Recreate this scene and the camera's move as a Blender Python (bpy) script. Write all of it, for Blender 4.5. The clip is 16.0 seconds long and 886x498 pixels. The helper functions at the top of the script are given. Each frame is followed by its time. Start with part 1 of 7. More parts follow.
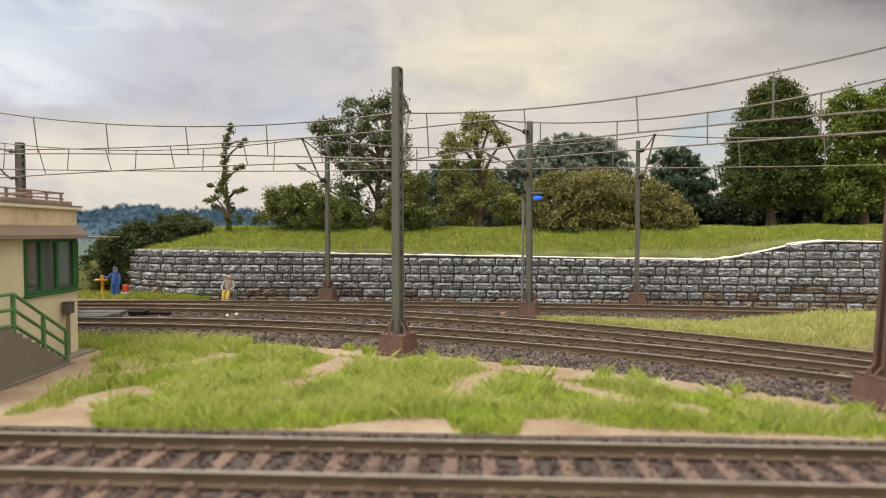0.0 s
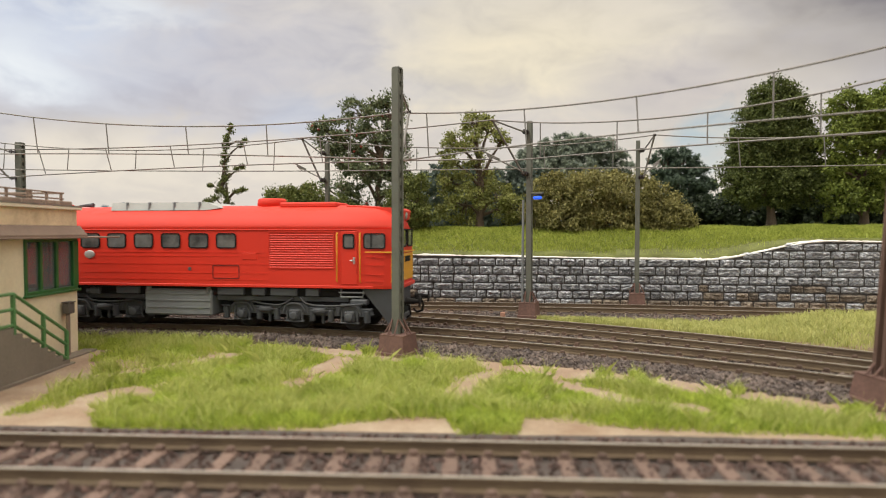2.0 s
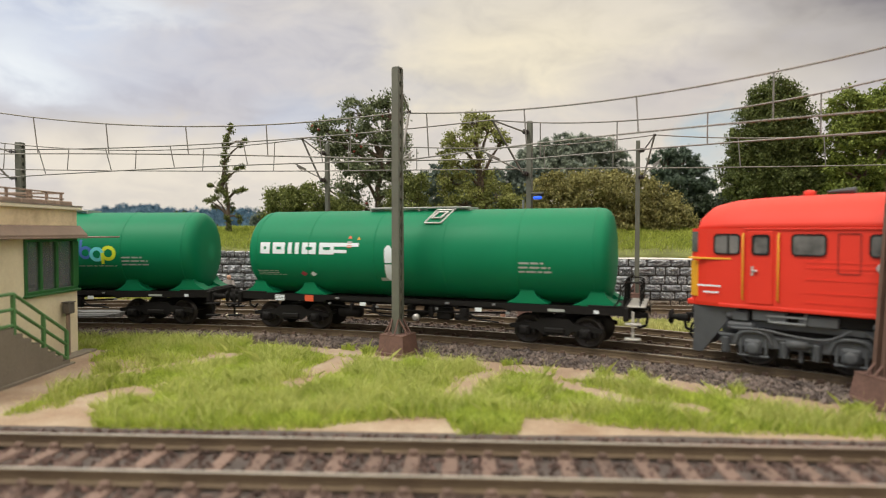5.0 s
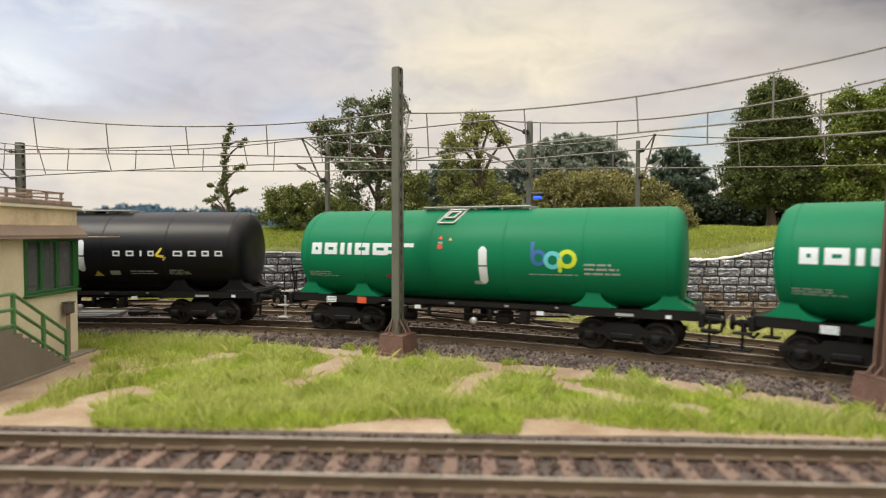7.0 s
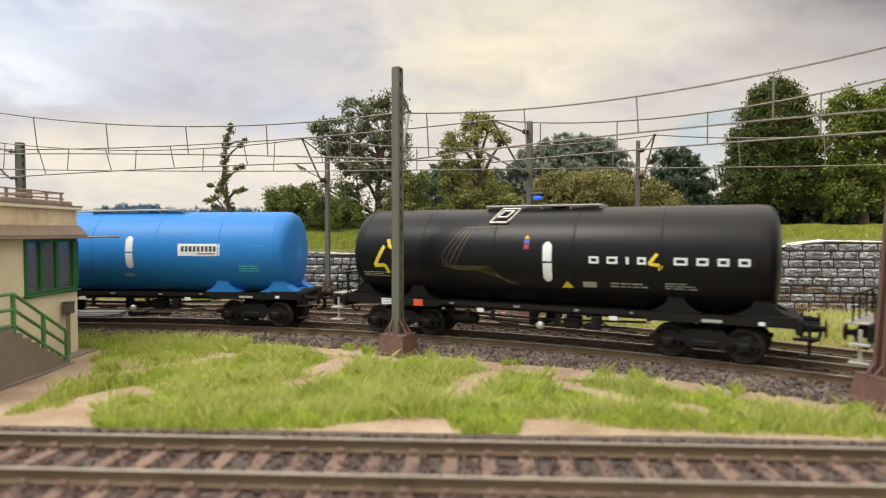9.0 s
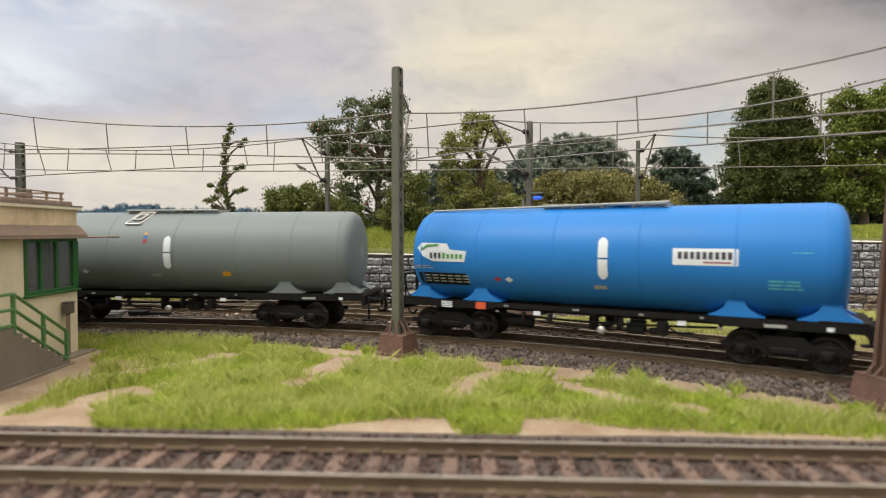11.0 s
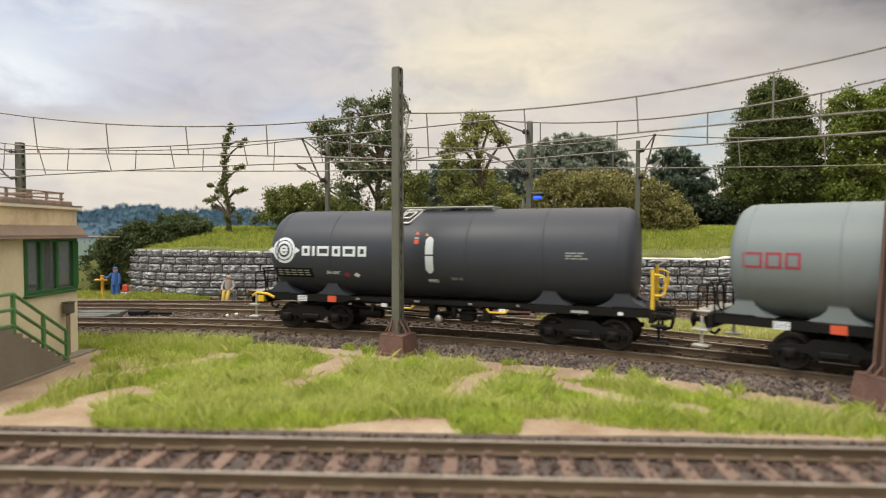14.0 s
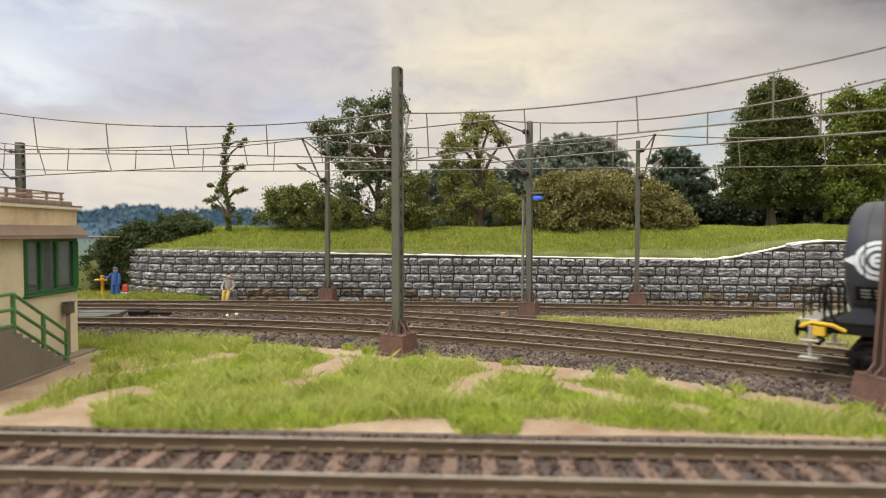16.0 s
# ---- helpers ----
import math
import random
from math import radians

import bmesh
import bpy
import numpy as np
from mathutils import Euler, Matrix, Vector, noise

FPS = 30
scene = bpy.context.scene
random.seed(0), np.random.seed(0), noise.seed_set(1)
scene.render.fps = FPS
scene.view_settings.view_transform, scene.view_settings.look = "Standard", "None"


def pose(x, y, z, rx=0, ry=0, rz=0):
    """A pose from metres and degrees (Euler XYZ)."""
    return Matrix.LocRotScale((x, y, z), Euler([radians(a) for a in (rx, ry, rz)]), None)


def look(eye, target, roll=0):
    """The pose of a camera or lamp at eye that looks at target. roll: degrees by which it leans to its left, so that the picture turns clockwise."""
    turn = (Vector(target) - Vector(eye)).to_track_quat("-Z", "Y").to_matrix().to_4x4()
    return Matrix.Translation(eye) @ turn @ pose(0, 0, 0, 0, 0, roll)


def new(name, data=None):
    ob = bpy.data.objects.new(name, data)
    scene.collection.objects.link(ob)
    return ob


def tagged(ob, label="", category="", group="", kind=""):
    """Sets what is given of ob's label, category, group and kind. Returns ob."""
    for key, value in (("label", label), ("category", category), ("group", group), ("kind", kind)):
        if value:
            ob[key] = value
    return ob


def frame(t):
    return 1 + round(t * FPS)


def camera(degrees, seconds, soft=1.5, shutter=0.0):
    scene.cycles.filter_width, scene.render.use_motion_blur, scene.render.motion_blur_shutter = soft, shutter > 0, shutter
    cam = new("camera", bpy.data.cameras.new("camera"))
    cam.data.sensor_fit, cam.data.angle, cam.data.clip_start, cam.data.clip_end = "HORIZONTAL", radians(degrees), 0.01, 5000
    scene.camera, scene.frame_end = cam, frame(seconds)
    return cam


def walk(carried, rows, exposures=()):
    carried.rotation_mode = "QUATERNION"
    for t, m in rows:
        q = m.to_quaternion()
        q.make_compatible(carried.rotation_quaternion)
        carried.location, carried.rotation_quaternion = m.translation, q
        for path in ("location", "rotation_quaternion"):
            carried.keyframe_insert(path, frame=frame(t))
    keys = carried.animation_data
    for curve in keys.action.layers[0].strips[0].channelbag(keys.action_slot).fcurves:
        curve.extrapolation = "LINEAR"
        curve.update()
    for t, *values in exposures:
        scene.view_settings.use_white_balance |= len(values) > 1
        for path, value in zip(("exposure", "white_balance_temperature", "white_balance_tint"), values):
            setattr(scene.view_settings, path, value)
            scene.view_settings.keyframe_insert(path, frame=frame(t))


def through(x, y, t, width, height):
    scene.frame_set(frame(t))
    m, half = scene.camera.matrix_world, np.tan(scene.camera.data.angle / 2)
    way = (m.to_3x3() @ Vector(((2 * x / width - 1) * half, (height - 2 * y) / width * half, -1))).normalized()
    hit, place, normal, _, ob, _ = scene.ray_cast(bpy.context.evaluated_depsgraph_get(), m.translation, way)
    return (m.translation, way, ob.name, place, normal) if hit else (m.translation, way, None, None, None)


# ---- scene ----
# A model railway at H0 scale: sizes below are full-size metres, S brings them to the model's.
S = 1 / 87
cam = camera(71.96, 16.0, soft=1.0, shutter=0.2)
VIEW = look((0, 0, 3.5 * S), (0, 40 * S, (3.5 - 40 * 31 / 1080) * S))
cam.data.dof.use_dof, cam.data.dof.focus_distance, cam.data.dof.aperture_fstop = True, 25.0 * S, 17.0
walk(cam, [(0, VIEW), (16, VIEW)], exposures=[(0, -0.03, 6650, 7), (3.5, -0.02, 6650, 7), (6.5, 0.05, 6650, 7), (8, 0.12, 6650, 7), (9, 0.14, 6650, 7), (11.5, -0.07, 6650, 7), (12.5, -0.04, 6650, 7), (14.5, 0.04, 6650, 7), (16, 0.02, 6650, 7)])


# ---- node helpers ----
def nd(nt, kind, **values):
    n = nt.nodes.new(kind)
    for key, v in values.items():
        n.inputs[key.replace("_", " ")].default_value = v
    return n


def ramp(nt, fac, stops):
    n = nt.nodes.new("ShaderNodeValToRGB")
    e = n.color_ramp.elements
    while len(e) < len(stops):
        e.new(0.5)
    for el, (p, col) in zip(e, stops):
        el.position, el.color = p, (*col, 1)
    nt.links.new(fac, n.inputs[0])
    return n.outputs[0]


def mixc(nt, fac, a, b, how="MIX"):
    n = nt.nodes.new("ShaderNodeMix")
    n.data_type, n.blend_type = "RGBA", how
    for sock, v in ((n.inputs[0], fac), (n.inputs[6], a), (n.inputs[7], b)):
        if isinstance(v, (int, float)):
            sock.default_value = v
        elif isinstance(v, tuple):
            sock.default_value = (*v[:3], 1)
        else:
            nt.links.new(v, sock)
    return n.outputs[2]


def mth(nt, op, a, b=0.0, clamp=False):
    n = nt.nodes.new("ShaderNodeMath")
    n.operation, n.use_clamp = op, clamp
    for sock, v in zip(n.inputs, (a, b)):
        if isinstance(v, (int, float)):
            sock.default_value = v
        else:
            nt.links.new(v, sock)
    return n.outputs[0]


# ---- sky and light ----
SUN_FROM = Vector((-1.25, -0.7, 2.15)).normalized()


def make_world():
    """An overcast sky: the Nishita sky veiled by layers of lavender and cream cloud."""
    w = bpy.data.worlds.new("sky")
    scene.world = w
    w.use_nodes = True
    nt = w.node_tree
    nt.nodes.clear()
    sky = nt.nodes.new("ShaderNodeTexSky")
    sky.sky_type, sky.sun_disc = "NISHITA", False
    sky.sun_elevation = math.asin(SUN_FROM.z)
    sky.sun_rotation = math.atan2(SUN_FROM.x, SUN_FROM.y)
    dim = mixc(nt, 1.0, sky.outputs[0], (0.09, 0.09, 0.09), "MULTIPLY")
    co = nt.nodes.new("ShaderNodeTexCoord")
    stretch = nt.nodes.new("ShaderNodeMapping")
    stretch.inputs["Scale"].default_value = (1.0, 1.0, 2.2)
    stretch.inputs["Location"].default_value = (0.35, 0.1, 0.4)
    nt.links.new(co.outputs["Generated"], stretch.inputs[0])
    big = nd(nt, "ShaderNodeTexNoise", Scale=1.7, Detail=5.0, Roughness=0.5, Distortion=0.3)
    fine = nd(nt, "ShaderNodeTexNoise", Scale=4.6, Detail=5.0, Roughness=0.5, Distortion=0.4)
    for n in (big, fine):
        nt.links.new(stretch.outputs[0], n.inputs["Vector"])
    xyz = nt.nodes.new("ShaderNodeSeparateXYZ")
    nt.links.new(co.outputs["Generated"], xyz.inputs[0])
    wisp = nd(nt, "ShaderNodeTexNoise", Scale=9.0, Detail=7.0, Roughness=0.62, Distortion=0.6)
    nt.links.new(stretch.outputs[0], wisp.inputs["Vector"])
    # the ragged edges of the clouds: the direction, pushed about by the noise
    wx = mth(nt, "ADD", xyz.outputs[0], mth(nt, "ADD", mth(nt, "MULTIPLY", mth(nt, "SUBTRACT", fine.outputs[0], 0.5), 0.30), mth(nt, "MULTIPLY", mth(nt, "SUBTRACT", wisp.outputs[0], 0.5), 0.12)))
    wz = mth(nt, "ADD", xyz.outputs[2], mth(nt, "ADD", mth(nt, "MULTIPLY", mth(nt, "SUBTRACT", big.outputs[0], 0.5), 0.16), mth(nt, "MULTIPLY", mth(nt, "SUBTRACT", wisp.outputs[0], 0.5), 0.09)))

    def bank(cloud, x, z, wide, high, tint, most=1.0, hard=0.25):
        """One bank of cloud about a direction, soft at its edge; all of it lies north of the layout."""
        dx, dz = mth(nt, "MULTIPLY", mth(nt, "SUBTRACT", wx, x), 1 / wide), mth(nt, "MULTIPLY", mth(nt, "SUBTRACT", wz, z), 1 / high)
        d = mth(nt, "SQRT", mth(nt, "ADD", mth(nt, "MULTIPLY", dx, dx), mth(nt, "MULTIPLY", dz, dz)))
        near = ramp(nt, d, [(hard, (most,) * 3), (1.0, (0, 0, 0))])
        north = ramp(nt, xyz.outputs[1], [(0.0, (0, 0, 0)), (0.3, (1, 1, 1))])
        return mixc(nt, mixc(nt, 1.0, near, north, "MULTIPLY"), cloud, tint)

    side = mth(nt, "ADD", mth(nt, "MULTIPLY", xyz.outputs[0], 0.62), mth(nt, "MULTIPLY", big.outputs[0], 1.2))
    cloud = ramp(nt, side, [(0.18, (0.59, 0.60, 0.67)), (0.42, (0.65, 0.62, 0.645)), (0.62, (0.75, 0.69, 0.62)), (0.84, (0.66, 0.61, 0.59)), (1.0, (0.50, 0.46, 0.48))])
    cloud = bank(cloud, -0.34, 0.24, 0.30, 0.12, (0.585, 0.575, 0.65), 0.8)
    cloud = bank(cloud, 0.14, 0.27, 0.27, 0.12, (0.87, 0.78, 0.63), 0.95)
    cloud = bank(cloud, 0.06, 0.16, 0.25, 0.06, (0.70, 0.64, 0.64), 0.5)
    cloud = bank(cloud, 0.36, 0.19, 0.22, 0.09, (0.60, 0.55, 0.56), 0.75)
    cloud = bank(cloud, 0.60, 0.29, 0.23, 0.13, (0.22, 0.205, 0.235), 0.97, 0.15)
    cloud = bank(cloud, -0.54, 0.265, 0.26, 0.10, (0.66, 0.71, 0.85), 0.9)
    cloud = bank(cloud, -0.54, 0.24, 0.13, 0.04, (0.84, 0.88, 0.95), 0.95)
    cloud = bank(cloud, -0.42, 0.31, 0.16, 0.03, (0.80, 0.83, 0.90), 0.8)
    cloud = bank(cloud, -0.20, 0.175, 0.11, 0.06, (0.60, 0.63, 0.74), 0.75)
    cloud = bank(cloud, -0.44, 0.125, 0.17, 0.065, (0.84, 0.765, 0.68), 0.9, 0.5)
    cloud = bank(cloud, -0.22, 0.105, 0.16, 0.055, (0.86, 0.78, 0.69), 0.85, 0.5)
    cloud = bank(cloud, 0.40, 0.10, 0.07, 0.07, (0.42, 0.56, 0.66), 0.8)
    puffs = ramp(nt, wisp.outputs[0], [(0.30, (0.86, 0.865, 0.90)), (0.5, (1.0, 1.0, 1.0)), (0.70, (1.10, 1.085, 1.05))])
    cloud = mixc(nt, 1.0, cloud, puffs, "MULTIPLY")
    low = ramp(nt, xyz.outputs[2], [(0.0, (0.78, 0.70, 0.645)), (0.10, (0.88, 0.79, 0.70))])
    lowmix = ramp(nt, wz, [(0.02, (0.85, 0.85, 0.85)), (0.13, (0, 0, 0))])
    cloud = mixc(nt, lowmix, cloud, low)
    veil = ramp(nt, fine.outputs[0], [(0.3, (0.95, 0.95, 0.95)), (0.55, (0.985, 0.985, 0.985))])
    total = mixc(nt, veil, dim, cloud)
    # an overcast sky is brightest overhead
    total = mixc(nt, 1.0, total, ramp(nt, xyz.outputs[2], [(0.36, (1, 1, 1)), (0.62, (2.35, 2.27, 2.15)), (1.0, (3.55, 3.45, 3.27))]), "MULTIPLY")
    back = nd(nt, "ShaderNodeBackground", Strength=1.0)
    out = nt.nodes.new("ShaderNodeOutputWorld")
    nt.links.new(total, back.inputs[0])
    nt.links.new(back.outputs[0], out.inputs[0])


make_world()
sun = new("sun", bpy.data.lights.new("sun", "SUN"))
sun.data.energy, sun.data.angle, sun.data.color = 2.1, radians(26), (1.0, 0.94, 0.83)
sun.matrix_basis = look(SUN_FROM * 3, (0, 0, 0))


# ---- materials ----
MATS = {}


def mat(name, base, rough=0.7, metal=0.0, vary=0.25, scale=3.0, second=None, bump=0.2, fine=40.0, grime=0.0,
        grime_col=(0.05, 0.04, 0.03), piece=0.0, island=0.0, coat=0.0, relief=0.03, band=(0.32, 0.66), spec=0.5):
    """A painted or natural surface: two tones at one scale, fine grain and relief at another, spots of grime.
    scale and fine are in waves a full-size metre."""
    if name in MATS:
        return MATS[name]
    m = bpy.data.materials.new(name)
    m.use_nodes = True
    nt = m.node_tree
    bsdf = nt.nodes["Principled BSDF"]
    co = nt.nodes.new("ShaderNodeTexCoord")
    where = co.outputs["Object"]
    if piece:
        info = nt.nodes.new("ShaderNodeObjectInfo")
        shift = nt.nodes.new("ShaderNodeVectorMath")
        shift.operation = "ADD"
        nt.links.new(where, shift.inputs[0])
        nt.links.new(info.outputs["Random"], shift.inputs[1])
        where = shift.outputs[0]
    a = nd(nt, "ShaderNodeTexNoise", Scale=scale / S, Detail=4.0, Roughness=0.6)
    b = nd(nt, "ShaderNodeTexNoise", Scale=fine / S, Detail=3.0, Roughness=0.65)
    for n in (a, b):
        nt.links.new(where, n.inputs["Vector"])
    second = second or tuple(c * (1 - vary) for c in base)
    col = ramp(nt, a.outputs[0], [(band[0], second), (band[1], base)])
    grain = ramp(nt, b.outputs[0], [(0.25, (1 - vary * 0.7,) * 3), (0.75, (1 + vary * 0.5,) * 3)])
    col = mixc(nt, 1.0, col, grain, "MULTIPLY")
    if grime:
        g = nd(nt, "ShaderNodeTexNoise", Scale=scale * 0.45 / S, Detail=6.0, Roughness=0.7)
        nt.links.new(where, g.inputs["Vector"])
        col = mixc(nt, ramp(nt, g.outputs[0], [(0.48, (0, 0, 0)), (0.72, (grime,) * 3)]), col, grime_col)
    for amount, kind, sock in ((piece, "ShaderNodeObjectInfo", "Random"), (island, "ShaderNodeNewGeometry", "Random Per Island")):
        if amount:
            r = nt.nodes.new(kind)
            col = mixc(nt, 1.0, col, ramp(nt, r.outputs[sock], [(0, (1 - amount,) * 3), (1, (1 + amount,) * 3)]), "MULTIPLY")
    nt.links.new(col, bsdf.inputs["Base Color"])
    bsdf.inputs["Metallic"].default_value = metal
    bsdf.inputs["Specular IOR Level"].default_value = spec
    bsdf.inputs["Coat Weight"].default_value = coat
    bsdf.inputs["Coat Roughness"].default_value = 0.25
    nt.links.new(mth(nt, "ADD", mth(nt, "MULTIPLY", a.outputs[0], 0.16), rough - 0.08, True), bsdf.inputs["Roughness"])
    if bump:
        bp = nd(nt, "ShaderNodeBump", Strength=bump, Distance=relief * S)
        nt.links.new(b.outputs[0], bp.inputs["Height"])
        nt.links.new(bp.outputs[0], bsdf.inputs["Normal"])
    MATS[name] = m
    return m


def leaf_mat(name, dark, light, rough=0.6, through=0.25):
    """Foliage: each leaf has its own tone, with some light passing through."""
    m = bpy.data.materials.new(name)
    m.use_nodes = True
    nt = m.node_tree
    bsdf = nt.nodes["Principled BSDF"]
    g = nt.nodes.new("ShaderNodeNewGeometry")
    co = nt.nodes.new("ShaderNodeTexCoord")
    n = nd(nt, "ShaderNodeTexNoise", Scale=0.9 / S, Detail=3.0)
    nt.links.new(co.outputs["Object"], n.inputs["Vector"])
    f = mth(nt, "ADD", mth(nt, "MULTIPLY", g.outputs["Random Per Island"], 0.6), mth(nt, "MULTIPLY", n.outputs[0], 0.5))
    mid = tuple((p + q) / 2 for p, q in zip(dark, light))
    col = ramp(nt, f, [(0.15, dark), (0.5, mid), (0.92, light)])
    nt.links.new(col, bsdf.inputs["Base Color"])
    bsdf.inputs["Roughness"].default_value = rough
    bsdf.inputs["Specular IOR Level"].default_value = 0.25
    tr = nt.nodes.new("ShaderNodeBsdfTranslucent")
    nt.links.new(col, tr.inputs[0])
    mx = nt.nodes.new("ShaderNodeMixShader")
    mx.inputs[0].default_value = through
    nt.links.new(bsdf.outputs[0], mx.inputs[1])
    nt.links.new(tr.outputs[0], mx.inputs[2])
    nt.links.new(mx.outputs[0], nt.nodes["Material Output"].inputs[0])
    return m


def glow_mat(name, colour, strength):
    m = bpy.data.materials.new(name)
    m.use_nodes = True
    b = m.node_tree.nodes["Principled BSDF"]
    b.inputs["Base Color"].default_value = (*colour, 1)
    b.inputs["Emission Color"].default_value = (*colour, 1)
    b.inputs["Emission Strength"].default_value = strength
    return m


def glass_mat(name, tint=(0.75, 0.8, 0.8), clear=0.62):
    m = bpy.data.materials.new(name)
    m.use_nodes = True
    nt = m.node_tree
    b = nt.nodes["Principled BSDF"]
    b.inputs["Base Color"].default_value = (0.20, 0.21, 0.21, 1)
    b.inputs["Roughness"].default_value = 0.08
    t = nt.nodes.new("ShaderNodeBsdfTransparent")
    t.inputs[0].default_value = (*tint, 1)
    mx = nt.nodes.new("ShaderNodeMixShader")
    mx.inputs[0].default_value = clear
    nt.links.new(b.outputs[0], mx.inputs[1])
    nt.links.new(t.outputs[0], mx.inputs[2])
    nt.links.new(mx.outputs[0], nt.nodes["Material Output"].inputs[0])
    return m


SAND = mat("sandy_soil", (0.40, 0.325, 0.235), 0.95, vary=0.3, scale=0.8, second=(0.27, 0.185, 0.12), bump=0.5, fine=14, grime=0.7, grime_col=(0.19, 0.115, 0.07))
BALLAST = mat("ballast_stone", (0.185, 0.145, 0.122), 0.9, vary=0.35, scale=2.0, second=(0.085, 0.07, 0.065), bump=0.5, fine=16, island=0.4)
BALLAST_BROWN = mat("brown_ballast", (0.135, 0.085, 0.070), 0.9, vary=0.35, scale=2.0, second=(0.07, 0.046, 0.038), bump=0.5, fine=16, island=0.4)
BED = mat("ballast_bed", (0.10, 0.08, 0.07), 0.95, vary=0.4, scale=5.0, bump=1.0, fine=12)
RAIL = mat("rusty_rail", (0.145, 0.105, 0.062), 0.7, vary=0.3, scale=1.2, second=(0.095, 0.064, 0.038), bump=0.15, fine=25)
RAILTOP = mat("rail_head", (0.46, 0.43, 0.37), 0.38, metal=0.6, vary=0.25, scale=1.0, bump=0.05)
SLEEPER = mat("sleeper_brown", (0.19, 0.128, 0.10), 0.85, vary=0.25, scale=3.0, bump=0.3, fine=18, piece=0.2, grime=0.4)
SLEEPER_FAR = mat("sleeper_dark", (0.13, 0.083, 0.06), 0.85, vary=0.25, scale=3.0, bump=0.3, fine=18, piece=0.2, grime=0.4)
STONE = mat("wall_stone", (0.90, 0.93, 0.96), 0.5, vary=0.35, scale=5.0, second=(0.235, 0.252, 0.275), band=(0.44, 0.68), bump=1.0, fine=9, piece=0.2, grime=0.35, grime_col=(0.22, 0.17, 0.115), relief=0.12)
STONE_STAINED = mat("stained_stone", (0.50, 0.43, 0.34), 0.7, vary=0.35, scale=4.5, second=(0.17, 0.135, 0.10), band=(0.42, 0.70), bump=1.0, fine=9, piece=0.25, relief=0.12)
FIELD = mat("far_field", (0.072, 0.115, 0.092), 0.95, vary=0.3, scale=0.05, bump=0)
MORTAR = mat("wall_joint", (0.115, 0.108, 0.10), 0.95, vary=0.3, scale=2, bump=0.5, fine=12)
# near-white that paints the glare on the retaining wall's top
WALLGLARE = mat("wall_top_glare", (0.85, 0.82, 0.76), 0.85, vary=0.12, scale=2, bump=0.4, fine=12)
EARTH = mat("bank_soil", (0.17, 0.19, 0.055), 0.95, vary=0.4, scale=1.0, bump=0.6, fine=8)
MASTGREY = mat("mast_paint", (0.130, 0.138, 0.110), 0.6, vary=0.2, scale=1.5, bump=0.1, grime=0.35, grime_col=(0.10, 0.075, 0.05))
MASTBROWN = mat("mast_brown", (0.13, 0.078, 0.058), 0.65, vary=0.2, scale=1.5, bump=0.1)
FOOTING = mat("footing_redbrown", (0.165, 0.092, 0.072), 0.8, vary=0.3, scale=1.8, bump=0.3, fine=15)
WIRE = mat("catenary_wire", (0.23, 0.22, 0.20), 0.5, metal=0.3, vary=0.1, scale=2, bump=0)
INSUL = mat("insulator_dark", (0.035, 0.025, 0.022), 0.4, vary=0.2, bump=0)
GREYPLASTIC = mat("arm_grey", (0.33, 0.32, 0.30), 0.5, vary=0.15, bump=0)
PLASTER = mat("building_plaster", (0.78, 0.70, 0.50), 0.85, vary=0.1, scale=0.6, bump=0.15, fine=14, grime=0.34, grime_col=(0.42, 0.30, 0.15))
CORNICE = mat("weathered_cornice", (0.78, 0.64, 0.42), 0.85, vary=0.15, scale=1.0, bump=0.2, fine=14, grime=0.9, grime_col=(0.27, 0.165, 0.08))
TRIM = mat("cream_trim", (0.80, 0.74, 0.58), 0.8, vary=0.1, bump=0.1)
CANOPY = mat("canopy_brown", (0.27, 0.20, 0.152), 0.8, vary=0.2, scale=1.2, bump=0.2, grime=0.3)
GREENPAINT = mat("green_paint", (0.022, 0.13, 0.03), 0.5, vary=0.2, scale=2, bump=0.05)
GREENRAIL = mat("green_handrail", (0.09, 0.24, 0.08), 0.5, vary=0.2, scale=2, bump=0.05)
STAIR = mat("stair_concrete", (0.21, 0.185, 0.145), 0.85, vary=0.15, scale=1, bump=0.25, fine=16)
ROOFGREY = mat("roof_grey", (0.30, 0.26, 0.23), 0.9, vary=0.2, bump=0.3)
WOODGREY = mat("weathered_wood", (0.33, 0.25, 0.19), 0.85, vary=0.25, scale=2, bump=0.3)
INTERIOR = mat("interior_wall", (0.60, 0.60, 0.57), 0.9, vary=0.15, bump=0.1)
GLASS = glass_mat("window_glass", (0.88, 0.91, 0.92), 0.64)
YELLOWRAIL = mat("yellow_rail", (0.75, 0.50, 0.04), 0.5, vary=0.06, bump=0.02)
RED = mat("loco_red", (0.66, 0.036, 0.018), 0.48, vary=0.05, scale=0.8, bump=0.03, spec=0.35)
# the body red again, lightened for the light falling on the roof
REDLIT = mat("loco_red_lit", (0.68, 0.045, 0.026), 0.55, vary=0.06, scale=0.8, bump=0.03, spec=0.3)
REDSEAM = mat("panel_seam", (0.12, 0.012, 0.01), 0.6, vary=0.1, bump=0)
LEMON = mat("lemon_print", (0.72, 0.60, 0.05), 0.55, vary=0.08, bump=0.02)
YELLOW = mat("warning_yellow", (0.72, 0.36, 0.025), 0.5, vary=0.08, bump=0.03)
CHASSIS = mat("chassis_grey", (0.075, 0.083, 0.092), 0.6, vary=0.2, scale=2, bump=0.1, grime=0.3)
LIGHTGREY = mat("light_grey", (0.20, 0.215, 0.222), 0.55, vary=0.12, scale=2, bump=0.05)
ROOFDECK = mat("roof_deck_grey", (0.42, 0.44, 0.42), 0.6, vary=0.12, scale=2, bump=0.05)
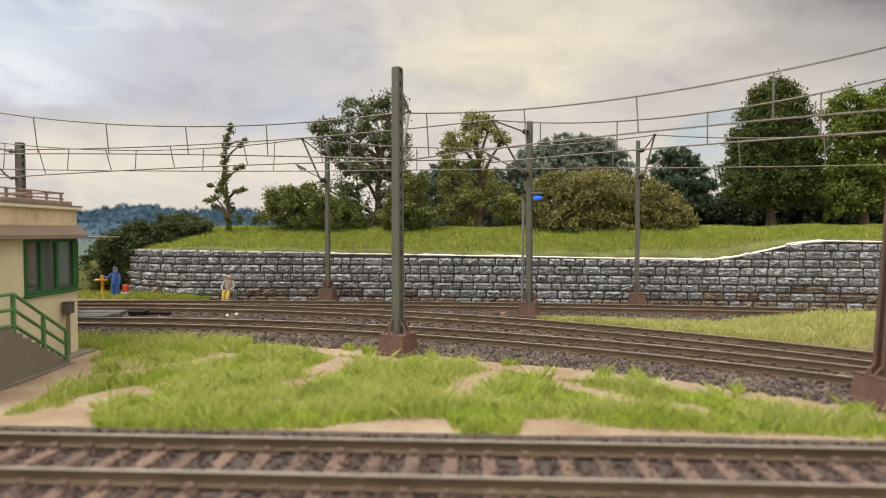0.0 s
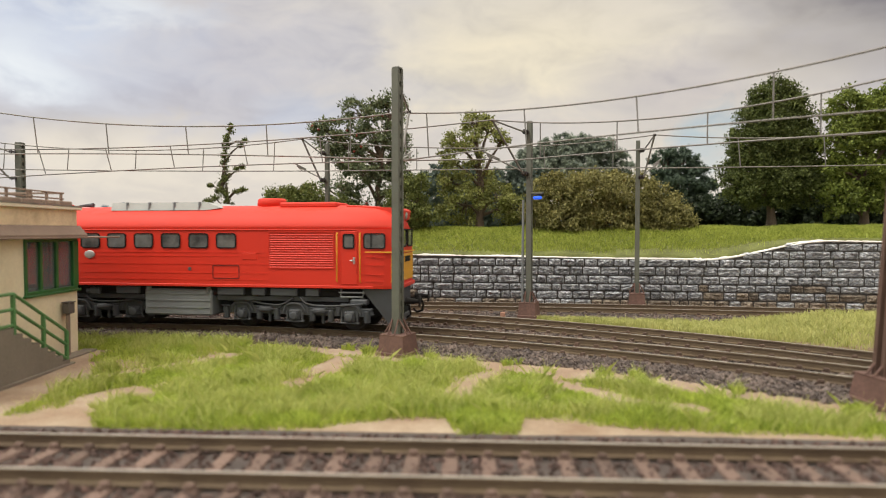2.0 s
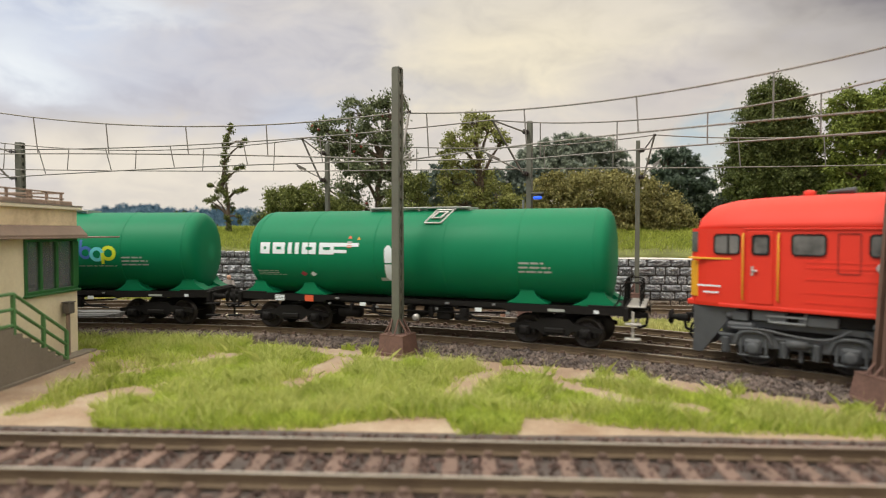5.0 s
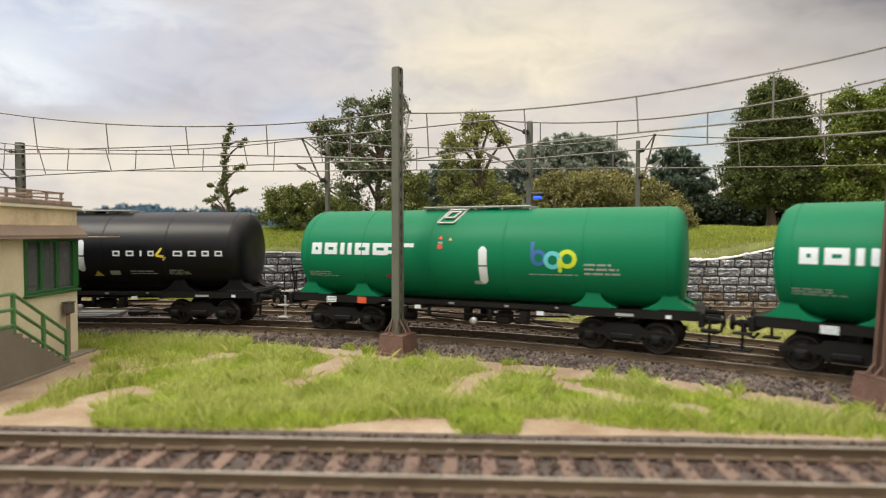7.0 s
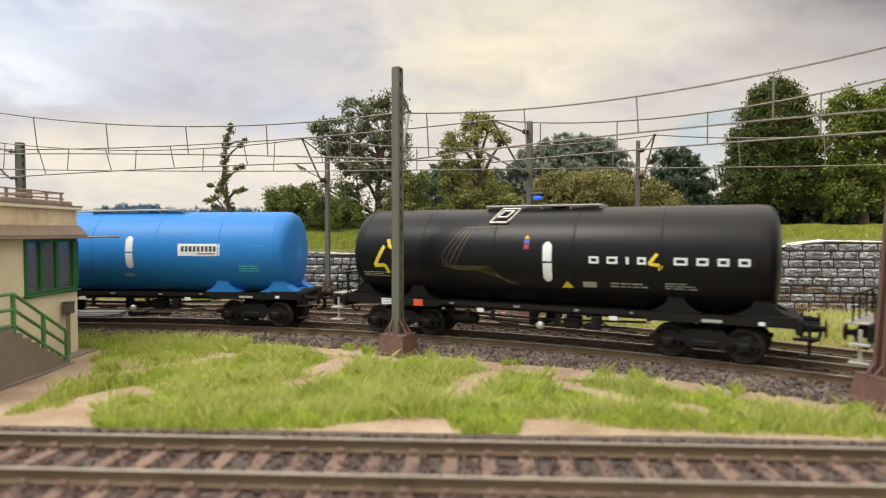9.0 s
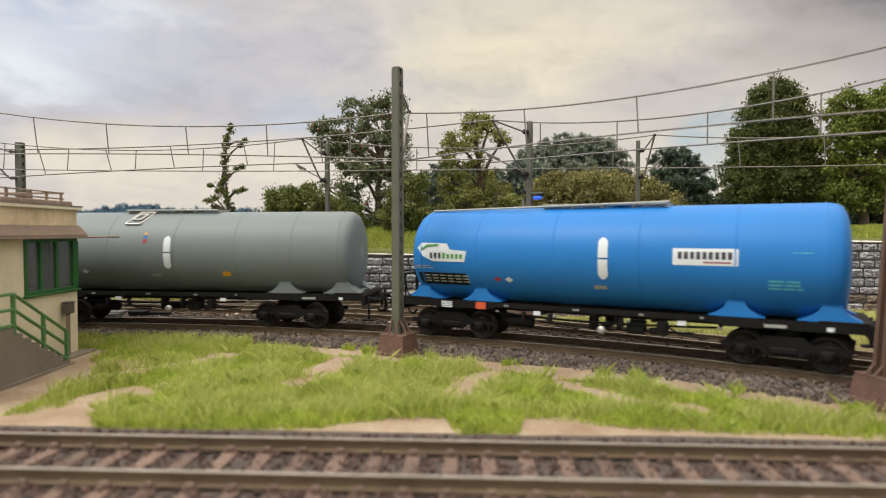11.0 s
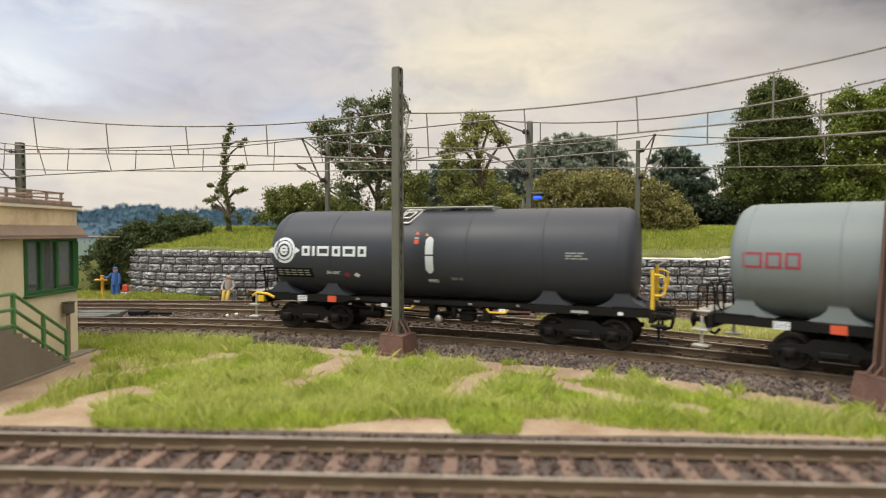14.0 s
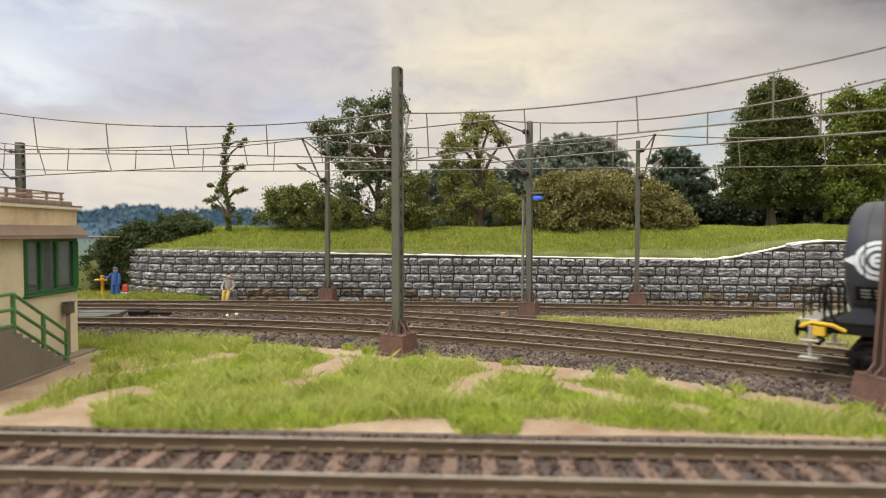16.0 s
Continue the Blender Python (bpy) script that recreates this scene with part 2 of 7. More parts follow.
BLACK = mat("underframe_black", (0.010, 0.0095, 0.0095), 0.65, spec=0.2, vary=0.3, scale=2, bump=0.1)
WHEEL = mat("wheel_steel", (0.040, 0.034, 0.030), 0.45, metal=0.3, vary=0.2, bump=0.05)
SILVER = mat("bare_steel", (0.55, 0.54, 0.52), 0.4, metal=0.6, vary=0.1, bump=0.02)
WHITE = mat("white_print", (0.70, 0.77, 0.82), 0.6, vary=0.03, bump=0)
GREYPRINT = mat("grey_print", (0.34, 0.38, 0.36), 0.6, vary=0.05, bump=0)
ORANGE = mat("orange_plate", (0.62, 0.10, 0.04), 0.55, vary=0.05, bump=0)
REDPRINT = mat("red_print", (0.32, 0.035, 0.06), 0.55, vary=0.05, bump=0)
BLUEPRINT = mat("blue_print", (0.04, 0.12, 0.40), 0.5, vary=0.05, bump=0)
CYANPRINT = mat("cyan_print", (0.12, 0.55, 0.62), 0.5, vary=0.05, bump=0)
LIMEPRINT = mat("lime_print", (0.55, 0.68, 0.03), 0.5, vary=0.05, bump=0)
DARKPRINT = mat("dark_print", (0.03, 0.035, 0.05), 0.5, vary=0.05, bump=0)
GREENPRINT = mat("green_print", (0.06, 0.30, 0.06), 0.5, vary=0.05, bump=0)
BROWNLINE = mat("gold_line", (0.10, 0.085, 0.03), 0.5, vary=0.05, bump=0)


# ---- mesh helpers ----
class Mesh:
    """Collects vertices and faces, in full-size metres, for one mesh."""

    def __init__(self):
        self.v, self.f, self.smooth = [], [], []

    def add(self, verts, faces, smooth=False):
        k = len(self.v)
        self.v += [tuple(p) for p in verts]
        self.f += [tuple(i + k for i in f) for f in faces]
        self.smooth += [smooth] * len(faces)
        return self

    def box(self, x0, x1, y0, y1, z0, z1, c=0.0):
        """A box; c cuts its edges off."""
        if c <= 0:
            v = [(x, y, z) for z in (z0, z1) for y in (y0, y1) for x in (x0, x1)]
            return self.add(v, [(0, 2, 3, 1), (4, 5, 7, 6), (0, 1, 5, 4), (2, 6, 7, 3), (0, 4, 6, 2), (1, 3, 7, 5)])
        bm = bmesh.new()
        bmesh.ops.create_cube(bm, size=1)
        for p in bm.verts:
            p.co = Vector(((x0, x1)[p.co.x > 0], (y0, y1)[p.co.y > 0], (z0, z1)[p.co.z > 0]))
        bmesh.ops.bevel(bm, geom=bm.edges[:], offset=c, segments=1, affect="EDGES", clamp_overlap=True)
        return self.bm(bm)

    def bm(self, bm, m=None, smooth=False):
        bm.verts.index_update()
        self.add([(m @ p.co if m else p.co) for p in bm.verts], [[p.index for p in f.verts] for f in bm.faces], smooth)
        bm.free()
        return self

    def tube(self, pts, r, n=8, caps=True, smooth=True):
        """A round bar along pts; r is one radius or one for each point."""
        pts = [Vector(p) for p in pts]
        rs = [r] * len(pts) if isinstance(r, (int, float)) else list(r)
        rings = []
        up = None
        for i, p in enumerate(pts):
            d = (pts[min(i + 1, len(pts) - 1)] - pts[max(i - 1, 0)]).normalized()
            if up is None or abs(d.dot(up)) > 0.95:
                up = Vector((0, 0, 1)) if abs(d.z) < 0.9 else Vector((1, 0, 0))
            a = d.cross(up).normalized()
            b = a.cross(d)
            up = b
            rings.append([p + rs[i] * (math.cos(q) * a + math.sin(q) * b) for q in (2 * math.pi * j / n for j in range(n))])
        k = [p for ring in rings for p in ring]
        f = [(i * n + j, i * n + (j + 1) % n, (i + 1) * n + (j + 1) % n, (i + 1) * n + j) for i in range(len(pts) - 1) for j in range(n)]
        self.add(k, f, smooth)
        if caps:
            self.add(rings[0], [tuple(range(n))[::-1]])
            self.add(rings[-1], [tuple(range(n))])
        return self

    def lathe(self, profile, n=24, axis="x", at=(0, 0, 0), smooth=True):
        """Turns (along, radius) pairs about an axis."""
        v, f = [], []
        for u, r in profile:
            for j in range(n):
                q = 2 * math.pi * j / n
                p = (u, r * math.cos(q), r * math.sin(q))
                p = {"x": p, "y": (p[1], p[0], p[2]), "z": (p[1], p[2], p[0])}[axis]
                v.append((p[0] + at[0], p[1] + at[1], p[2] + at[2]))
        for i in range(len(profile) - 1):
            for j in range(n):
                q = (i * n + j, (i + 1) * n + j, (i + 1) * n + (j + 1) % n, i * n + (j + 1) % n)
                f.append(q if axis != "y" else q[::-1])
        f.append(tuple(range(n)) if axis != "y" else tuple(range(n))[::-1])
        last = (len(profile) - 1) * n
        f.append(tuple(last + j for j in range(n))[::-1] if axis != "y" else tuple(last + j for j in range(n)))
        return self.add(v, f, smooth)

    def prism(self, outline, axis, a, b):
        """An outline of (p, q) pushed from a to b along an axis: x takes (y, z), y takes (x, z), z takes (x, y)."""
        def at(p, w):
            return {"x": (w, p[0], p[1]), "y": (p[0], w, p[1]), "z": (p[0], p[1], w)}[axis]
        n = len(outline)
        v = [at(p, a) for p in outline] + [at(p, b) for p in outline]
        f = [(i, (i + 1) % n, (i + 1) % n + n, i + n) for i in range(n)] + [tuple(range(n))[::-1], tuple(range(n, 2 * n))]
        return self.add(v, f)

    def data(self, name, material):
        me = bpy.data.meshes.new(name)
        me.from_pydata([(x * S, y * S, z * S) for x, y, z in self.v], [], self.f)
        me.polygons.foreach_set("use_smooth", self.smooth)
        bm = bmesh.new()
        bm.from_mesh(me)
        bmesh.ops.recalc_face_normals(bm, faces=bm.faces[:])
        bm.to_mesh(me)
        bm.free()
        me.materials.append(material)
        return me


def at(x, y, z=0.0, rz=0.0, rx=0.0, ry=0.0):
    return pose(x * S, y * S, z * S, rx, ry, rz)


def part(name, mesh, material, parent=None, label="", m=None):
    """One mesh object, under a thing or part where one is given."""
    ob = new(name, mesh.data(name, material) if isinstance(mesh, Mesh) else mesh)
    if parent is not None:
        ob.parent = parent
    if m is not None:
        ob.matrix_basis = m
    return tagged(ob, label) if label else ob


def thing(name, label, category, group="", kind="", m=None):
    ob = new(name)
    ob.empty_display_size = 0.002
    if m is not None:
        ob.matrix_basis = m
    return tagged(ob, label, category, group, kind)


def sheet(name, verts, faces, material, smooth=False):
    """A large mesh from arrays."""
    me = bpy.data.meshes.new(name)
    me.vertices.add(len(verts))
    me.vertices.foreach_set("co", (np.asarray(verts, dtype=np.float32) * S).ravel())
    faces = np.asarray(faces, dtype=np.int32)
    n, k = faces.shape
    me.loops.add(n * k)
    me.loops.foreach_set("vertex_index", faces.ravel())
    me.polygons.add(n)
    me.polygons.foreach_set("loop_start", np.arange(0, n * k, k, dtype=np.int32))
    me.polygons.foreach_set("use_smooth", np.full(n, smooth))
    me.update(calc_edges=True)
    me.materials.append(material)
    return me


# ---- the plan ----
ARC_X, ARC_Y, ARC_R, ARC_END = -15.45, -17.57, 41.70, 33.0


def on_main(s, off=0.0):
    """Place and heading on the main track, s metres along; off to the inner side."""
    th = min(max(s, 0), ARC_END) / ARC_R
    x, y = ARC_X + (ARC_R - off) * math.sin(th), ARC_Y + (ARC_R - off) * math.cos(th)
    if s < 0:
        x += s
    if s > ARC_END:
        x, y = x + (s - ARC_END) * math.cos(th), y - (s - ARC_END) * math.sin(th)
    return x, y, -th


def on_second(s, off=0.0):
    """The track behind it."""
    th = min(max(s, 0), 32.0) / 40.6
    x, y = -16.5 + (40.6 - off) * math.sin(th), -11.85 + (40.6 - off) * math.cos(th)
    if s < 0:
        x += s
    if s > 32:
        x, y = x + (s - 32) * math.cos(th), y - (s - 32) * math.sin(th)
    return x, y, -th


def on_third(s, off=0.0):
    """The track along the wall."""
    th = min(max(s, 0), 45.0) / 150
    x, y = -14.5 + (150 - off) * math.sin(th), -119.75 + (150 - off) * math.cos(th)
    if s < 0:
        x += s
    if s > 45:
        x, y = x + (s - 45) * math.cos(th), y - (s - 45) * math.sin(th)
    return x, y, -th


def on_front(s, off=0.0):
    """The track close to the camera; s counts from its middle."""
    a = -0.052
    return s * math.cos(a) + off * math.sin(a), 9.39 + s * math.sin(a) - off * math.cos(a), a


def wall_y(x):
    """The face of the retaining wall in plan."""
    if x < -13:
        return 33.0 + 0.085 * (x + 13) ** 2
    return 33.0 - 0.052 * (x + 13) - 0.0016 * (x + 13) ** 2


def wall_top(x):
    z = 2.48 - 0.014 * (x + 15)
    if x > 13:
        u = min((x - 13) / 6.0, 1.0)
        z += 1.05 * u * u * (3 - 2 * u)
    return z


def bank_z(x, y):
    """The grassy bank behind the wall."""
    d = y - wall_y(x)
    u = min(max(d / 5.0, 0), 1)
    crest = 3.67 if x > -14 else 3.67 - 0.22 * (-14 - x)
    return wall_top(x) + (crest - wall_top(x)) * (u * (1.6 - 0.6 * u)) + 0.05 * math.sin(x * 1.3) + 0.12 * noise.noise((x * 0.3, y * 0.3, 1))


GROUND = -0.34


def ground_z(x, y):
    verge = 0.2 * min(max((y - 31.4) / 0.8, 0), 1) * min(max((-12.0 - x) / 2, 0), 1)
    rise = 0.5 * min(max((x - 11) / 4, 0), 1) * min(max((y - 20.5) / 2, 0), 1) * min(max((25.5 - y) / 1.5, 0), 1)
    return GROUND + verge + rise + 0.05 * noise.noise((x * 0.35, y * 0.35, 0)) + 0.02 * noise.noise((x * 1.7, y * 1.7, 4))


def make_ground():
    """One sheet to the horizon; finer in the middle."""
    xs = np.unique(np.concatenate([np.linspace(-3000, -60, 14), np.linspace(-60, 60, 241), np.linspace(60, 3000, 14)]))
    ys = np.unique(np.concatenate([np.linspace(-3000, -120, 12), np.linspace(-120, 3, 50), np.linspace(3, 36, 100), np.linspace(36, 60, 20), np.linspace(60, 3000, 14)]))
    v = [(x, y, ground_z(x, y) if abs(x) < 61 and 2 < y < 37 else GROUND) for y in ys for x in xs]
    n = len(xs)
    f = [(j * n + i, j * n + i + 1, (j + 1) * n + i + 1, (j + 1) * n + i) for j in range(len(ys) - 1) for i in range(n - 1)]
    me = sheet("ground", v, f, SAND, True)
    me.materials.append(FIELD)
    me.polygons.foreach_set("material_index", [1 if v[q[0]][1] > 37.5 or v[q[0]][1] < -60 or abs(v[q[0]][0]) > 58 else 0 for q in f])
    tagged(new("ground", me), "pale sandy soil with worn footpaths", "ground", kind="structure")


def strip(name, rule, s0, s1, outline, material, step=0.5):
    """Pushes a cross-section of (off, z) along a track."""
    m = Mesh()
    n = int((s1 - s0) / step) + 1
    k = len(outline)
    for i in range(n + 1):
        s = s0 + (s1 - s0) * i / n
        m.v += [(*rule(s, off)[:2], z) for off, z in outline]
    m.f = [(i * k + j, (i + 1) * k + j, (i + 1) * k + (j + 1) % k, i * k + (j + 1) % k) for i in range(n) for j in range(k)]
    m.f += [tuple(range(k)), tuple(n * k + j for j in range(k))[::-1]]
    m.smooth = [False] * len(m.f)
    return m


def sleeper_mesh(material):
    """A wooden sleeper with a chair and clips under each rail, at the rails' height."""
    m = Mesh().box(-0.125, 0.125, -1.28, 1.28, -0.38, -0.228, 0.02)
    for y in (-0.76, 0.76):
        m.box(-0.12, 0.12, y - 0.17, y + 0.17, -0.23, -0.212)
        for d in (-0.13, 0.13):
            m.box(-0.07, 0.07, y + d - 0.045, y + d + 0.045, -0.214, -0.125, 0.015)
    return m.data("sleeper", material)


def make_track(label, rule, s0, s1, near0, near1, sleeper_material, seed, bed_drop=0.0, width=1.75):
    """Rails, sleepers and a ballast bed. Sleepers within near0..near1 are single parts."""
    t = thing("railway_track", label, "railway track", "railway tracks", "structure")
    for side in (-1, 1):
        c = side * 0.7535
        body = [(c - 0.085, -0.225), (c + 0.085, -0.225), (c + 0.085, -0.20), (c + 0.022, -0.175), (c + 0.022, -0.065), (c + 0.042, -0.05),
                (c + 0.042, -0.004), (c - 0.042, -0.004), (c - 0.042, -0.05), (c - 0.022, -0.065), (c - 0.022, -0.175), (c - 0.085, -0.20)]
        rail = part("rail", strip("rail", rule, s0, s1, body, RAIL), RAIL, t)
        head = [(c - 0.038, -0.0045), (c + 0.038, -0.0045), (c + 0.03, 0.0), (c - 0.03, 0.0)]
        part("running_surface", strip("running_surface", rule, s0, s1, head, RAILTOP), RAILTOP, rail, "polished steel rail head")
    rng = random.Random(seed)
    me = sleeper_mesh(sleeper_material)
    s = s0
    rest = Mesh()
    while s < s1:
        x, y, a = rule(s)
        if near0 <= s <= near1:
            part("sleeper", me, None, t, m=at(x, y, 0, math.degrees(a) + rng.uniform(-1.2, 1.2)))
        else:
            q = Matrix.Translation((x, y, 0)) @ Matrix.Rotation(a, 4, "Z")
            rest.add([q @ Vector(p) for p in ((-0.125, -1.28, -0.38), (0.125, -1.28, -0.38), (0.125, 1.28, -0.38), (-0.125, 1.28, -0.38),
                                              (-0.125, -1.28, -0.228), (0.125, -1.28, -0.228), (0.125, 1.28, -0.228), (-0.125, 1.28, -0.228))],
                     [(0, 1, 5, 4), (1, 2, 6, 5), (2, 3, 7, 6), (3, 0, 4, 7), (4, 5, 6, 7)])
        s += 0.62
    if rest.v:
        tagged(part("far_sleepers", rest, sleeper_material, t), kind="stuff")
    w = width
    bed = [(-w - 0.55, -0.5), (w + 0.55, -0.5), (w + 0.5, -0.36), (w, -0.275 - bed_drop), (-w, -0.275 - bed_drop), (-w - 0.5, -0.36)]
    part("ballast_bed", strip("ballast_bed", rule, s0, s1, bed, BED), BED, t)
    return t


def scatter_stones(name, label, rule, s0, s1, bands, count, seed, size=(0.05, 0.11), material=BALLAST):
    """Loose broken stones on a track's bed, between the given offsets."""
    rng = np.random.default_rng(seed)
    base = np.array([(1, 0, -0.3), (-0.4, 0.9, -0.2), (-0.6, -0.8, -0.3), (0.3, 0.1, 1.0), (0.2, -0.5, -0.8), (0.5, 0.7, 0.35)])
    tri = np.array([(0, 5, 3), (5, 1, 3), (1, 2, 3), (2, 0, 3), (0, 4, 1), (1, 4, 2), (2, 4, 0), (0, 1, 5)])
    V, F = [], []
    for i in range(count):
        lo, hi, z0, z1 = bands[rng.integers(len(bands))]
        u = rng.random()
        off = lo + (hi - lo) * u
        x, y, _ = rule(s0 + (s1 - s0) * rng.random(), off)
        r = rng.uniform(*size)
        rot = np.linalg.qr(rng.normal(size=(3, 3)))[0]
        V.append((base * rng.uniform(0.6, 1.15, (6, 1))) @ rot * r + (x, y, z0 + (z1 - z0) * u + r * 0.25))
        F.append(tri + 6 * i)
    tagged(new(name, sheet(name, np.concatenate(V), np.concatenate(F), material)), label, "ballast", kind="stuff")


def make_wall():
    """The retaining wall: a joint-coloured core, and rough-hewn blocks set proud of it, each one a part."""
    w = thing("wall_retaining", "grey rough-hewn stone block retaining wall with dark joints", "wall", kind="structure")
    core = Mesh()
    xs = [-18.5 + 0.5 * i for i in range(101)]
    for x in xs:
        y, z = wall_y(x), wall_top(x)
        core.v += [(x, y, -0.5), (x, y + 0.12, z - 0.03), (x, y + 0.6, z - 0.03), (x, y + 0.6, -0.5)]
    n = len(xs)
    core.f = [(4 * i + j, 4 * i + 4 + j, 4 * i + 4 + (j + 1) % 4, 4 * i + (j + 1) % 4) for i in range(n - 1) for j in range(4)]
    core.f += [(0, 1, 2, 3), (4 * n - 1, 4 * n - 2, 4 * n - 3, 4 * n - 4)]
    core.smooth = [False] * len(core.f)
    part("wall_core", core, MORTAR, w)
    rng = random.Random(7)
    shapes = []
    for k in range(14):
        bm = bmesh.new()
        bmesh.ops.create_grid(bm, x_segments=6, y_segments=4, size=0.5)
        for p in bm.verts:
            edge = max(abs(p.co.x), abs(p.co.y)) > 0.49
            q = p.co.copy()
            bulge = 0.0 if edge else 0.05 + 0.13 * rng.random() + (0.06 if q.y > 0 else 0.0)
            p.co = Vector((q.x, -bulge, q.y + (0 if edge else rng.uniform(-0.07, 0.07))))
            if edge and abs(abs(q.x) - abs(q.y)) < 0.02:
                p.co *= 0.93
        rim = [e for e in bm.edges if e.is_boundary]
        out = bmesh.ops.extrude_edge_only(bm, edges=rim)
        for g in out["geom"]:
            if isinstance(g, bmesh.types.BMVert):
                g.co.y = 0.09
        block = Mesh().bm(bm)
        shapes.append((block.data("stone_block", STONE), block.data("stone_block", STONE_STAINED)))
    rest = Mesh()
    made = 0
    z = -0.36
    course = 0
    while z < 3.6:
        h = (0.40, 0.42, 0.37, 0.43, 0.46, 0.40, 0.42, 0.38, 0.40)[course % 9]
        x = -18.4 + rng.random() * 0.5
        while x < 31:
            l = rng.choice((0.46, 0.6, 0.7, 0.82, 0.95, 1.1)) * rng.uniform(0.92, 1.08)
            xm = x + l / 2
            if z + h * 0.55 < wall_top(xm):
                top = min(z + h, wall_top(xm) + 0.06)
                slope = (wall_y(xm + 0.1) - wall_y(xm - 0.1)) / 0.2
                lean = 0.12 * (z + 0.5) / 2.9
                m = Matrix.Translation((xm * S, (wall_y(xm) + lean - 0.035) * S, (z + top) / 2 * S)) @ Euler((-0.04, rng.uniform(-0.02, 0.02), math.atan(slope))).to_matrix().to_4x4()
                m = m @ Matrix.Diagonal(((l - 0.05) * rng.choice((-1, 1)), rng.uniform(0.8, 1.3), top - z - 0.06, 1))
                dirty = rng.random() < ((0.9, 0.55, 0.2) if xm > 9 else (0.5, 0.2, 0.05))[min(course, 2)] * (course < 3)
                me = rng.choice(shapes)[1 if dirty else 0]
                if xm < 25 and made < 420:
                    part("stone_block", me, None, w, m=m)
                    made += 1
                else:
                    rest.add([(m @ p.co) / S for p in me.vertices], [tuple(p.vertices) for p in me.polygons])
            x += l
        z += h
        course += 1
    if rest.v:
        tagged(part("more_blocks", rest, STONE, w), kind="stuff")
    # ragged white strip along the wall top: bright glare put in as colour
    cap = Mesh()
    rng = random.Random(3)
    xs = [-6.5 + 0.12 * i for i in range(313)]
    for x in xs:
        y, z = wall_y(x), wall_top(x)
        k = 0.12 + 0.28 * min(max((x + 9) / 8, 0), 1) + (0.8 * min((x - 9) / 2, 1, (18 - x) / 2) if 9 < x < 18 else 0)
        rag = 0.5 + 0.5 * noise.noise((x * 1.6, 3.0, 0)) + 0.25 * noise.noise((x * 5.0, 8.0, 0))
        lift = 0.07 * rag - 0.06 + 0.06 * k * rag + 0.02 * rng.random()
        cap.v += [(x, y - 0.015 + 0.02 * rng.random(), z + 0.0 - 0.07 * rag), (x, y + 0.02, z + lift), (x, y + 0.2 + 0.3 * k * rag, z - 0.02 + 0.05 * rag + 0.12 * k), (x, y + 0.5 + 0.3 * k, z - 0.2)]
    n = len(xs)
    cap.f = [(4 * i + j, 4 * i + 4 + j, 4 * i + 4 + (j + 1) % 4, 4 * i + (j + 1) % 4) for i in range(n - 1) for j in range(4)]
    cap.smooth = [True] * len(cap.f)
    part("coping", cap, WALLGLARE, w, "bright glare along the wall top, modelled as a white strip")


def make_bank():
    v, f = [], []
    xs = np.linspace(-24, 45, 139)
    ds = np.concatenate([np.linspace(0.12, 6, 22), np.linspace(7, 40, 12)])
    for k, d in enumerate((0.11, *ds)):
        for x in xs:
            y = wall_y(max(x, -18)) + d
            v.append((x, y, -0.6 if k == 0 else bank_z(x, y) if x > -19 else bank_z(x, y) - 0.55 * (-19 - x)))
    n = len(xs)
    f = [(j * n + i, j * n + i + 1, (j + 1) * n + i + 1, (j + 1) * n + i) for j in range(len(ds)) for i in range(n - 1)]
    tagged(new("bank", sheet("bank", v, f, EARTH, True)), "grass-covered bank rising behind the stone wall", "bank", kind="structure")


make_ground()
make_track("rusty curved main line on dark ballast", on_main, -126, 150, -6, 40, SLEEPER_FAR, 1)
make_track("rusty curved track behind the main line", on_second, -60, 34, -4, 34, SLEEPER_FAR, 2)
make_track("rusty track along the stone wall", on_third, -60, 70, -4, 38, SLEEPER_FAR, 3)
make_track("brown straight track with wooden sleepers close by", on_front, -40.2, 11.2, -14, 11.2, SLEEPER, 4)
make_wall()
make_bank()


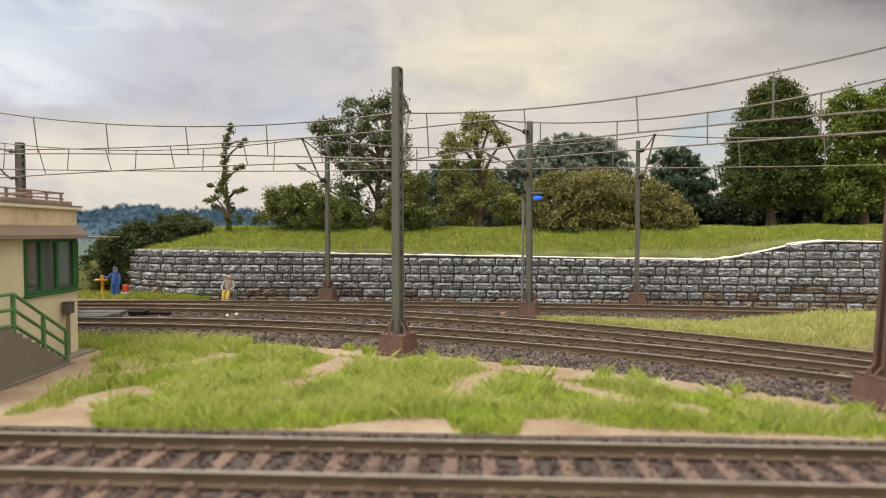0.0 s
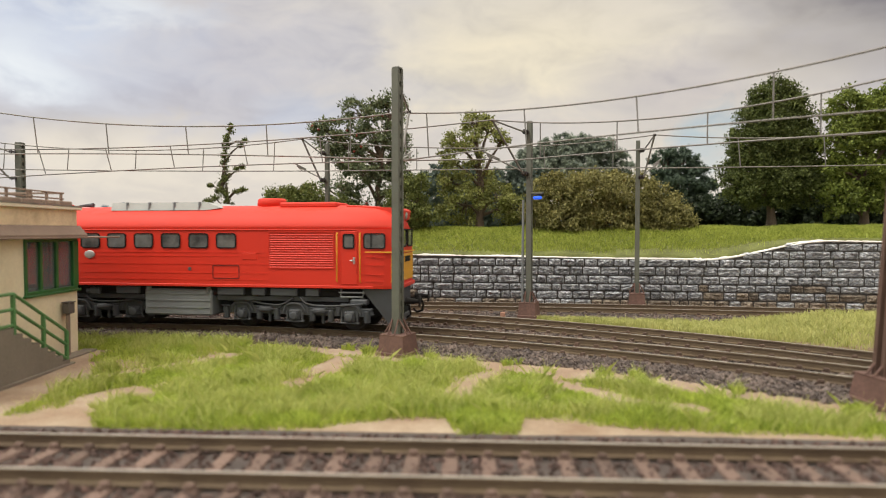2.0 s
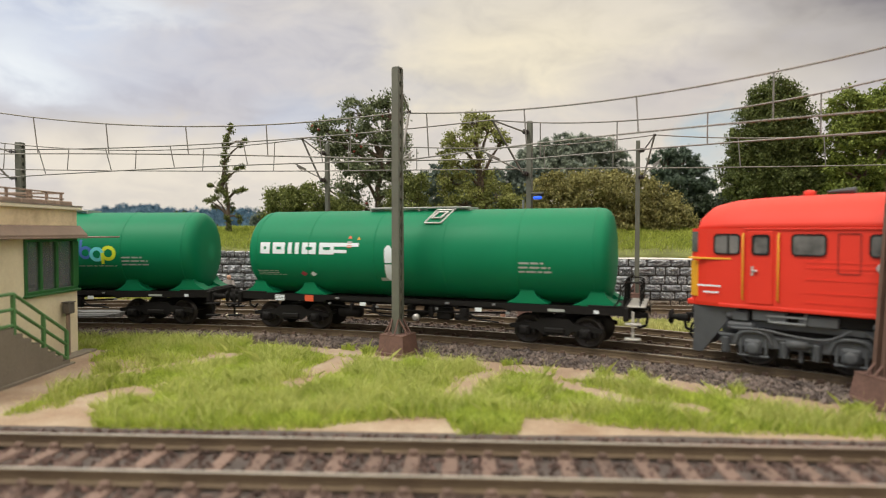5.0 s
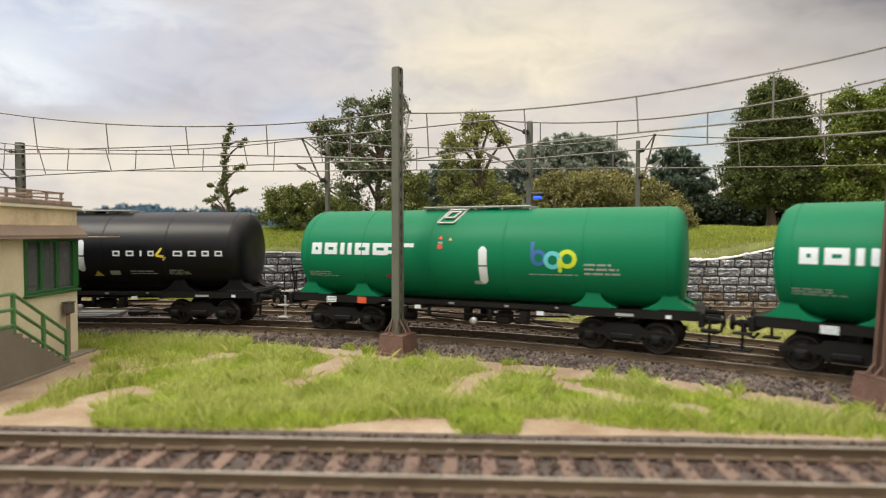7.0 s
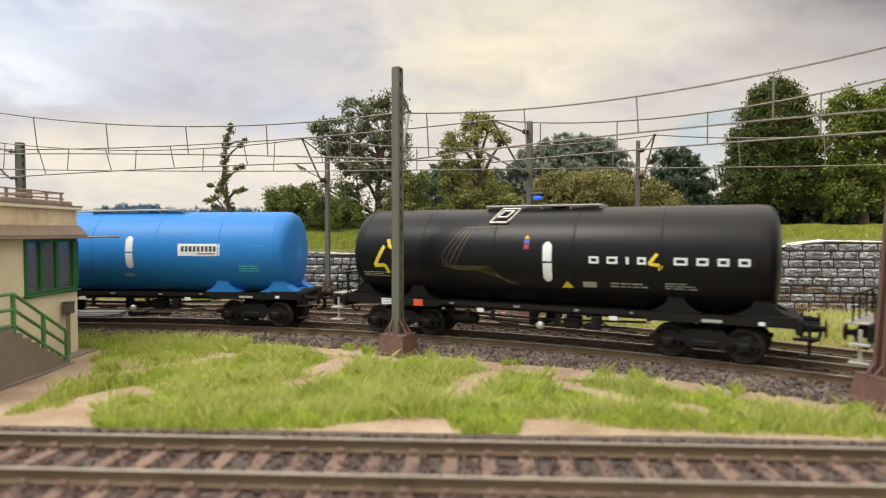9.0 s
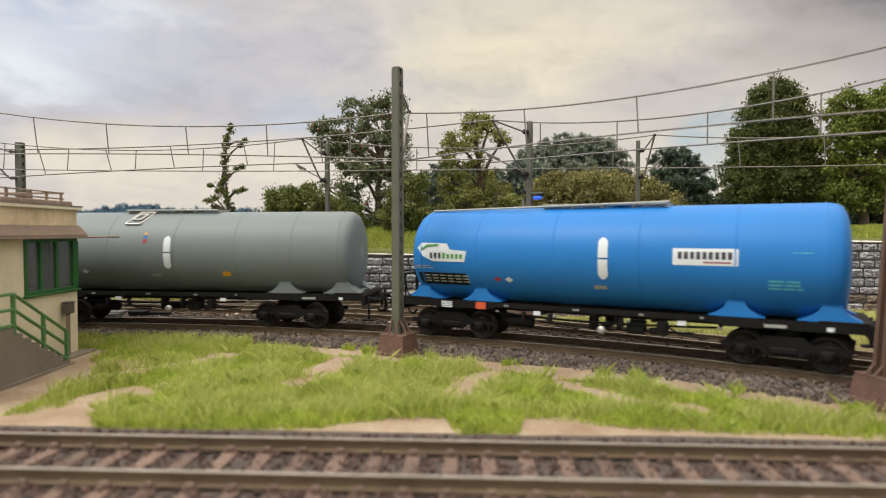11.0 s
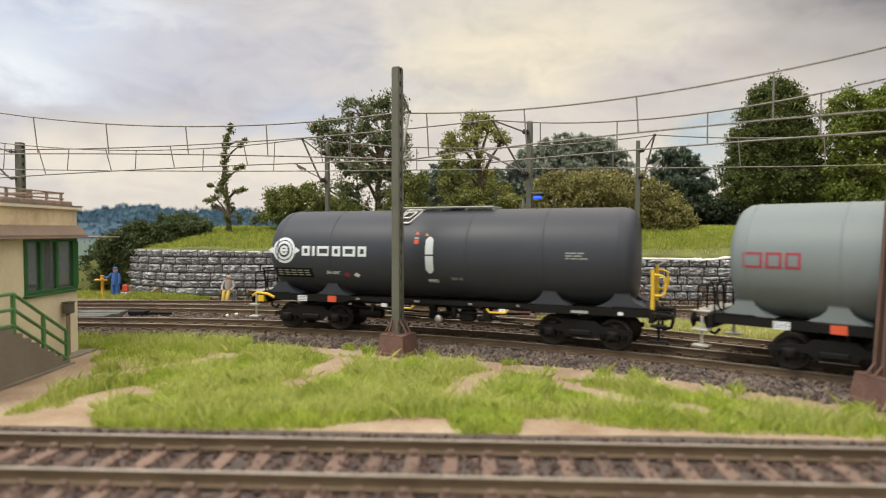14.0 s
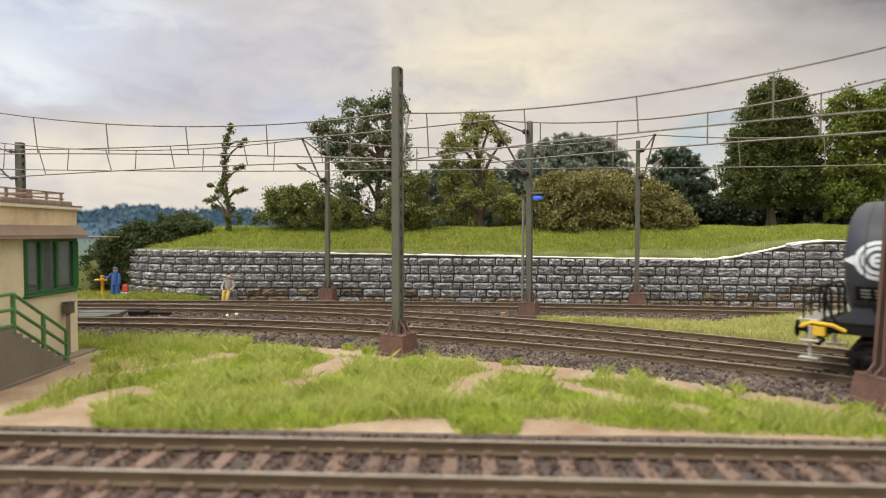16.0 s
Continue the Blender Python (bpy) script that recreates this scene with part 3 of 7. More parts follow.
# ---- catenary masts and wires ----
def make_mast(x, y, height, turn, base, arm=None, brown=False, label="", w=0.30, footing=0.9, drop=0.0):
    """A tapered channel mast with a row of holes, welded feet on a concrete footing. arm: (reach_x, reach_y, z_top, z_low)."""
    t = thing("catenary_mast", label, "catenary mast", "catenary masts", m=at(x, y, 0, turn, 0, 2.6 if brown else 0))
    paint = MASTBROWN if brown else MASTGREY
    f = Mesh()
    h = footing
    f.v = [(sx * u, sy * u, z) for z, u in ((base, h * 0.52), (base + 0.10, h * 0.52), (base + 0.12, h * 0.48), (base + 0.62, h * 0.43)) for sx, sy in ((-1, -1), (1, -1), (1, 1), (-1, 1))]
    f.f = [(4 * i + j, 4 * i + (j + 1) % 4, 4 * i + 4 + (j + 1) % 4, 4 * i + 4 + j) for i in range(3) for j in range(4)] + [(0, 3, 2, 1), (12, 13, 14, 15)]
    f.smooth = [False] * len(f.f)
    foot = part("footing", f, FOOTING, t, "reddish brown concrete footing")
    zb = base + 0.62
    part("base_plate", Mesh().box(-h * 0.44, h * 0.44, -h * 0.44, h * 0.44, zb, zb + 0.04, 0.01), FOOTING, foot)
    half0, half1 = w / 2 * (2.0 if brown else 1.06), w / 2 * 0.92
    for sgn in (-1, 1):
        c = Mesh()
        y0 = sgn * w * 0.42
        c.add([(-half0, y0 - 0.05, zb), (half0, y0 - 0.05, zb), (half0, y0 + 0.05, zb), (-half0, y0 + 0.05, zb),
               (-half1, y0 - 0.05, height), (half1, y0 - 0.05, height), (half1, y0 + 0.05, height), (-half1, y0 + 0.05, height)],
              [(0, 1, 2, 3), (4, 5, 6, 7), (0, 1, 5, 4), (1, 2, 6, 5), (2, 3, 7, 6), (3, 0, 4, 7)])
        part("channel", c, paint, t)
    z = zb + 0.25
    lat = Mesh().box(-half1 * 0.35, half1 * 0.35, -w * 0.40, w * 0.40, zb, height - 0.05)
    while z < height - 0.2:
        lat.box(-half1 * (0.88 if not brown else 1.2), half1 * (0.88 if not brown else 1.2), -w * 0.40, w * 0.40, z, z + (0.24 if not brown else 0.41))
        z += 0.40
    part("lattice_plates", lat, paint, t)
    part("mast_cap", Mesh().box(-half1 * 1.05, half1 * 1.05, -w * 0.5, w * 0.5, height - 0.02, height + 0.05, 0.015), paint, t)
    for sx, sy in ((-1, 0), (1, 0), (0, -1), (0, 1)):
        g = Mesh()
        a, b = (0.10, 0.43) if sx else (0.12, 0.42)
        for e in (-0.11, 0.11):
            if sx:
                g.tube([(sx * b * h, e, zb + 0.04), (sx * a, e, zb + 0.50)], 0.03, 5)
            else:
                g.tube([(e, sy * b * h, zb + 0.04), (e, sy * (a + 0.03), zb + 0.50)], 0.03, 5)
        part("foot_stay", g, FOOTING, t)
    if arm:
        ax, ay, zt, zl = arm
        inv = Matrix.Rotation(-radians(turn), 3, "Z")
        tip = inv @ Vector((ax, ay, 0))
        u = tip.normalized()
        s0 = u * 0.2
        zt_mast, zl_mast = height - 0.45, zl - 0.35
        for z in (zt_mast, zl_mast):
            i = Mesh()
            for q in range(4):
                i.tube([s0 + u * (0.08 * q) + Vector((0, 0, z)), s0 + u * (0.08 * q + 0.045) + Vector((0, 0, z))], 0.11 if q % 2 == 0 else 0.07, 10)
            part("insulator", i, INSUL, t, "dark ribbed insulator")
        br = Mesh().tube([s0 + u * 0.3 + Vector((0, 0, zt_mast)), Vector((tip.x, tip.y, zt))], 0.035, 6)
        br.tube([s0 + u * 0.3 + Vector((0, 0, zl_mast)), Vector((tip.x, tip.y, zt))], 0.045, 6)
        part("bracket_arm", br, WIRE, t)
        low = u * (tip.length + 0.35)
        ra = Mesh().tube([s0 + u * 0.3 + Vector((0, 0, zl_mast + 0.1)), low + Vector((0, 0, zl + 0.22))], 0.03, 6)
        ra.tube([low + Vector((0, 0, zl + 0.22)), Vector((tip.x, tip.y, zl + 0.02))], 0.03, 6)
        ra.tube([low * 0.72 + Vector((0, 0, zl + 0.12)), low * 1.1 + Vector((0, 0, zl + 0.34))], 0.032, 6)
        part("registration_arm", ra, GREYPLASTIC, t, "pale grey registration arm")
        part("clamp", Mesh().tube([(tip.x - 0.06, tip.y, zt), (tip.x + 0.06, tip.y, zt)], 0.06, 8), INSUL, t)
    return t


MASTS = ((-1.41, 19.0, 8.52, -27, -0.34, (0.22, 2.5, 7.68, 6.03), False, 0.25, 0.95), (3.72, 26.3, 8.18, -24, -0.20, (-1.75, -1.9, 7.93, 6.30), False, 0.215, 0.8),
         (-5.97, 31.6, 7.95, -12, -0.12, (-0.95, -1.5, 8.05, 6.47), False, 0.19, 0.78), (9.42, 29.6, 7.83, -14, -0.14, (0.35, -1.3, 7.95, 6.45), False, 0.20, 0.8),
         (9.81, 13.35, 8.7, 6, -0.34, (1.2, 1.6, 8.0, 6.4), True, 0.28, 1.05), (-21.95, 31.8, 8.06, 0, -0.2, (-1.4, -1.5, 8.08, 6.6), False, 0.32, 0.8))
for mx, my, mh, mt, mb, ma, brown, mw, mf in MASTS:
    made = make_mast(mx, my, mh, mt, mb, ma, brown, ("brown" if brown else "grey-green") + " lattice catenary mast on a red-brown footing", mw, mf)
    if 3 < mx < 4:
        # a small blue lamp on a bracket and a conduit up the mast
        lm = part("lamp_bracket", Mesh().box(0.1, 0.62, -0.12, 0.02, 5.08, 5.18, 0.02), MASTGREY, made)
        part("lamp", Mesh().box(0.17, 0.56, -0.13, 0.03, 4.87, 5.01, 0.05), glow_mat("blue_lamp", (0.03, 0.12, 0.9), 0.8), lm, "small glowing blue lamp")
        part("conduit", Mesh().tube([(-0.27, -0.12, 0.4), (-0.24, -0.12, 4.85)], 0.055, 8), LIGHTGREY, made, "pale grey conduit")


def make_span(label, p0, p1, mess, cont, drops, thick=0.028):
    """Messenger and contact wire between two supports, with droppers. mess, cont: height at both ends and the sag."""
    t = thing("overhead_line", label, "overhead wire", "overhead wires")

    def pt(u, spec):
        z0, z1, sag = spec
        return (p0[0] + (p1[0] - p0[0]) * u, p0[1] + (p1[1] - p0[1]) * u, z0 + (z1 - z0) * u - 4 * sag * u * (1 - u))
    for name, spec, th in (("messenger_wire", mess, thick), ("contact_wire", cont, thick)):
        part(name, Mesh().tube([pt(k / 24, spec) for k in range(25)], th, 6), WIRE, t)
    for u, lean in drops:
        a, b = pt(u, mess), pt(u + lean, cont)
        part("dropper", Mesh().tube([a, b], thick * 0.85, 5), WIRE, t)


EA, EB = (-1.22, 21.58), (1.89, 24.35)
make_span("grey overhead wires above the main line", (-18.6, 24.1), EA, (8.34, 7.72, 0.62), (6.54, 6.03, -0.09), ((0.16, 0.01), (0.335, 0.006), (0.52, 0.006), (0.70, 0.003), (0.88, 0.0)), 0.027)
make_span("grey overhead wires above the main line", EA, (11.80, 13.99), (7.66, 8.13, 0.53), (6.02, 6.40, -0.12), ((0.05, 0.006), (0.29, 0.006), (0.52, 0.004), (0.75, 0.0)), 0.027)
make_span("grey overhead wires above the second track", (-22.4, 28.75), EB, (7.36, 7.92, 0.36), (5.91, 6.37, -0.17), ((0.16, 0.015), (0.30, 0.012), (0.43, 0.008), (0.57, 0.008), (0.71, 0.005), (0.86, 0.0)))
make_span("grey overhead wires above the second track", EB, (12.29, 16.78), (7.93, 7.72, 0.54), (6.24, 6.25, -0.04), ((0.17, 0.0), (0.40, 0.0), (0.63, 0.0), (0.87, 0.0)))
make_span("grey overhead wires by the stone wall", (-23.6, 30.25), (-6.92, 30.06), (8.09, 8.03, 0.57), (6.61, 6.47, 0.05), ((0.12, -0.006), (0.31, -0.006), (0.51, -0.004), (0.71, -0.004), (0.92, -0.004)))
make_span("grey overhead wires by the stone wall", (-6.92, 30.06), (9.73, 28.28), (8.07, 7.94, 0.54), (6.46, 6.45, 0.0), ((0.14, 0.0), (0.34, 0.0), (0.70, 0.004), (0.89, 0.0)))
make_span("grey overhead wires by the stone wall", (9.73, 28.28), (20.5, 26.2), (7.96, 7.9, 0.27), (6.43, 6.38, 0.02), ((0.33, 0.01), (0.65, 0.008)))


# ---- the train ----
def rounded(x0, x1, z0, z1, r, n=4):
    """Outline of a rectangle with rounded corners."""
    pts = []
    for cx, cz, a in ((x1 - r, z1 - r, 0), (x0 + r, z1 - r, 90), (x0 + r, z0 + r, 180), (x1 - r, z0 + r, 270)):
        pts += [(cx + r * math.cos(radians(a + 90 * k / n)), cz + r * math.sin(radians(a + 90 * k / n))) for k in range(n + 1)]
    return pts


def ring(outline, inner, axis, a, b):
    """A frame between two outlines of equal length, from depth a to b."""
    m = Mesh()

    def p3(p, w):
        return {"x": (w, p[0], p[1]), "y": (p[0], w, p[1])}[axis]
    n = len(outline)
    m.v = [p3(p, w) for w in (a, b) for o in (outline, inner) for p in o]
    for i in range(n):
        j = (i + 1) % n
        m.f += [(i, j, n + j, n + i), (2 * n + i, 2 * n + j, 3 * n + j, 3 * n + i), (i, j, 2 * n + j, 2 * n + i), (n + i, n + j, 3 * n + j, 3 * n + i)]
    m.smooth = [False] * len(m.f)
    return m


WHEELS = []


def wheelset(parent, x, r, name="wheelset"):
    m = Mesh()
    for y in (-0.72, 0.72):
        s = 1 if y > 0 else -1
        m.lathe([(y - 0.02 * s, 0.12), (y - 0.05 * s, r + 0.03), (y - 0.02 * s, r + 0.03), (y - 0.015 * s, r), (y + 0.09 * s, r - 0.01), (y + 0.09 * s, r - 0.07),
                 (y + 0.05 * s, r - 0.09), (y + 0.06 * s, 0.16), (y + 0.12 * s, 0.13)], 24, "y")
        m.lathe([(y + 0.115 * s, 0.13), (y + 0.17 * s, 0.10)], 12, "y")
        for k in range(8):
            q = k * math.pi / 4
            m.lathe([(y + 0.055 * s, 0.045), (y + 0.075 * s, 0.04)], 8, "y", (0.27 * r / 0.46 * math.cos(q), 0, 0.27 * r / 0.46 * math.sin(q)))
    m.tube([(0, -0.75, 0), (0, 0.75, 0)], 0.08, 8)
    ws = part(name, m, WHEEL, parent, m=at(x, 0, r))
    WHEELS.append((ws, x, r))
    return ws


def buffer_set(parent, x, sign, z=1.06, hook=True):
    """A pair of buffers and a coupling at one end."""
    for y in (-0.875, 0.875):
        b = Mesh()
        b.lathe([(x - sign * 0.52, 0.15), (x - sign * 0.50, 0.15), (x - sign * 0.47, 0.105), (x - sign * 0.2, 0.10), (x - sign * 0.18, 0.075), (x - sign * 0.03, 0.07),
                 (x - sign * 0.028, 0.22), (x, 0.20), (x + sign * 0.01, 0.1)], 18, "x", (0, y, z))
        part("buffer", b, BLACK, parent)
    if hook:
        h = Mesh().box(min(x - sign * 0.5, x - sign * 0.1), max(x - sign * 0.5, x - sign * 0.1), -0.05, 0.05, z - 0.09, z + 0.05, 0.015)
        h.tube([(x - sign * 0.15, 0, z), (x - sign * 0.05, 0, z - 0.2), (x - sign * 0.1, 0, z - 0.42), (x - sign * 0.3, 0, z - 0.5), (x - sign * 0.42, 0, z - 0.35)], 0.045, 8)
        part("coupling", h, BLACK, parent)


def decal(parent, name, verts, faces, material, radius=0.0, zc=0.0, y=0.0, label="", lift=0.006):
    """A thin raised print: flat at y, or wrapped on the tank."""
    m = Mesh()
    out = []
    for u, v in verts:
        if radius:
            a = (v - zc) / radius
            out.append((u, -(radius + lift) * math.cos(a), zc + (radius + lift) * math.sin(a)))
        else:
            out.append((u, y - lift, v))
    m.add(out, faces)
    return part(name, m, material, parent, label)


def patch(parent, name, x0, x1, z0, z1, material, radius=0.0, zc=0.0, y=0.0, label="", slant=0.0, lift=0.006, rows=None):
    """A rectangular print in one or more bars (rows), cut fine enough to follow the tank."""
    v, f = [], []
    for a, b in rows or ((0.0, 1.0),):
        n = max(2, int((z1 - z0) * (b - a) / 0.08)) if radius else 1
        for i in range(n + 1):
            q = a + (b - a) * i / n
            zz = z0 + (z1 - z0) * q
            v += [(x0 + slant * q, zz), (x1 + slant * q, zz)]
            if i:
                k = len(v)
                f.append((k - 4, k - 3, k - 1, k - 2))
    return decal(parent, name, v, f, material, radius, zc, y, label, lift)


def poly(parent, name, pts, material, radius, zc, label="", lift=0.006):
    return decal(parent, name, pts, [tuple(range(len(pts)))], material, radius, zc, 0, label, lift)


def stroke(pts, w):
    """Bars along a polyline, for a drawn line on a tank."""
    v, f = [], []
    for (x0, z0), (x1, z1) in zip(pts, pts[1:]):
        d = math.hypot(x1 - x0, z1 - z0)
        nx, nz = -(z1 - z0) / d * w / 2, (x1 - x0) / d * w / 2
        n = max(1, int(abs(z1 - z0) / 0.1))
        for i in range(n):
            a, b = i / n, (i + 1) / n
            k = len(v)
            v += [(x0 + (x1 - x0) * a + nx, z0 + (z1 - z0) * a + nz), (x0 + (x1 - x0) * a - nx, z0 + (z1 - z0) * a - nz),
                  (x0 + (x1 - x0) * b - nx, z0 + (z1 - z0) * b - nz), (x0 + (x1 - x0) * b + nx, z0 + (z1 - z0) * b + nz)]
            f.append((k, k + 1, k + 2, k + 3))
    return v, f


def annulus(cx, cz, r0, r1, n=28, a0=0, a1=360):
    v, f = [], []
    for i in range(n + 1):
        q = radians(a0 + (a1 - a0) * i / n)
        v += [(cx + r0 * math.cos(q), cz + r0 * math.sin(q)), (cx + r1 * math.cos(q), cz + r1 * math.sin(q))]
        if i:
            k = len(v)
            f.append((k - 4, k - 3, k - 1, k - 2))
    return v, f


TANK_R, TANK_Z = 1.50, 2.74


def tank_bogie(parent, x):
    """A two-axle freight bogie; its origin is at the rail, under the pivot."""
    b = new("bogie")
    b.parent = parent
    b.matrix_basis = at(x, 0, 0)
    for dx in (-0.95, 0.95):
        wheelset(b, dx, 0.46)
    for y in (-1.0, 1.0):
        f = Mesh()
        s = 1 if y > 0 else -1
        f.prism([(-1.45, 0.50), (-1.45, 0.62), (-0.6, 0.72), (-0.45, 0.86), (0.45, 0.86), (0.6, 0.72), (1.45, 0.62), (1.45, 0.50), (0.55, 0.50), (0.4, 0.36), (-0.4, 0.36), (-0.55, 0.50)],
                "y", y - 0.07, y + 0.07)
        f.box(-0.32, 0.32, y - 0.14, y + 0.14, 0.42, 0.58, 0.03)
        part("side_frame", f, BLACK, b)
        for dx in (-0.95, 0.95):
            a = Mesh().box(dx - 0.17, dx + 0.17, y - 0.16, y + 0.16, 0.30, 0.60, 0.04)
            a.lathe([(y + 0.1 * s, 0.13), (y + 0.2 * s, 0.12), (y + 0.21 * s, 0.07)], 12, "y", (dx, 0, 0.46))
            for e in (-0.28, 0.28):
                a.lathe([(0.36 + 0.03 * i, 0.075 if i % 2 else 0.05) for i in range(9)], 10, "z", (dx + e, y, 0))
            part("axle_box", a, BLACK, b)
        part("brake_shoe", Mesh().box(-0.44, -0.36, y * 0.72 - 0.06, y * 0.72 + 0.06, 0.25, 0.6, 0.02), BLACK, b)
    part("bolster", Mesh().box(-0.2, 0.2, -1.0, 1.0, 0.6, 0.9, 0.03), BLACK, b)
    return b


def tank_wagon(label, colour, saddle_mat, half=6.45, gauge=0.2, ladder=-1.05, yellow_bits=False, ribs=(-3.7, -1.2, 1.25, 3.65), gauge_drop=0.0, plat=-1):
    """A bogie tank wagon with platform, underframe, two bogies; its origin is at the rail in the middle."""
    w = thing("tank_wagon", label, "tank wagon", "wagons of the train")
    R, Z = TANK_R, TANK_Z
    end = [(1.0, 0.0), (0.985, 0.30), (0.93, 0.58), (0.82, 0.80), (0.65, 0.925), (0.4, 0.985), (0.0, 1.0)]
    depth = 0.55
    prof = [(-half + depth - depth * u, R * r) for u, r in end] + [(half - depth + depth * u, R * r) for u, r in end[::-1]]
    tank = part("tank", Mesh().lathe(prof, 64, "x", (0, 0, Z)), colour, w)
    for x in ribs + (-half + depth, half - depth):
        part("weld_seam", Mesh().lathe([(x - 0.03, R - 0.01), (x - 0.015, R + 0.012), (x + 0.015, R + 0.012), (x + 0.03, R - 0.01)], 64, "x", (0, 0, Z)), colour, tank)
    # saddles: flared feet under the tank's ends
    for x in (-half + 0.45, -half + 2.55, half - 2.55, half - 0.45):
        s = Mesh()
        for sgn in (-1, 1):
            n = 10
            k0 = len(s.v)
            for i in range(n + 1):
                q = i / n
                flare = 0.22 + 0.5 * (1 - q) ** 2.2 * (1.0 if abs(x) > half - 1 else 0.9)
                z = 1.30 + 0.42 * q
                y = sgn * max(math.sqrt(max(R * R - (z - Z) ** 2, 0)) + 0.035, 1.12)
                s.v += [(x - flare, y, z), (x + flare, y, z), (x + flare, y * 0.4, z), (x - flare, y * 0.4, z)]
            new_faces = [(k0 + 4 * i + j, k0 + 4 * i + (j + 1) % 4, k0 + 4 * i + 4 + (j + 1) % 4, k0 + 4 * i + 4 + j) for i in range(n) for j in range(4)]
            new_faces += [(k0 + 3, k0 + 2, k0 + 1, k0), (k0 + 4 * n, k0 + 4 * n + 1, k0 + 4 * n + 2, k0 + 4 * n + 3)]
            s.f += new_faces
            s.smooth += [False] * len(new_faces)
        s.box(x - 0.5, x + 0.5, -1.1, 1.1, 1.26, 1.36, 0.02)
        part("saddle", s, saddle_mat, w)
    # underframe
    L = half + 0.45
    for y in (-1.12, 1.12):
        part("sole_bar", Mesh().prism([(-L, 1.05), (-3.4, 1.05), (-3.1, 1.14), (3.1, 1.14), (3.4, 1.05), (L, 1.05), (L, 1.28), (-L, 1.28)], "y", y - 0.07, y + 0.07), BLACK, w)
    part("centre_sill", Mesh().box(-L, L, -0.3, 0.3, 0.95, 1.26, 0.02), BLACK, w)
    for x in (-L, L):
        s = 1 if x > 0 else -1
        part("headstock", Mesh().box(min(x, x - s * 0.16), max(x, x - s * 0.16), -1.28, 1.28, 0.90, 1.30, 0.03), BLACK, w)
        for xx in (x - s * 0.62,):
            part("end_deck", Mesh().box(xx - 0.55, xx + 0.55, -1.2, 1.2, 1.28, 1.33, 0.01), BLACK, w)
        buffer_set(w, x + s * 0.52, s)
    for x in (-3.3, -1.6, 0.0, 1.6, 3.3):
        part("cross_member", Mesh().box(x - 0.06, x + 0.06, -1.1, 1.1, 1.0, 1.24, 0.01), BLACK, w)
    # bogies
    bogies = [tank_bogie(w, -4.85), tank_bogie(w, 4.85)]
    # brake gear and piping
    g = Mesh().lathe([(-2.9, 0.05), (-2.85, 0.2), (-2.05, 0.2), (-2.0, 0.05)], 16, "x", (0, -0.75, 0.72))
    part("air_reservoir", g, BLACK, w)
    p = Mesh()
    p.tube([(-3.3, -0.95, 0.95), (-1.9, -1.0, 0.9), (-0.4, -1.0, 0.86), (1.2, -1.0, 0.88), (3.2, -0.95, 0.95)], 0.035, 6)
    p.tube([(-1.9, -0.6, 0.7), (0.0, -0.6, 0.62), (2.6, -0.6, 0.7)], 0.03, 6)
    part("brake_pipe", p, BLACK, w)
    o = Mesh().tube([(0.15, 0, Z - R + 0.05), (0.15, 0, 0.75)], 0.14, 10).tube([(0.15, -1.0, 0.72), (0.15, 1.0, 0.72)], 0.11, 10)
    o.box(-0.25, 0.0, -0.9, -0.7, 0.62, 1.05, 0.02).box(0.55, 0.7, -0.95, -0.8, 0.7, 1.05, 0.02)
    part("outlet_valve", o, BLACK, w)
    part("outlet_cap", Mesh().lathe([(-1.0, 0.13), (-1.08, 0.12), (-1.1, 0.05)], 12, "y", (0.15, 0, 0.66)), SILVER, w)
    for x in (-2.2, -1.35, 0.75, 1.9):
        part("bracket", Mesh().box(x - 0.05, x + 0.05, -1.2, -1.05, 0.8, 1.05, 0.01), BLACK, w)
    for x in (-1.75, 2.35):
        part("number_tag", Mesh().box(x - 0.11, x + 0.11, -1.205, -1.19, 0.98, 1.10), WHITE, w)
    for x, z, l in ((-3.05, 1.02, 0.05), (-2.75, 1.2, 0.08), (-1.2, 0.97, 0.06), (-0.55, 1.21, 0.10), (0.95, 1.0, 0.05), (1.3, 1.2, 0.07), (2.85, 1.22, 0.05), (3.3, 0.98, 0.06)):
        part("fitting", Mesh().box(x - l, x + l, -1.215, -1.185, z - 0.035, z + 0.035, 0.01), LIGHTGREY, w, "pale grey fitting")
    part("brake_lever", Mesh().tube([(1.9, -1.1, 0.95), (2.3, -1.12, 0.72), (3.0, -1.12, 0.66)], 0.03, 6), BLACK, w)
    part("brake_lever", Mesh().tube([(-1.6, -1.08, 0.92), (-1.1, -1.1, 0.68), (-0.5, -1.1, 0.66)], 0.03, 6), BLACK, w)
    part("changeover_box", Mesh().box(1.7, 2.0, -1.15, -1.0, 0.66, 1.06, 0.02), BLACK, w)
    part("distributor_valve", Mesh().box(0.85, 1.35, -1.0, -0.6, 0.62, 1.0, 0.05).lathe([(0.62, 0.05), (0.64, 0.16), (0.8, 0.16)], 12, "z", (1.6, -0.85, 0)), BLACK, w)
    # end steps, grab rails, handrails
    for s in (-1, 1):
        x = s * (L + 0.12)
        for y in (-1.3, 1.3):
            st = Mesh()
            for z in (0.42, 0.85):
                st.box(x - 0.22, x + 0.22, y - 0.16, y + 0.16, z - 0.025, z + 0.025, 0.01)
            st.box(x - 0.04, x + 0.04, y - 0.02, y + 0.02, 0.4, 1.2, 0.01)
            part("step", st, SILVER if s == plat else BLACK, w)
    hr = Mesh()
    x0, x1 = -L - 0.31, -L + 0.14
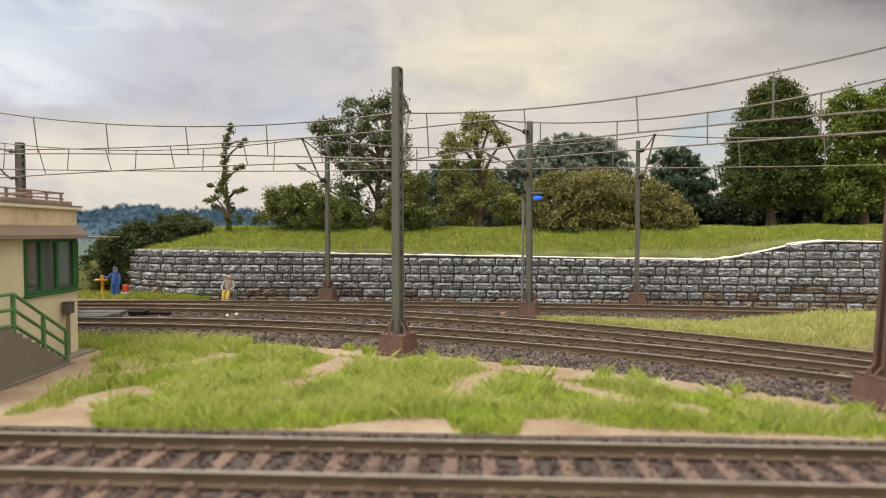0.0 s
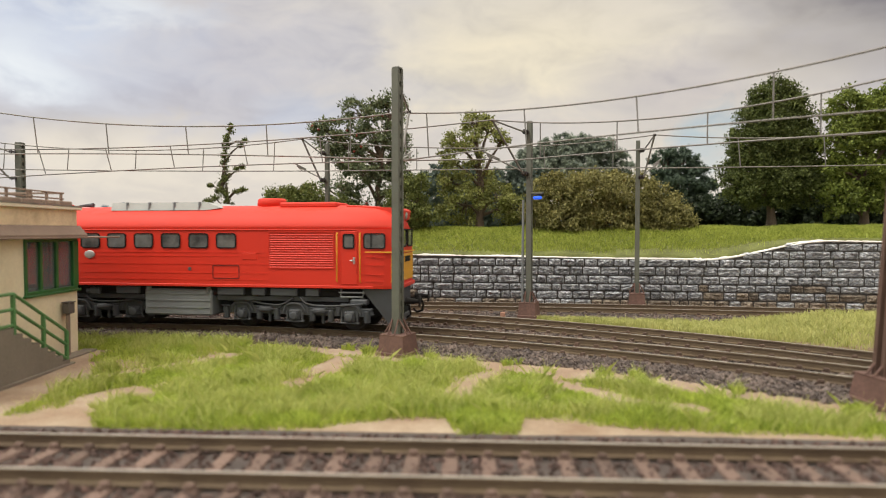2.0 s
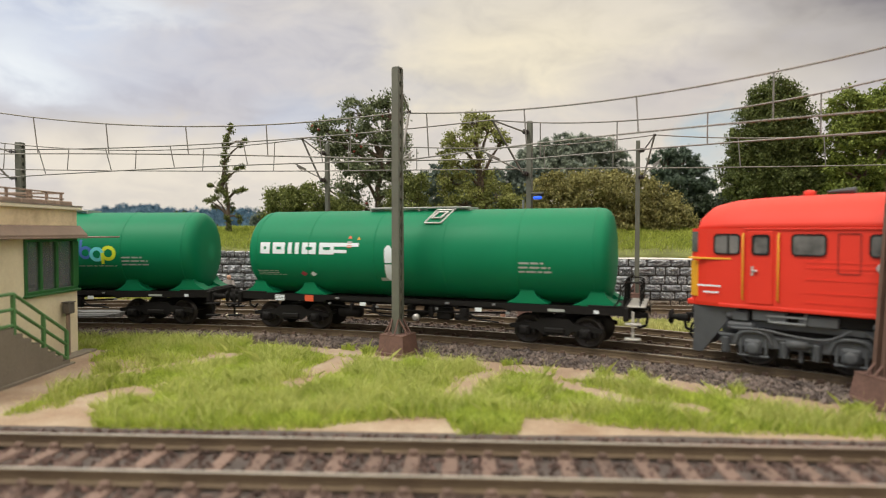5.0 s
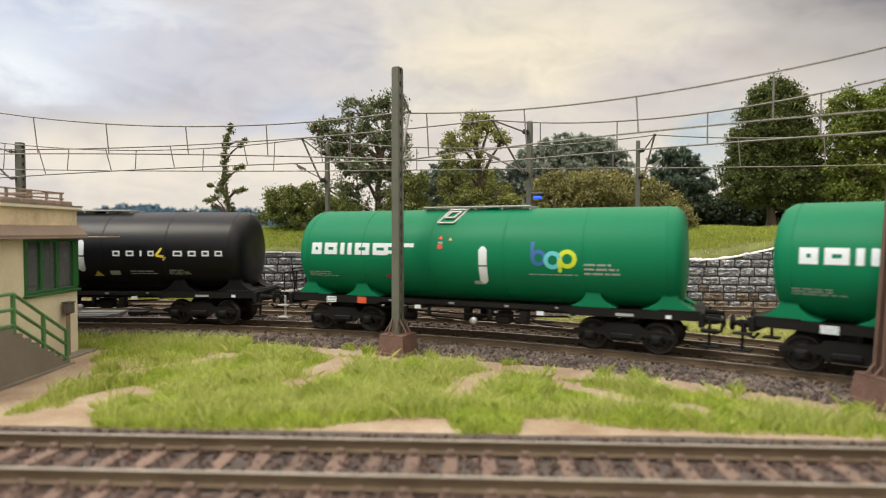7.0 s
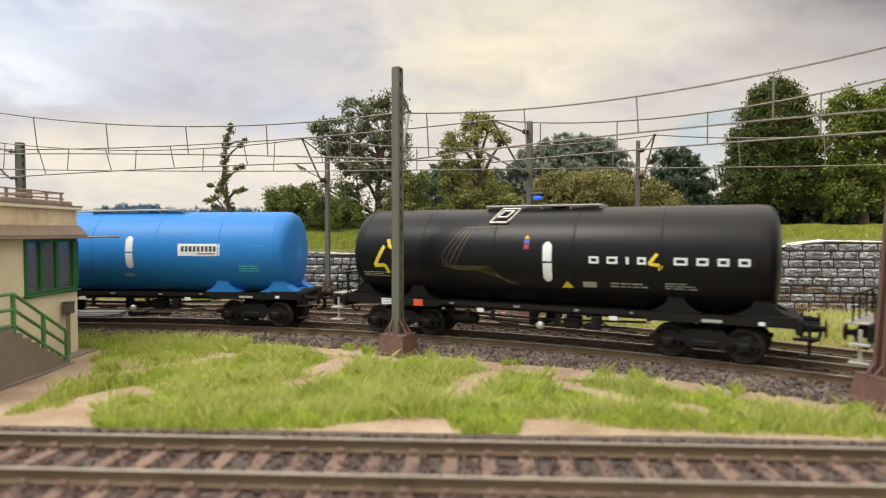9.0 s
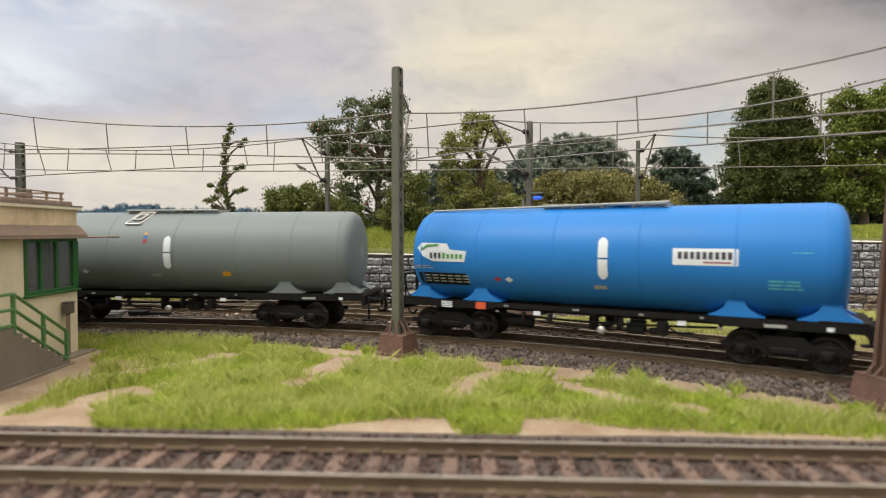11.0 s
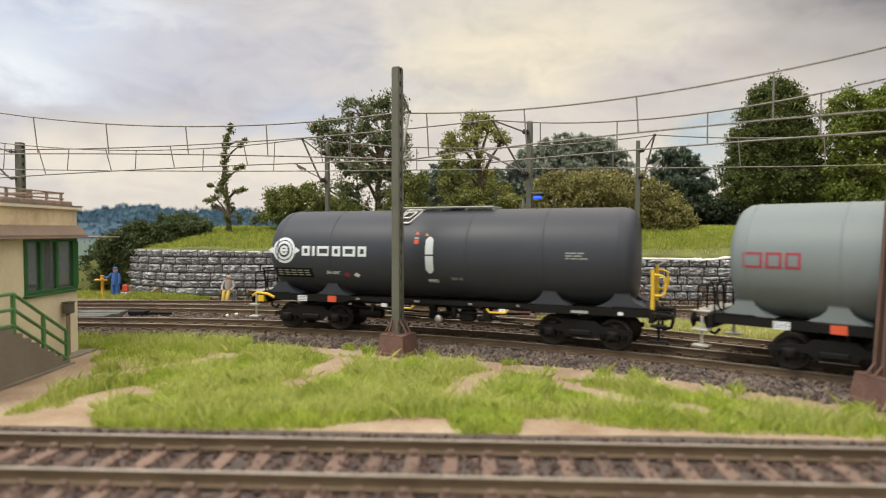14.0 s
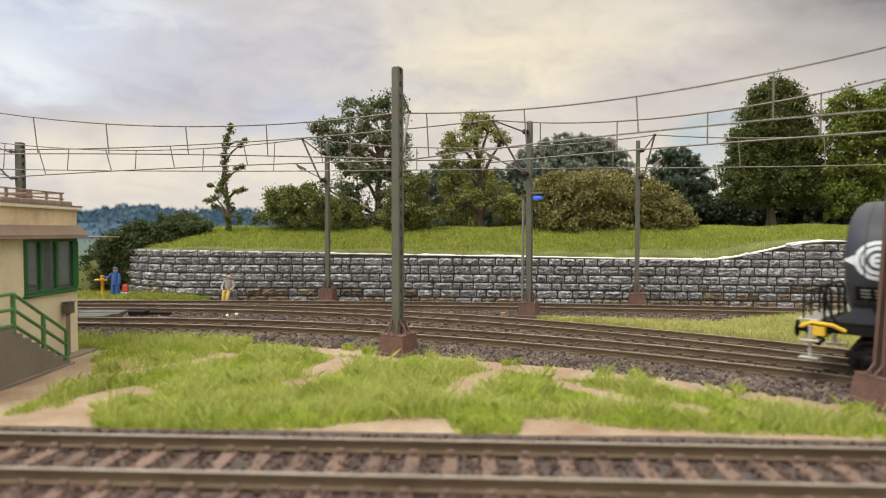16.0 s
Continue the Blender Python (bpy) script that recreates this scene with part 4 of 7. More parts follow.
    for y in (-1.1, -0.4, 0.4, 1.1):
        hr.tube([(x0, y, 1.33), (x0, y, 1.95), (x0 + 0.06, y, 2.02)], 0.026, 6)
        hr.tube([(x1, y, 1.33), (x1 - 0.02, y, 1.98), (x1 - 0.1, y, 2.16)], 0.03, 6)
    for x, z in ((x0 + 0.06, 2.02), (x0, 1.68), (x1 - 0.1, 2.16)):
        hr.tube([(x, -1.1, z), (x, 1.1, z)], 0.024, 6)
    for y in (-1.1, 1.1):
        hr.tube([(x0 + 0.06, y, 2.02), (x1 - 0.04, y, 2.03)], 0.024, 6)
    hr.tube([(x1 + 0.3, -1.2, 1.3), (x1 + 0.16, -1.2, 1.45), (x1 + 0.06, -1.2, 1.85), (x1 - 0.02, -1.2, 2.0)], 0.026, 6)
    hr.v = [(-plat * x, y, z) for x, y, z in hr.v]
    part("handrail", hr, BLACK, w)
    deck = Mesh().box(min(plat * (L + 0.45), plat * (L - 0.05)), max(plat * (L + 0.45), plat * (L - 0.05)), -1.15, 1.15, 1.30, 1.345, 0.01)
    part("end_platform", deck, SILVER, w, "pale grey end platform")
    # roof walkway, manhole, ladder frame
    top = Z + R
    wk = Mesh()
    for y in (-0.35, -0.12, 0.12, 0.35):
        wk.box(-1.85, 1.85, y - 0.09, y + 0.09, top + 0.04, top + 0.075)
    for x in (-1.8, -0.9, 0.0, 0.9, 1.8):
        wk.box(x - 0.03, x + 0.03, -0.45, 0.45, top - 0.05, top + 0.04)
    wk.tube([(-1.85, -0.5, top + 0.06), (1.85, -0.5, top + 0.06)], 0.03, 6)
    part("walkway", wk, ROOFDECK, w, "light grey grated roof walkway")
    mh = Mesh().lathe([(top - 0.1, 0.34), (top + 0.02, 0.34), (top + 0.03, 0.30), (top + 0.06, 0.1)], 20, "z", (0.5, 0, 0))
    part("manhole", mh, colour, w)
    lf = Mesh()
    a = ladder or 0.0
    if ladder is None:
        hr2 = Mesh().tube([(-half + 0.5, -0.5, top - 0.05), (1.9, -0.5, top + 0.10)], 0.035, 6).tube([(-half + 0.15, -0.5, top - 0.75), (-half + 0.5, -0.5, top - 0.05)], 0.035, 6)
        part("top_rail", hr2, ROOFDECK, w, "pale grey top rail")
    ladder_lines = [((a - 0.40, 1.14), (a + 0.16, 1.14)), ((a - 0.20, 0.50), (a + 0.40, 0.50)), ((a - 0.40, 1.14), (a - 0.20, 0.40)), ((a + 0.16, 1.14), (a + 0.40, 0.40)),
                    ((a - 0.2, 0.97), (a + 0.08, 0.97)), ((a - 0.08, 0.68), (a + 0.24, 0.68)), ((a - 0.22, 0.99), (a - 0.08, 0.66)), ((a + 0.08, 0.99), (a + 0.24, 0.66))]
    for (xa, ya), (xb, yb) in ladder_lines if ladder is not None else ():
        def onz(y):
            return Z + math.sqrt(R * R - y * y) + 0.06
        lf.tube([(xa, -ya, onz(ya)), (xb, -yb, onz(yb))], 0.036, 6)
    if ladder is not None:
        part("ladder_frame", lf, SILVER, w, "pale grey folding ladder frame")
    # contents gauge: two white plates with pointed ends
    def arcz(d):
        return Z - gauge_drop + R * math.asin(d / R)
    for z0, z1, tip in ((arcz(0.0) + 0.03, arcz(0.48), 1), (arcz(-0.47), arcz(0.0) - 0.02, -1)):
        v, f = [], []
        rows = [(z0 + (z1 - z0) * q / 5, 0.135) for q in range(6)]
        rows = rows + [(z1 + 0.11, 0.05)] if tip > 0 else [(z0 - 0.11, 0.05)] + rows
        for k, (zz, half_w) in enumerate(rows):
            v += [(gauge - half_w, zz), (gauge + half_w, zz)]
            if k:
                f.append((2 * k - 2, 2 * k - 1, 2 * k + 1, 2 * k))
        decal(w, "gauge_plate", v, f, WHITE, R, Z, label="white plate with a pointed end", lift=0.02)
    if yellow_bits:
        for x, y in ((L - 0.05, -1.2), (L - 0.05, 1.2)):
            part("shunter_handrail", Mesh().tube([(x, y, 1.05), (x, y, 2.42)], 0.055, 8).tube(flow([(x, y, 2.28), (x + 0.27, y, 2.24), (x + 0.34, y, 2.0), (x + 0.28, y, 1.72), (x, y, 1.7)]), 0.035, 8), YELLOWRAIL, w, "yellow handrail")
        part("shunter_grip", Mesh().tube([(-L - 0.35, -1.2, 1.15), (-L - 0.1, -1.28, 1.28), (-L + 0.35, -1.28, 1.25), (-L + 0.6, -1.2, 1.12)], 0.05, 8).box(-L - 0.1, -L + 0.2, -1.3, -1.1, 0.95, 1.2, 0.03), YELLOWRAIL, w, "yellow grip")
        for x in (-1.0, 2.2):
            part("handwheel_bar", Mesh().tube([(x - 0.35, -1.2, 1.08), (x - 0.25, -1.24, 0.98), (x + 0.25, -1.24, 0.98), (x + 0.35, -1.2, 1.08)], 0.035, 6), YELLOWRAIL, w, "yellow release bar")
    # small plates on the sole bar
    patch(w, "data_panel", -half + 1.15, -half + 1.55, 1.04, 1.24, WHITE, y=-1.19, rows=((0, 0.2), (0.27, 0.47), (0.54, 0.74), (0.8, 1)))
    patch(w, "warning_panel", -half + 2.4, -half + 2.75, 1.05, 1.27, ORANGE, y=-1.19, lift=0.012)
    patch(w, "data_panel", half - 1.9, half - 1.4, 1.09, 1.17, GREYPRINT, y=-1.19)
    patch(w, "data_panel", half - 0.55, half - 0.4, 1.08, 1.18, WHITE, y=-1.19)
    return w, bogies


def bars(w, x0, x1, z0, z1, material=WHITE, rows=3, name="lettering_bar"):
    """Small print that cannot be read: thin bars, broken into words."""
    rng = random.Random(int((x0 + 20) * 100 + z0 * 1000))
    step = 1.0 / rows
    for i in range(rows):
        x = x0
        end = x1 - (0.0 if i == 0 else rng.uniform(0, 0.3) * (x1 - x0))
        while x < end - 0.04:
            l = min(rng.uniform(0.10, 0.34), end - x)
            patch(w, name, x, x + l, z0, z1, material, TANK_R, TANK_Z, rows=[(i * step + step * 0.36, (i + 1) * step - step * 0.2)])
            x += l + 0.05


def mark_row(w, x, z, height, widths, gap, bar, material):
    """A company mark as a row of plain blocks: hollow squares, and bars where narrow."""
    for wd in widths:
        if wd < 2.2 * bar:
            patch(w, "company_mark", x, x + wd, z, z + height, material, TANK_R, TANK_Z)
        else:
            h = bar / 2
            decal(w, "company_mark", *stroke([(x + h, z), (x + h, z + height)], bar), material, TANK_R, TANK_Z)
            decal(w, "company_mark", *stroke([(x + wd - h, z), (x + wd - h, z + height)], bar), material, TANK_R, TANK_Z)
            decal(w, "company_mark", *stroke([(x, z + height - h), (x + wd, z + height - h)], bar), material, TANK_R, TANK_Z, lift=0.009)
            decal(w, "company_mark", *stroke([(x, z + h), (x + wd, z + h)], bar), material, TANK_R, TANK_Z, lift=0.009)
        x += wd + gap


def pictos(w, gauge):
    """Small hazard squares and inspection plates."""
    R, Z = TANK_R, TANK_Z
    patch(w, "inspection_plate", gauge - 0.35, gauge + 0.02, 1.80, 1.93, GREYPRINT, R, Z)
    for x, paint in ((gauge - 2.95, WHITE), (gauge - 3.33, REDPRINT)):
        poly(w, "hazard_diamond", [(x - 0.14, 2.0), (x, 1.90), (x + 0.14, 2.0), (x, 2.10)], paint, R, Z)


def lamp_sticker(w, x, drop=0.0, bright=False):
    R, Z = TANK_R, TANK_Z
    patch(w, "label_sticker", x - 0.08, x + 0.08, 3.10 - drop, 3.25 - drop, REDPRINT if bright else ORANGE, R, Z)
    patch(w, "label_sticker", x - 0.08, x + 0.08, 3.27 - drop, 3.40 - drop if bright else 3.33 - drop, BLUEPRINT if bright else GREYPRINT, R, Z)
    poly(w, "label_sticker", [(x - 0.08, 3.42 - drop), (x + 0.08, 3.42 - drop), (x, 3.54 - drop)], YELLOW if bright else ORANGE, R, Z)
    if not bright:
        poly(w, "label_sticker", [(x + 0.28, 3.38 - drop), (x + 0.40, 3.38 - drop), (x + 0.34, 3.48 - drop)], YELLOW, R, Z)


def tank_paint(name, col, rough=0.42, spec=0.4):
    return mat(name, col, rough, vary=0.08, scale=0.5, bump=0.05, fine=30, spec=spec)


def green_wagon(gauge, ladder, emblem=True, plat=-1):
    paint = tank_paint("tank_green", (0.004, 0.180, 0.080), 0.46, 0.16)
    w, b = tank_wagon("bright green bogie tank wagon with white lettering", paint, paint, gauge=gauge, ladder=ladder, gauge_drop=0.3, plat=plat)
    R, Z = TANK_R, TANK_Z
    # the lettering on the side is a company mark: plain shapes of its strokes
    x0, z0 = -5.7, 2.72
    mark_row(w, x0, z0, 0.40, (0.40, 0.50, 0.16, 0.16, 0.56, 0.58), 0.13, 0.15, WHITE)
    patch(w, "company_mark", x0 + 2.98, x0 + 3.95, z0 + 0.27, z0 + 0.40, WHITE, R, Z)
    patch(w, "company_mark", x0 + 2.98, x0 + 3.5, z0 + 0.05, z0 + 0.16, WHITE, R, Z)
    bars(w, -5.9, -4.7, 1.9, 2.12, GREYPRINT, 3)
    pictos(w, gauge)
    lamp_sticker(w, gauge - 1.45, 0.15)
    if emblem:
        cx = gauge + 1.75
        v, f = annulus(cx, 2.72, 0.13, 0.24)
        decal(w, "round_emblem", v, f, BLUEPRINT, R, Z)
        patch(w, "round_emblem", cx - 0.24, cx - 0.14, 2.72, 3.2, BLUEPRINT, R, Z)
        v, f = annulus(cx + 0.42, 2.66, 0.14, 0.27)
        decal(w, "round_emblem", v, f, CYANPRINT, R, Z, lift=0.009)
        v, f = annulus(cx + 0.85, 2.70, 0.15, 0.28)
        decal(w, "round_emblem", v, f, LIMEPRINT, R, Z)
        patch(w, "round_emblem", cx + 0.58, cx + 0.69, 2.3, 2.72, LIMEPRINT, R, Z, lift=0.011)
        bars(w, cx - 0.3, cx + 1.15, 2.18, 2.25, GREYPRINT, 1)
    bars(w, 3.7, 4.7, 2.2, 2.6, GREYPRINT, 3)
    return w, b


def black_wagon():
    paint = tank_paint("tank_black", (0.006, 0.0066, 0.0085), 0.34, 0.24)
    w, b = tank_wagon("black bogie tank wagon with white and yellow marks", paint, paint, half=6.56, gauge=0.5, gauge_drop=0.14)
    R, Z = TANK_R, TANK_Z
    mark_row(w, 1.72, 2.60, 0.20, (0.27, 0.29, 0.07, 0.23), 0.23, 0.055, WHITE)
    decal(w, "company_mark", *stroke([(3.56, 2.90), (3.34, 2.62), (3.66, 2.58), (3.62, 2.44)], 0.085), LEMON, R, Z)
    mark_row(w, 3.98, 2.60, 0.20, (0.34, 0.29, 0.27, 0.27), 0.22, 0.055, WHITE)
    decal(w, "yellow_emblem", *stroke([(-5.12, 3.02), (-5.5, 2.36), (-5.1, 2.38), (-4.98, 2.1)], 0.12), LEMON, R, Z)
    decal(w, "yellow_emblem", *stroke([(-4.98, 3.26), (-4.9, 2.98), (-4.44, 3.0), (-4.76, 2.46)], 0.12), LEMON, R, Z)
    for k in range(4):
        d = 0.13 * k
        decal(w, "gold_lines", *stroke([(-1.2 + d, 3.72), (-2.3 + d, 3.68), (-2.95 + d, 2.75 - d), (-2.9 + d, 2.42 - 0.3 * d), (-1.35 - d, 2.42 - 0.3 * d), (-0.75 + d, 1.85)], 0.018), BROWNLINE, R, Z)
    poly(w, "warning_triangle", [(0.88, 1.80), (1.24, 1.80), (1.06, 2.04)], LEMON, R, Z)
    patch(w, "inspection_plate", 1.52, 1.9, 1.85, 2.04, GREYPRINT, R, Z)
    bars(w, 2.3, 3.3, 1.86, 2.06, GREYPRINT, 2)
    bars(w, 3.75, 4.55, 1.86, 2.1, GREYPRINT, 3)
    bars(w, -6.0, -5.0, 1.95, 2.15, GREYPRINT, 3)
    patch(w, "end_plate", 6.05, 6.2, 3.1, 3.35, GREYPRINT, 1.2, TANK_Z)
    lamp_sticker(w, -0.15, 0.12, True)
    return w, b


def blue_wagon():
    paint = tank_paint("tank_blue", (0.022, 0.200, 0.585), 0.44, 0.25)
    w, b = tank_wagon("sky blue bogie tank wagon with white panels", paint, paint, half=6.2, gauge=0.3, ladder=None)
    R, Z = TANK_R, TANK_Z
    patch(w, "logo_panel", 2.15, 3.72, 2.62, 3.06, WHITE, R, Z, "white company panel")
    for k in range(9):
        x = 2.28 + k * 0.15
        patch(w, "company_mark", x, x + 0.10, 2.78, 2.97, DARKPRINT, R, Z, lift=0.012)
    patch(w, "company_mark", 2.9, 3.55, 2.68, 2.72, REDPRINT, R, Z, lift=0.012)
    poly(w, "logo_panel", [(-5.78, 2.98), (-5.57, 2.70), (-5.2, 2.54), (-4.06, 2.54), (-3.98, 2.88), (-4.58, 2.92), (-4.70, 3.12), (-5.62, 3.14)], WHITE, R + 0.012, Z, "white company panel")
    for k, (mt) in enumerate((BLUEPRINT, BLUEPRINT, BLUEPRINT, GREENPRINT, GREENPRINT, GREENPRINT, GREENPRINT, GREENPRINT)):
        x = -5.3 + k * 0.155
        patch(w, "company_mark", x, x + 0.09, 2.64, 2.82 if k < 4 else 2.78, DARKPRINT if k < 3 else mt, R, Z, lift=0.028)
    decal(w, "company_mark", *stroke([(-5.62, 2.92), (-5.42, 3.04), (-5.0, 3.06)], 0.06), GREENPRINT, R, Z, lift=0.028)
    patch(w, "data_board", -5.75, -4.0, 1.70, 2.16, BLACK, R, Z, "black data board", slant=-0.05)
    for rr in range(3):
        for k in range(6):
            x = -5.58 + k * 0.28
            patch(w, "data_marks", x, x + 0.2, 1.82 + rr * 0.11, 1.87 + rr * 0.11, GREYPRINT, R, Z, lift=0.012)
    pictos(w, 0.35)
    bars(w, -5.9, -5.2, 2.28, 2.42, GREYPRINT, 2)
    bars(w, 4.4, 5.2, 2.0, 2.3, CYANPRINT, 3)
    bars(w, 4.9, 5.4, 2.95, 3.0, CYANPRINT, 1)
    return w, b


def grey_wagon():
    paint = tank_paint("tank_grey", (0.185, 0.222, 0.232), 0.48, 0.30)
    w, b = tank_wagon("light grey bogie tank wagon with a red mark", paint, paint, half=7.22, gauge=0.38, ribs=(-4.6, -2.0, 0.6, 2.9, 5.0))
    R, Z = TANK_R, TANK_Z
    mark_row(w, -6.72, 2.58, 0.40, (0.46, 0.36, 0.34), 0.08, 0.06, REDPRINT)
    bars(w, -6.3, -5.3, 1.92, 2.1, LIGHTGREY, 3)
    bars(w, -4.4, -4.0, 1.98, 2.12, LIGHTGREY, 2)
    pictos(w, 0.0)
    bars(w, 0.95, 2.15, 1.86, 2.05, LIGHTGREY, 3)
    poly(w, "warning_mark", [(2.4, 1.84), (2.7, 1.84), (2.72, 2.0), (2.55, 2.06), (2.4, 2.0)], YELLOW, R, Z)
    bars(w, 3.5, 4.4, 1.98, 2.06, LIGHTGREY, 1)
    bars(w, 5.0, 6.2, 1.8, 2.1, LIGHTGREY, 4)
    lamp_sticker(w, -0.5, 0.02, True)
    return w, b


def dark_wagon():
    paint = tank_paint("tank_dark_grey", (0.046, 0.053, 0.068), 0.44, 0.28)
    w, b = tank_wagon("dark grey bogie tank wagon with yellow handrails", paint, paint, half=6.36, gauge=0.02, ladder=-1.0, yellow_bits=True)
    R, Z = TANK_R, TANK_Z
    cx, cz = -5.55, 2.84
    for r0, r1 in ((0.37, 0.46), (0.24, 0.33)):
        decal(w, "round_emblem", *annulus(cx, cz, r0, r1), WHITE, R, Z)
    decal(w, "round_emblem", *annulus(cx, cz, 0.09, 0.17, a0=20, a1=330), WHITE, R, Z)
    patch(w, "round_emblem", cx - 0.15, cx + 0.17, cz - 0.04, cz + 0.04, WHITE, R, Z, lift=0.009)
    for s in (-1, 1):
        poly(w, "round_emblem", [(cx + s * 0.46, cz - 0.12), (cx + s * 0.46, cz + 0.12), (cx + s * 0.68, cz)], WHITE, R, Z)
    mark_row(w, -4.8, 2.66, 0.34, (0.32, 0.10, 0.50, 0.32, 0.48, 0.32), 0.10, 0.09, WHITE)
    patch(w, "data_board", -6.0, -4.45, 1.84, 2.22, BLACK, R, Z, "black data board")
    for rr in range(3):
        for k in range(5):
            xx = -5.9 + k * 0.28
            patch(w, "data_marks", xx, xx + 0.2, 1.93 + rr * 0.09, 1.97 + rr * 0.09, GREYPRINT, R, Z, lift=0.012)
    bars(w, -3.9, -3.3, 2.0, 2.14, WHITE, 3)
    pictos(w, 0.25)
    lamp_sticker(w, -0.45)
    patch(w, "inspection_plate", -0.1, 0.2, 1.86, 1.92, WHITE, R, Z)
    bars(w, 0.72, 1.1, 1.84, 2.06, LIGHTGREY, 1)
    bars(w, 4.35, 5.0, 2.66, 2.90, GREYPRINT, 3)
    return w, b


# ---- the locomotive ----
SECTION = [(1.45, 1.52), (1.47, 1.62), (1.47, 2.6), (1.46, 3.58)]
ROOFSEC = [(1.475, 3.56), (1.44, 3.72), (1.32, 3.98), (1.10, 4.2), (0.8, 4.36), (0.4, 4.45), (0.0, 4.47)]


def loft(stations, section, low):
    """Pushes a half cross-section, mirrored, through (x, width, height) stations."""
    m = Mesh()
    full = [(y, z) for y, z in section] + [(-y, z) for y, z in section[::-1]]
    if section[-1][0] == 0:
        full.pop(len(section))
    k = len(full)
    for x, w, h in stations:
        m.v += [(x, y * w, low + (z - low) * h) for y, z in full]
    n = len(stations)
    m.f = [(i * k + j, (i + 1) * k + j, (i + 1) * k + (j + 1) % k, i * k + (j + 1) % k) for i in range(n - 1) for j in range(k)]
    m.f += [tuple(range(k)), tuple((n - 1) * k + j for j in range(k))[::-1]]
    m.smooth = [section[-1][0] == 0] * (len(m.f) - 2) + [False] * 2
    return m


def flow(pts, n=5):
    """A smooth run through the points."""
    q = [Vector(p) for p in pts]
    q = [q[0]] + q + [q[-1]]
    out = []
    for a, b, c, d in zip(q, q[1:], q[2:], q[3:]):
        for k in range(n):
            t = k / n
            out.append(0.5 * (2 * b + (c - a) * t + (2 * a - 5 * b + 4 * c - d) * t * t + (3 * b - a - 3 * c + d) * t ** 3))
    return out + [q[-1]]


def loco_bogie(parent, x):
    b = new("bogie")
    b.parent = parent
    b.matrix_basis = at(x, 0, 0)
    for dx in (-2.1, 0, 2.1):
        wheelset(b, dx, 0.52)
    for y in (-1.12, 1.12):
        s = 1 if y > 0 else -1
        f = Mesh().prism([(-2.95, 0.62), (-2.85, 0.80), (-2.5, 0.84), (-2.45, 0.98), (-1.75, 0.98), (-1.65, 0.84), (-0.45, 0.84), (-0.35, 0.98), (0.35, 0.98), (0.45, 0.84),
                          (1.65, 0.84), (1.75, 0.98), (2.45, 0.98), (2.5, 0.84), (2.85, 0.80), (2.95, 0.62), (2.6, 0.55), (-2.6, 0.55)], "y", y - 0.08, y + 0.08)
        part("side_frame", f, CHASSIS, b)
        for dx in (-2.1, 0, 2.1):
            a = Mesh().box(dx - 0.2, dx + 0.2, y - 0.13 + 0.04 * s, y + 0.12 + 0.04 * s, 0.36, 0.74, 0.05)
            a.box(dx - 0.33, dx - 0.26, y + 0.08 * s - 0.04, y + 0.08 * s + 0.04, 0.34, 0.92, 0.015)
            a.box(dx + 0.26, dx + 0.33, y + 0.08 * s - 0.04, y + 0.08 * s + 0.04, 0.34, 0.92, 0.015)
            a.box(dx - 0.36, dx + 0.36, y + 0.08 * s - 0.05, y + 0.08 * s + 0.05, 0.29, 0.35, 0.015)
            a.tube(flow([(dx - 0.42, y + 0.1 * s, 0.62), (dx - 0.3, y + 0.13 * s, 0.88), (dx, y + 0.14 * s, 0.95), (dx + 0.3, y + 0.13 * s, 0.88), (dx + 0.42, y + 0.1 * s, 0.62)]), 0.05, 6)
            a.lathe([(y + 0.15 * s, 0.17), (y + 0.22 * s, 0.16), (y + 0.24 * s, 0.08)], 14, "y", (dx, 0, 0.52))
            part("axle_box", a, CHASSIS, b)
        for dx in (-2.75, -1.4, -0.7, 0.7, 1.4, 2.75):
            sp = Mesh().lathe([(0.34 + 0.035 * i, 0.13 if i % 2 else 0.085) for i in range(13)], 12, "z", (dx, y + 0.08 * s, 0))
            sp.box(dx - 0.17, dx + 0.17, y - 0.1 + 0.06 * s, y + 0.1 + 0.06 * s, 0.78, 0.84, 0.01)
            part("spring", sp, CHASSIS, b)
        for dx in (-1.05, 1.05):
            part("brake_cylinder", Mesh().lathe([(dx - 0.3, 0.05), (dx - 0.28, 0.12), (dx + 0.15, 0.12), (dx + 0.17, 0.04), (dx + 0.35, 0.04)], 12, "x", (0, y + 0.13 * s, 0.72)), CHASSIS, b)
            part("brake_hanger", Mesh().box(dx - 0.05, dx + 0.05, y - 0.02, y + 0.1, 0.25, 0.75, 0.02), CHASSIS, b)
        p = Mesh().tube(flow([(-2.6, y + 0.16 * s, 1.0), (-1.9, y + 0.17 * s, 1.02), (-1.2, y + 0.18 * s, 0.92), (-0.5, y + 0.18 * s, 0.90), (0.0, y + 0.17 * s, 1.16)]), 0.035, 6)
        p.tube(flow([(0.25, y + 0.17 * s, 1.18), (0.55, y + 0.18 * s, 0.95), (1.2, y + 0.18 * s, 0.9), (1.8, y + 0.18 * s, 0.93), (2.6, y + 0.16 * s, 1.0)]), 0.035, 6)
        part("sand_pipe", p, CHASSIS, b)
        part("sand_box", Mesh().box(-2.75, -2.1, y - 0.1, y + 0.15, 0.95, 1.15, 0.05), CHASSIS, b)
        part("sand_box", Mesh().box(2.1, 2.75, y - 0.1, y + 0.15, 0.95, 1.15, 0.05), CHASSIS, b)
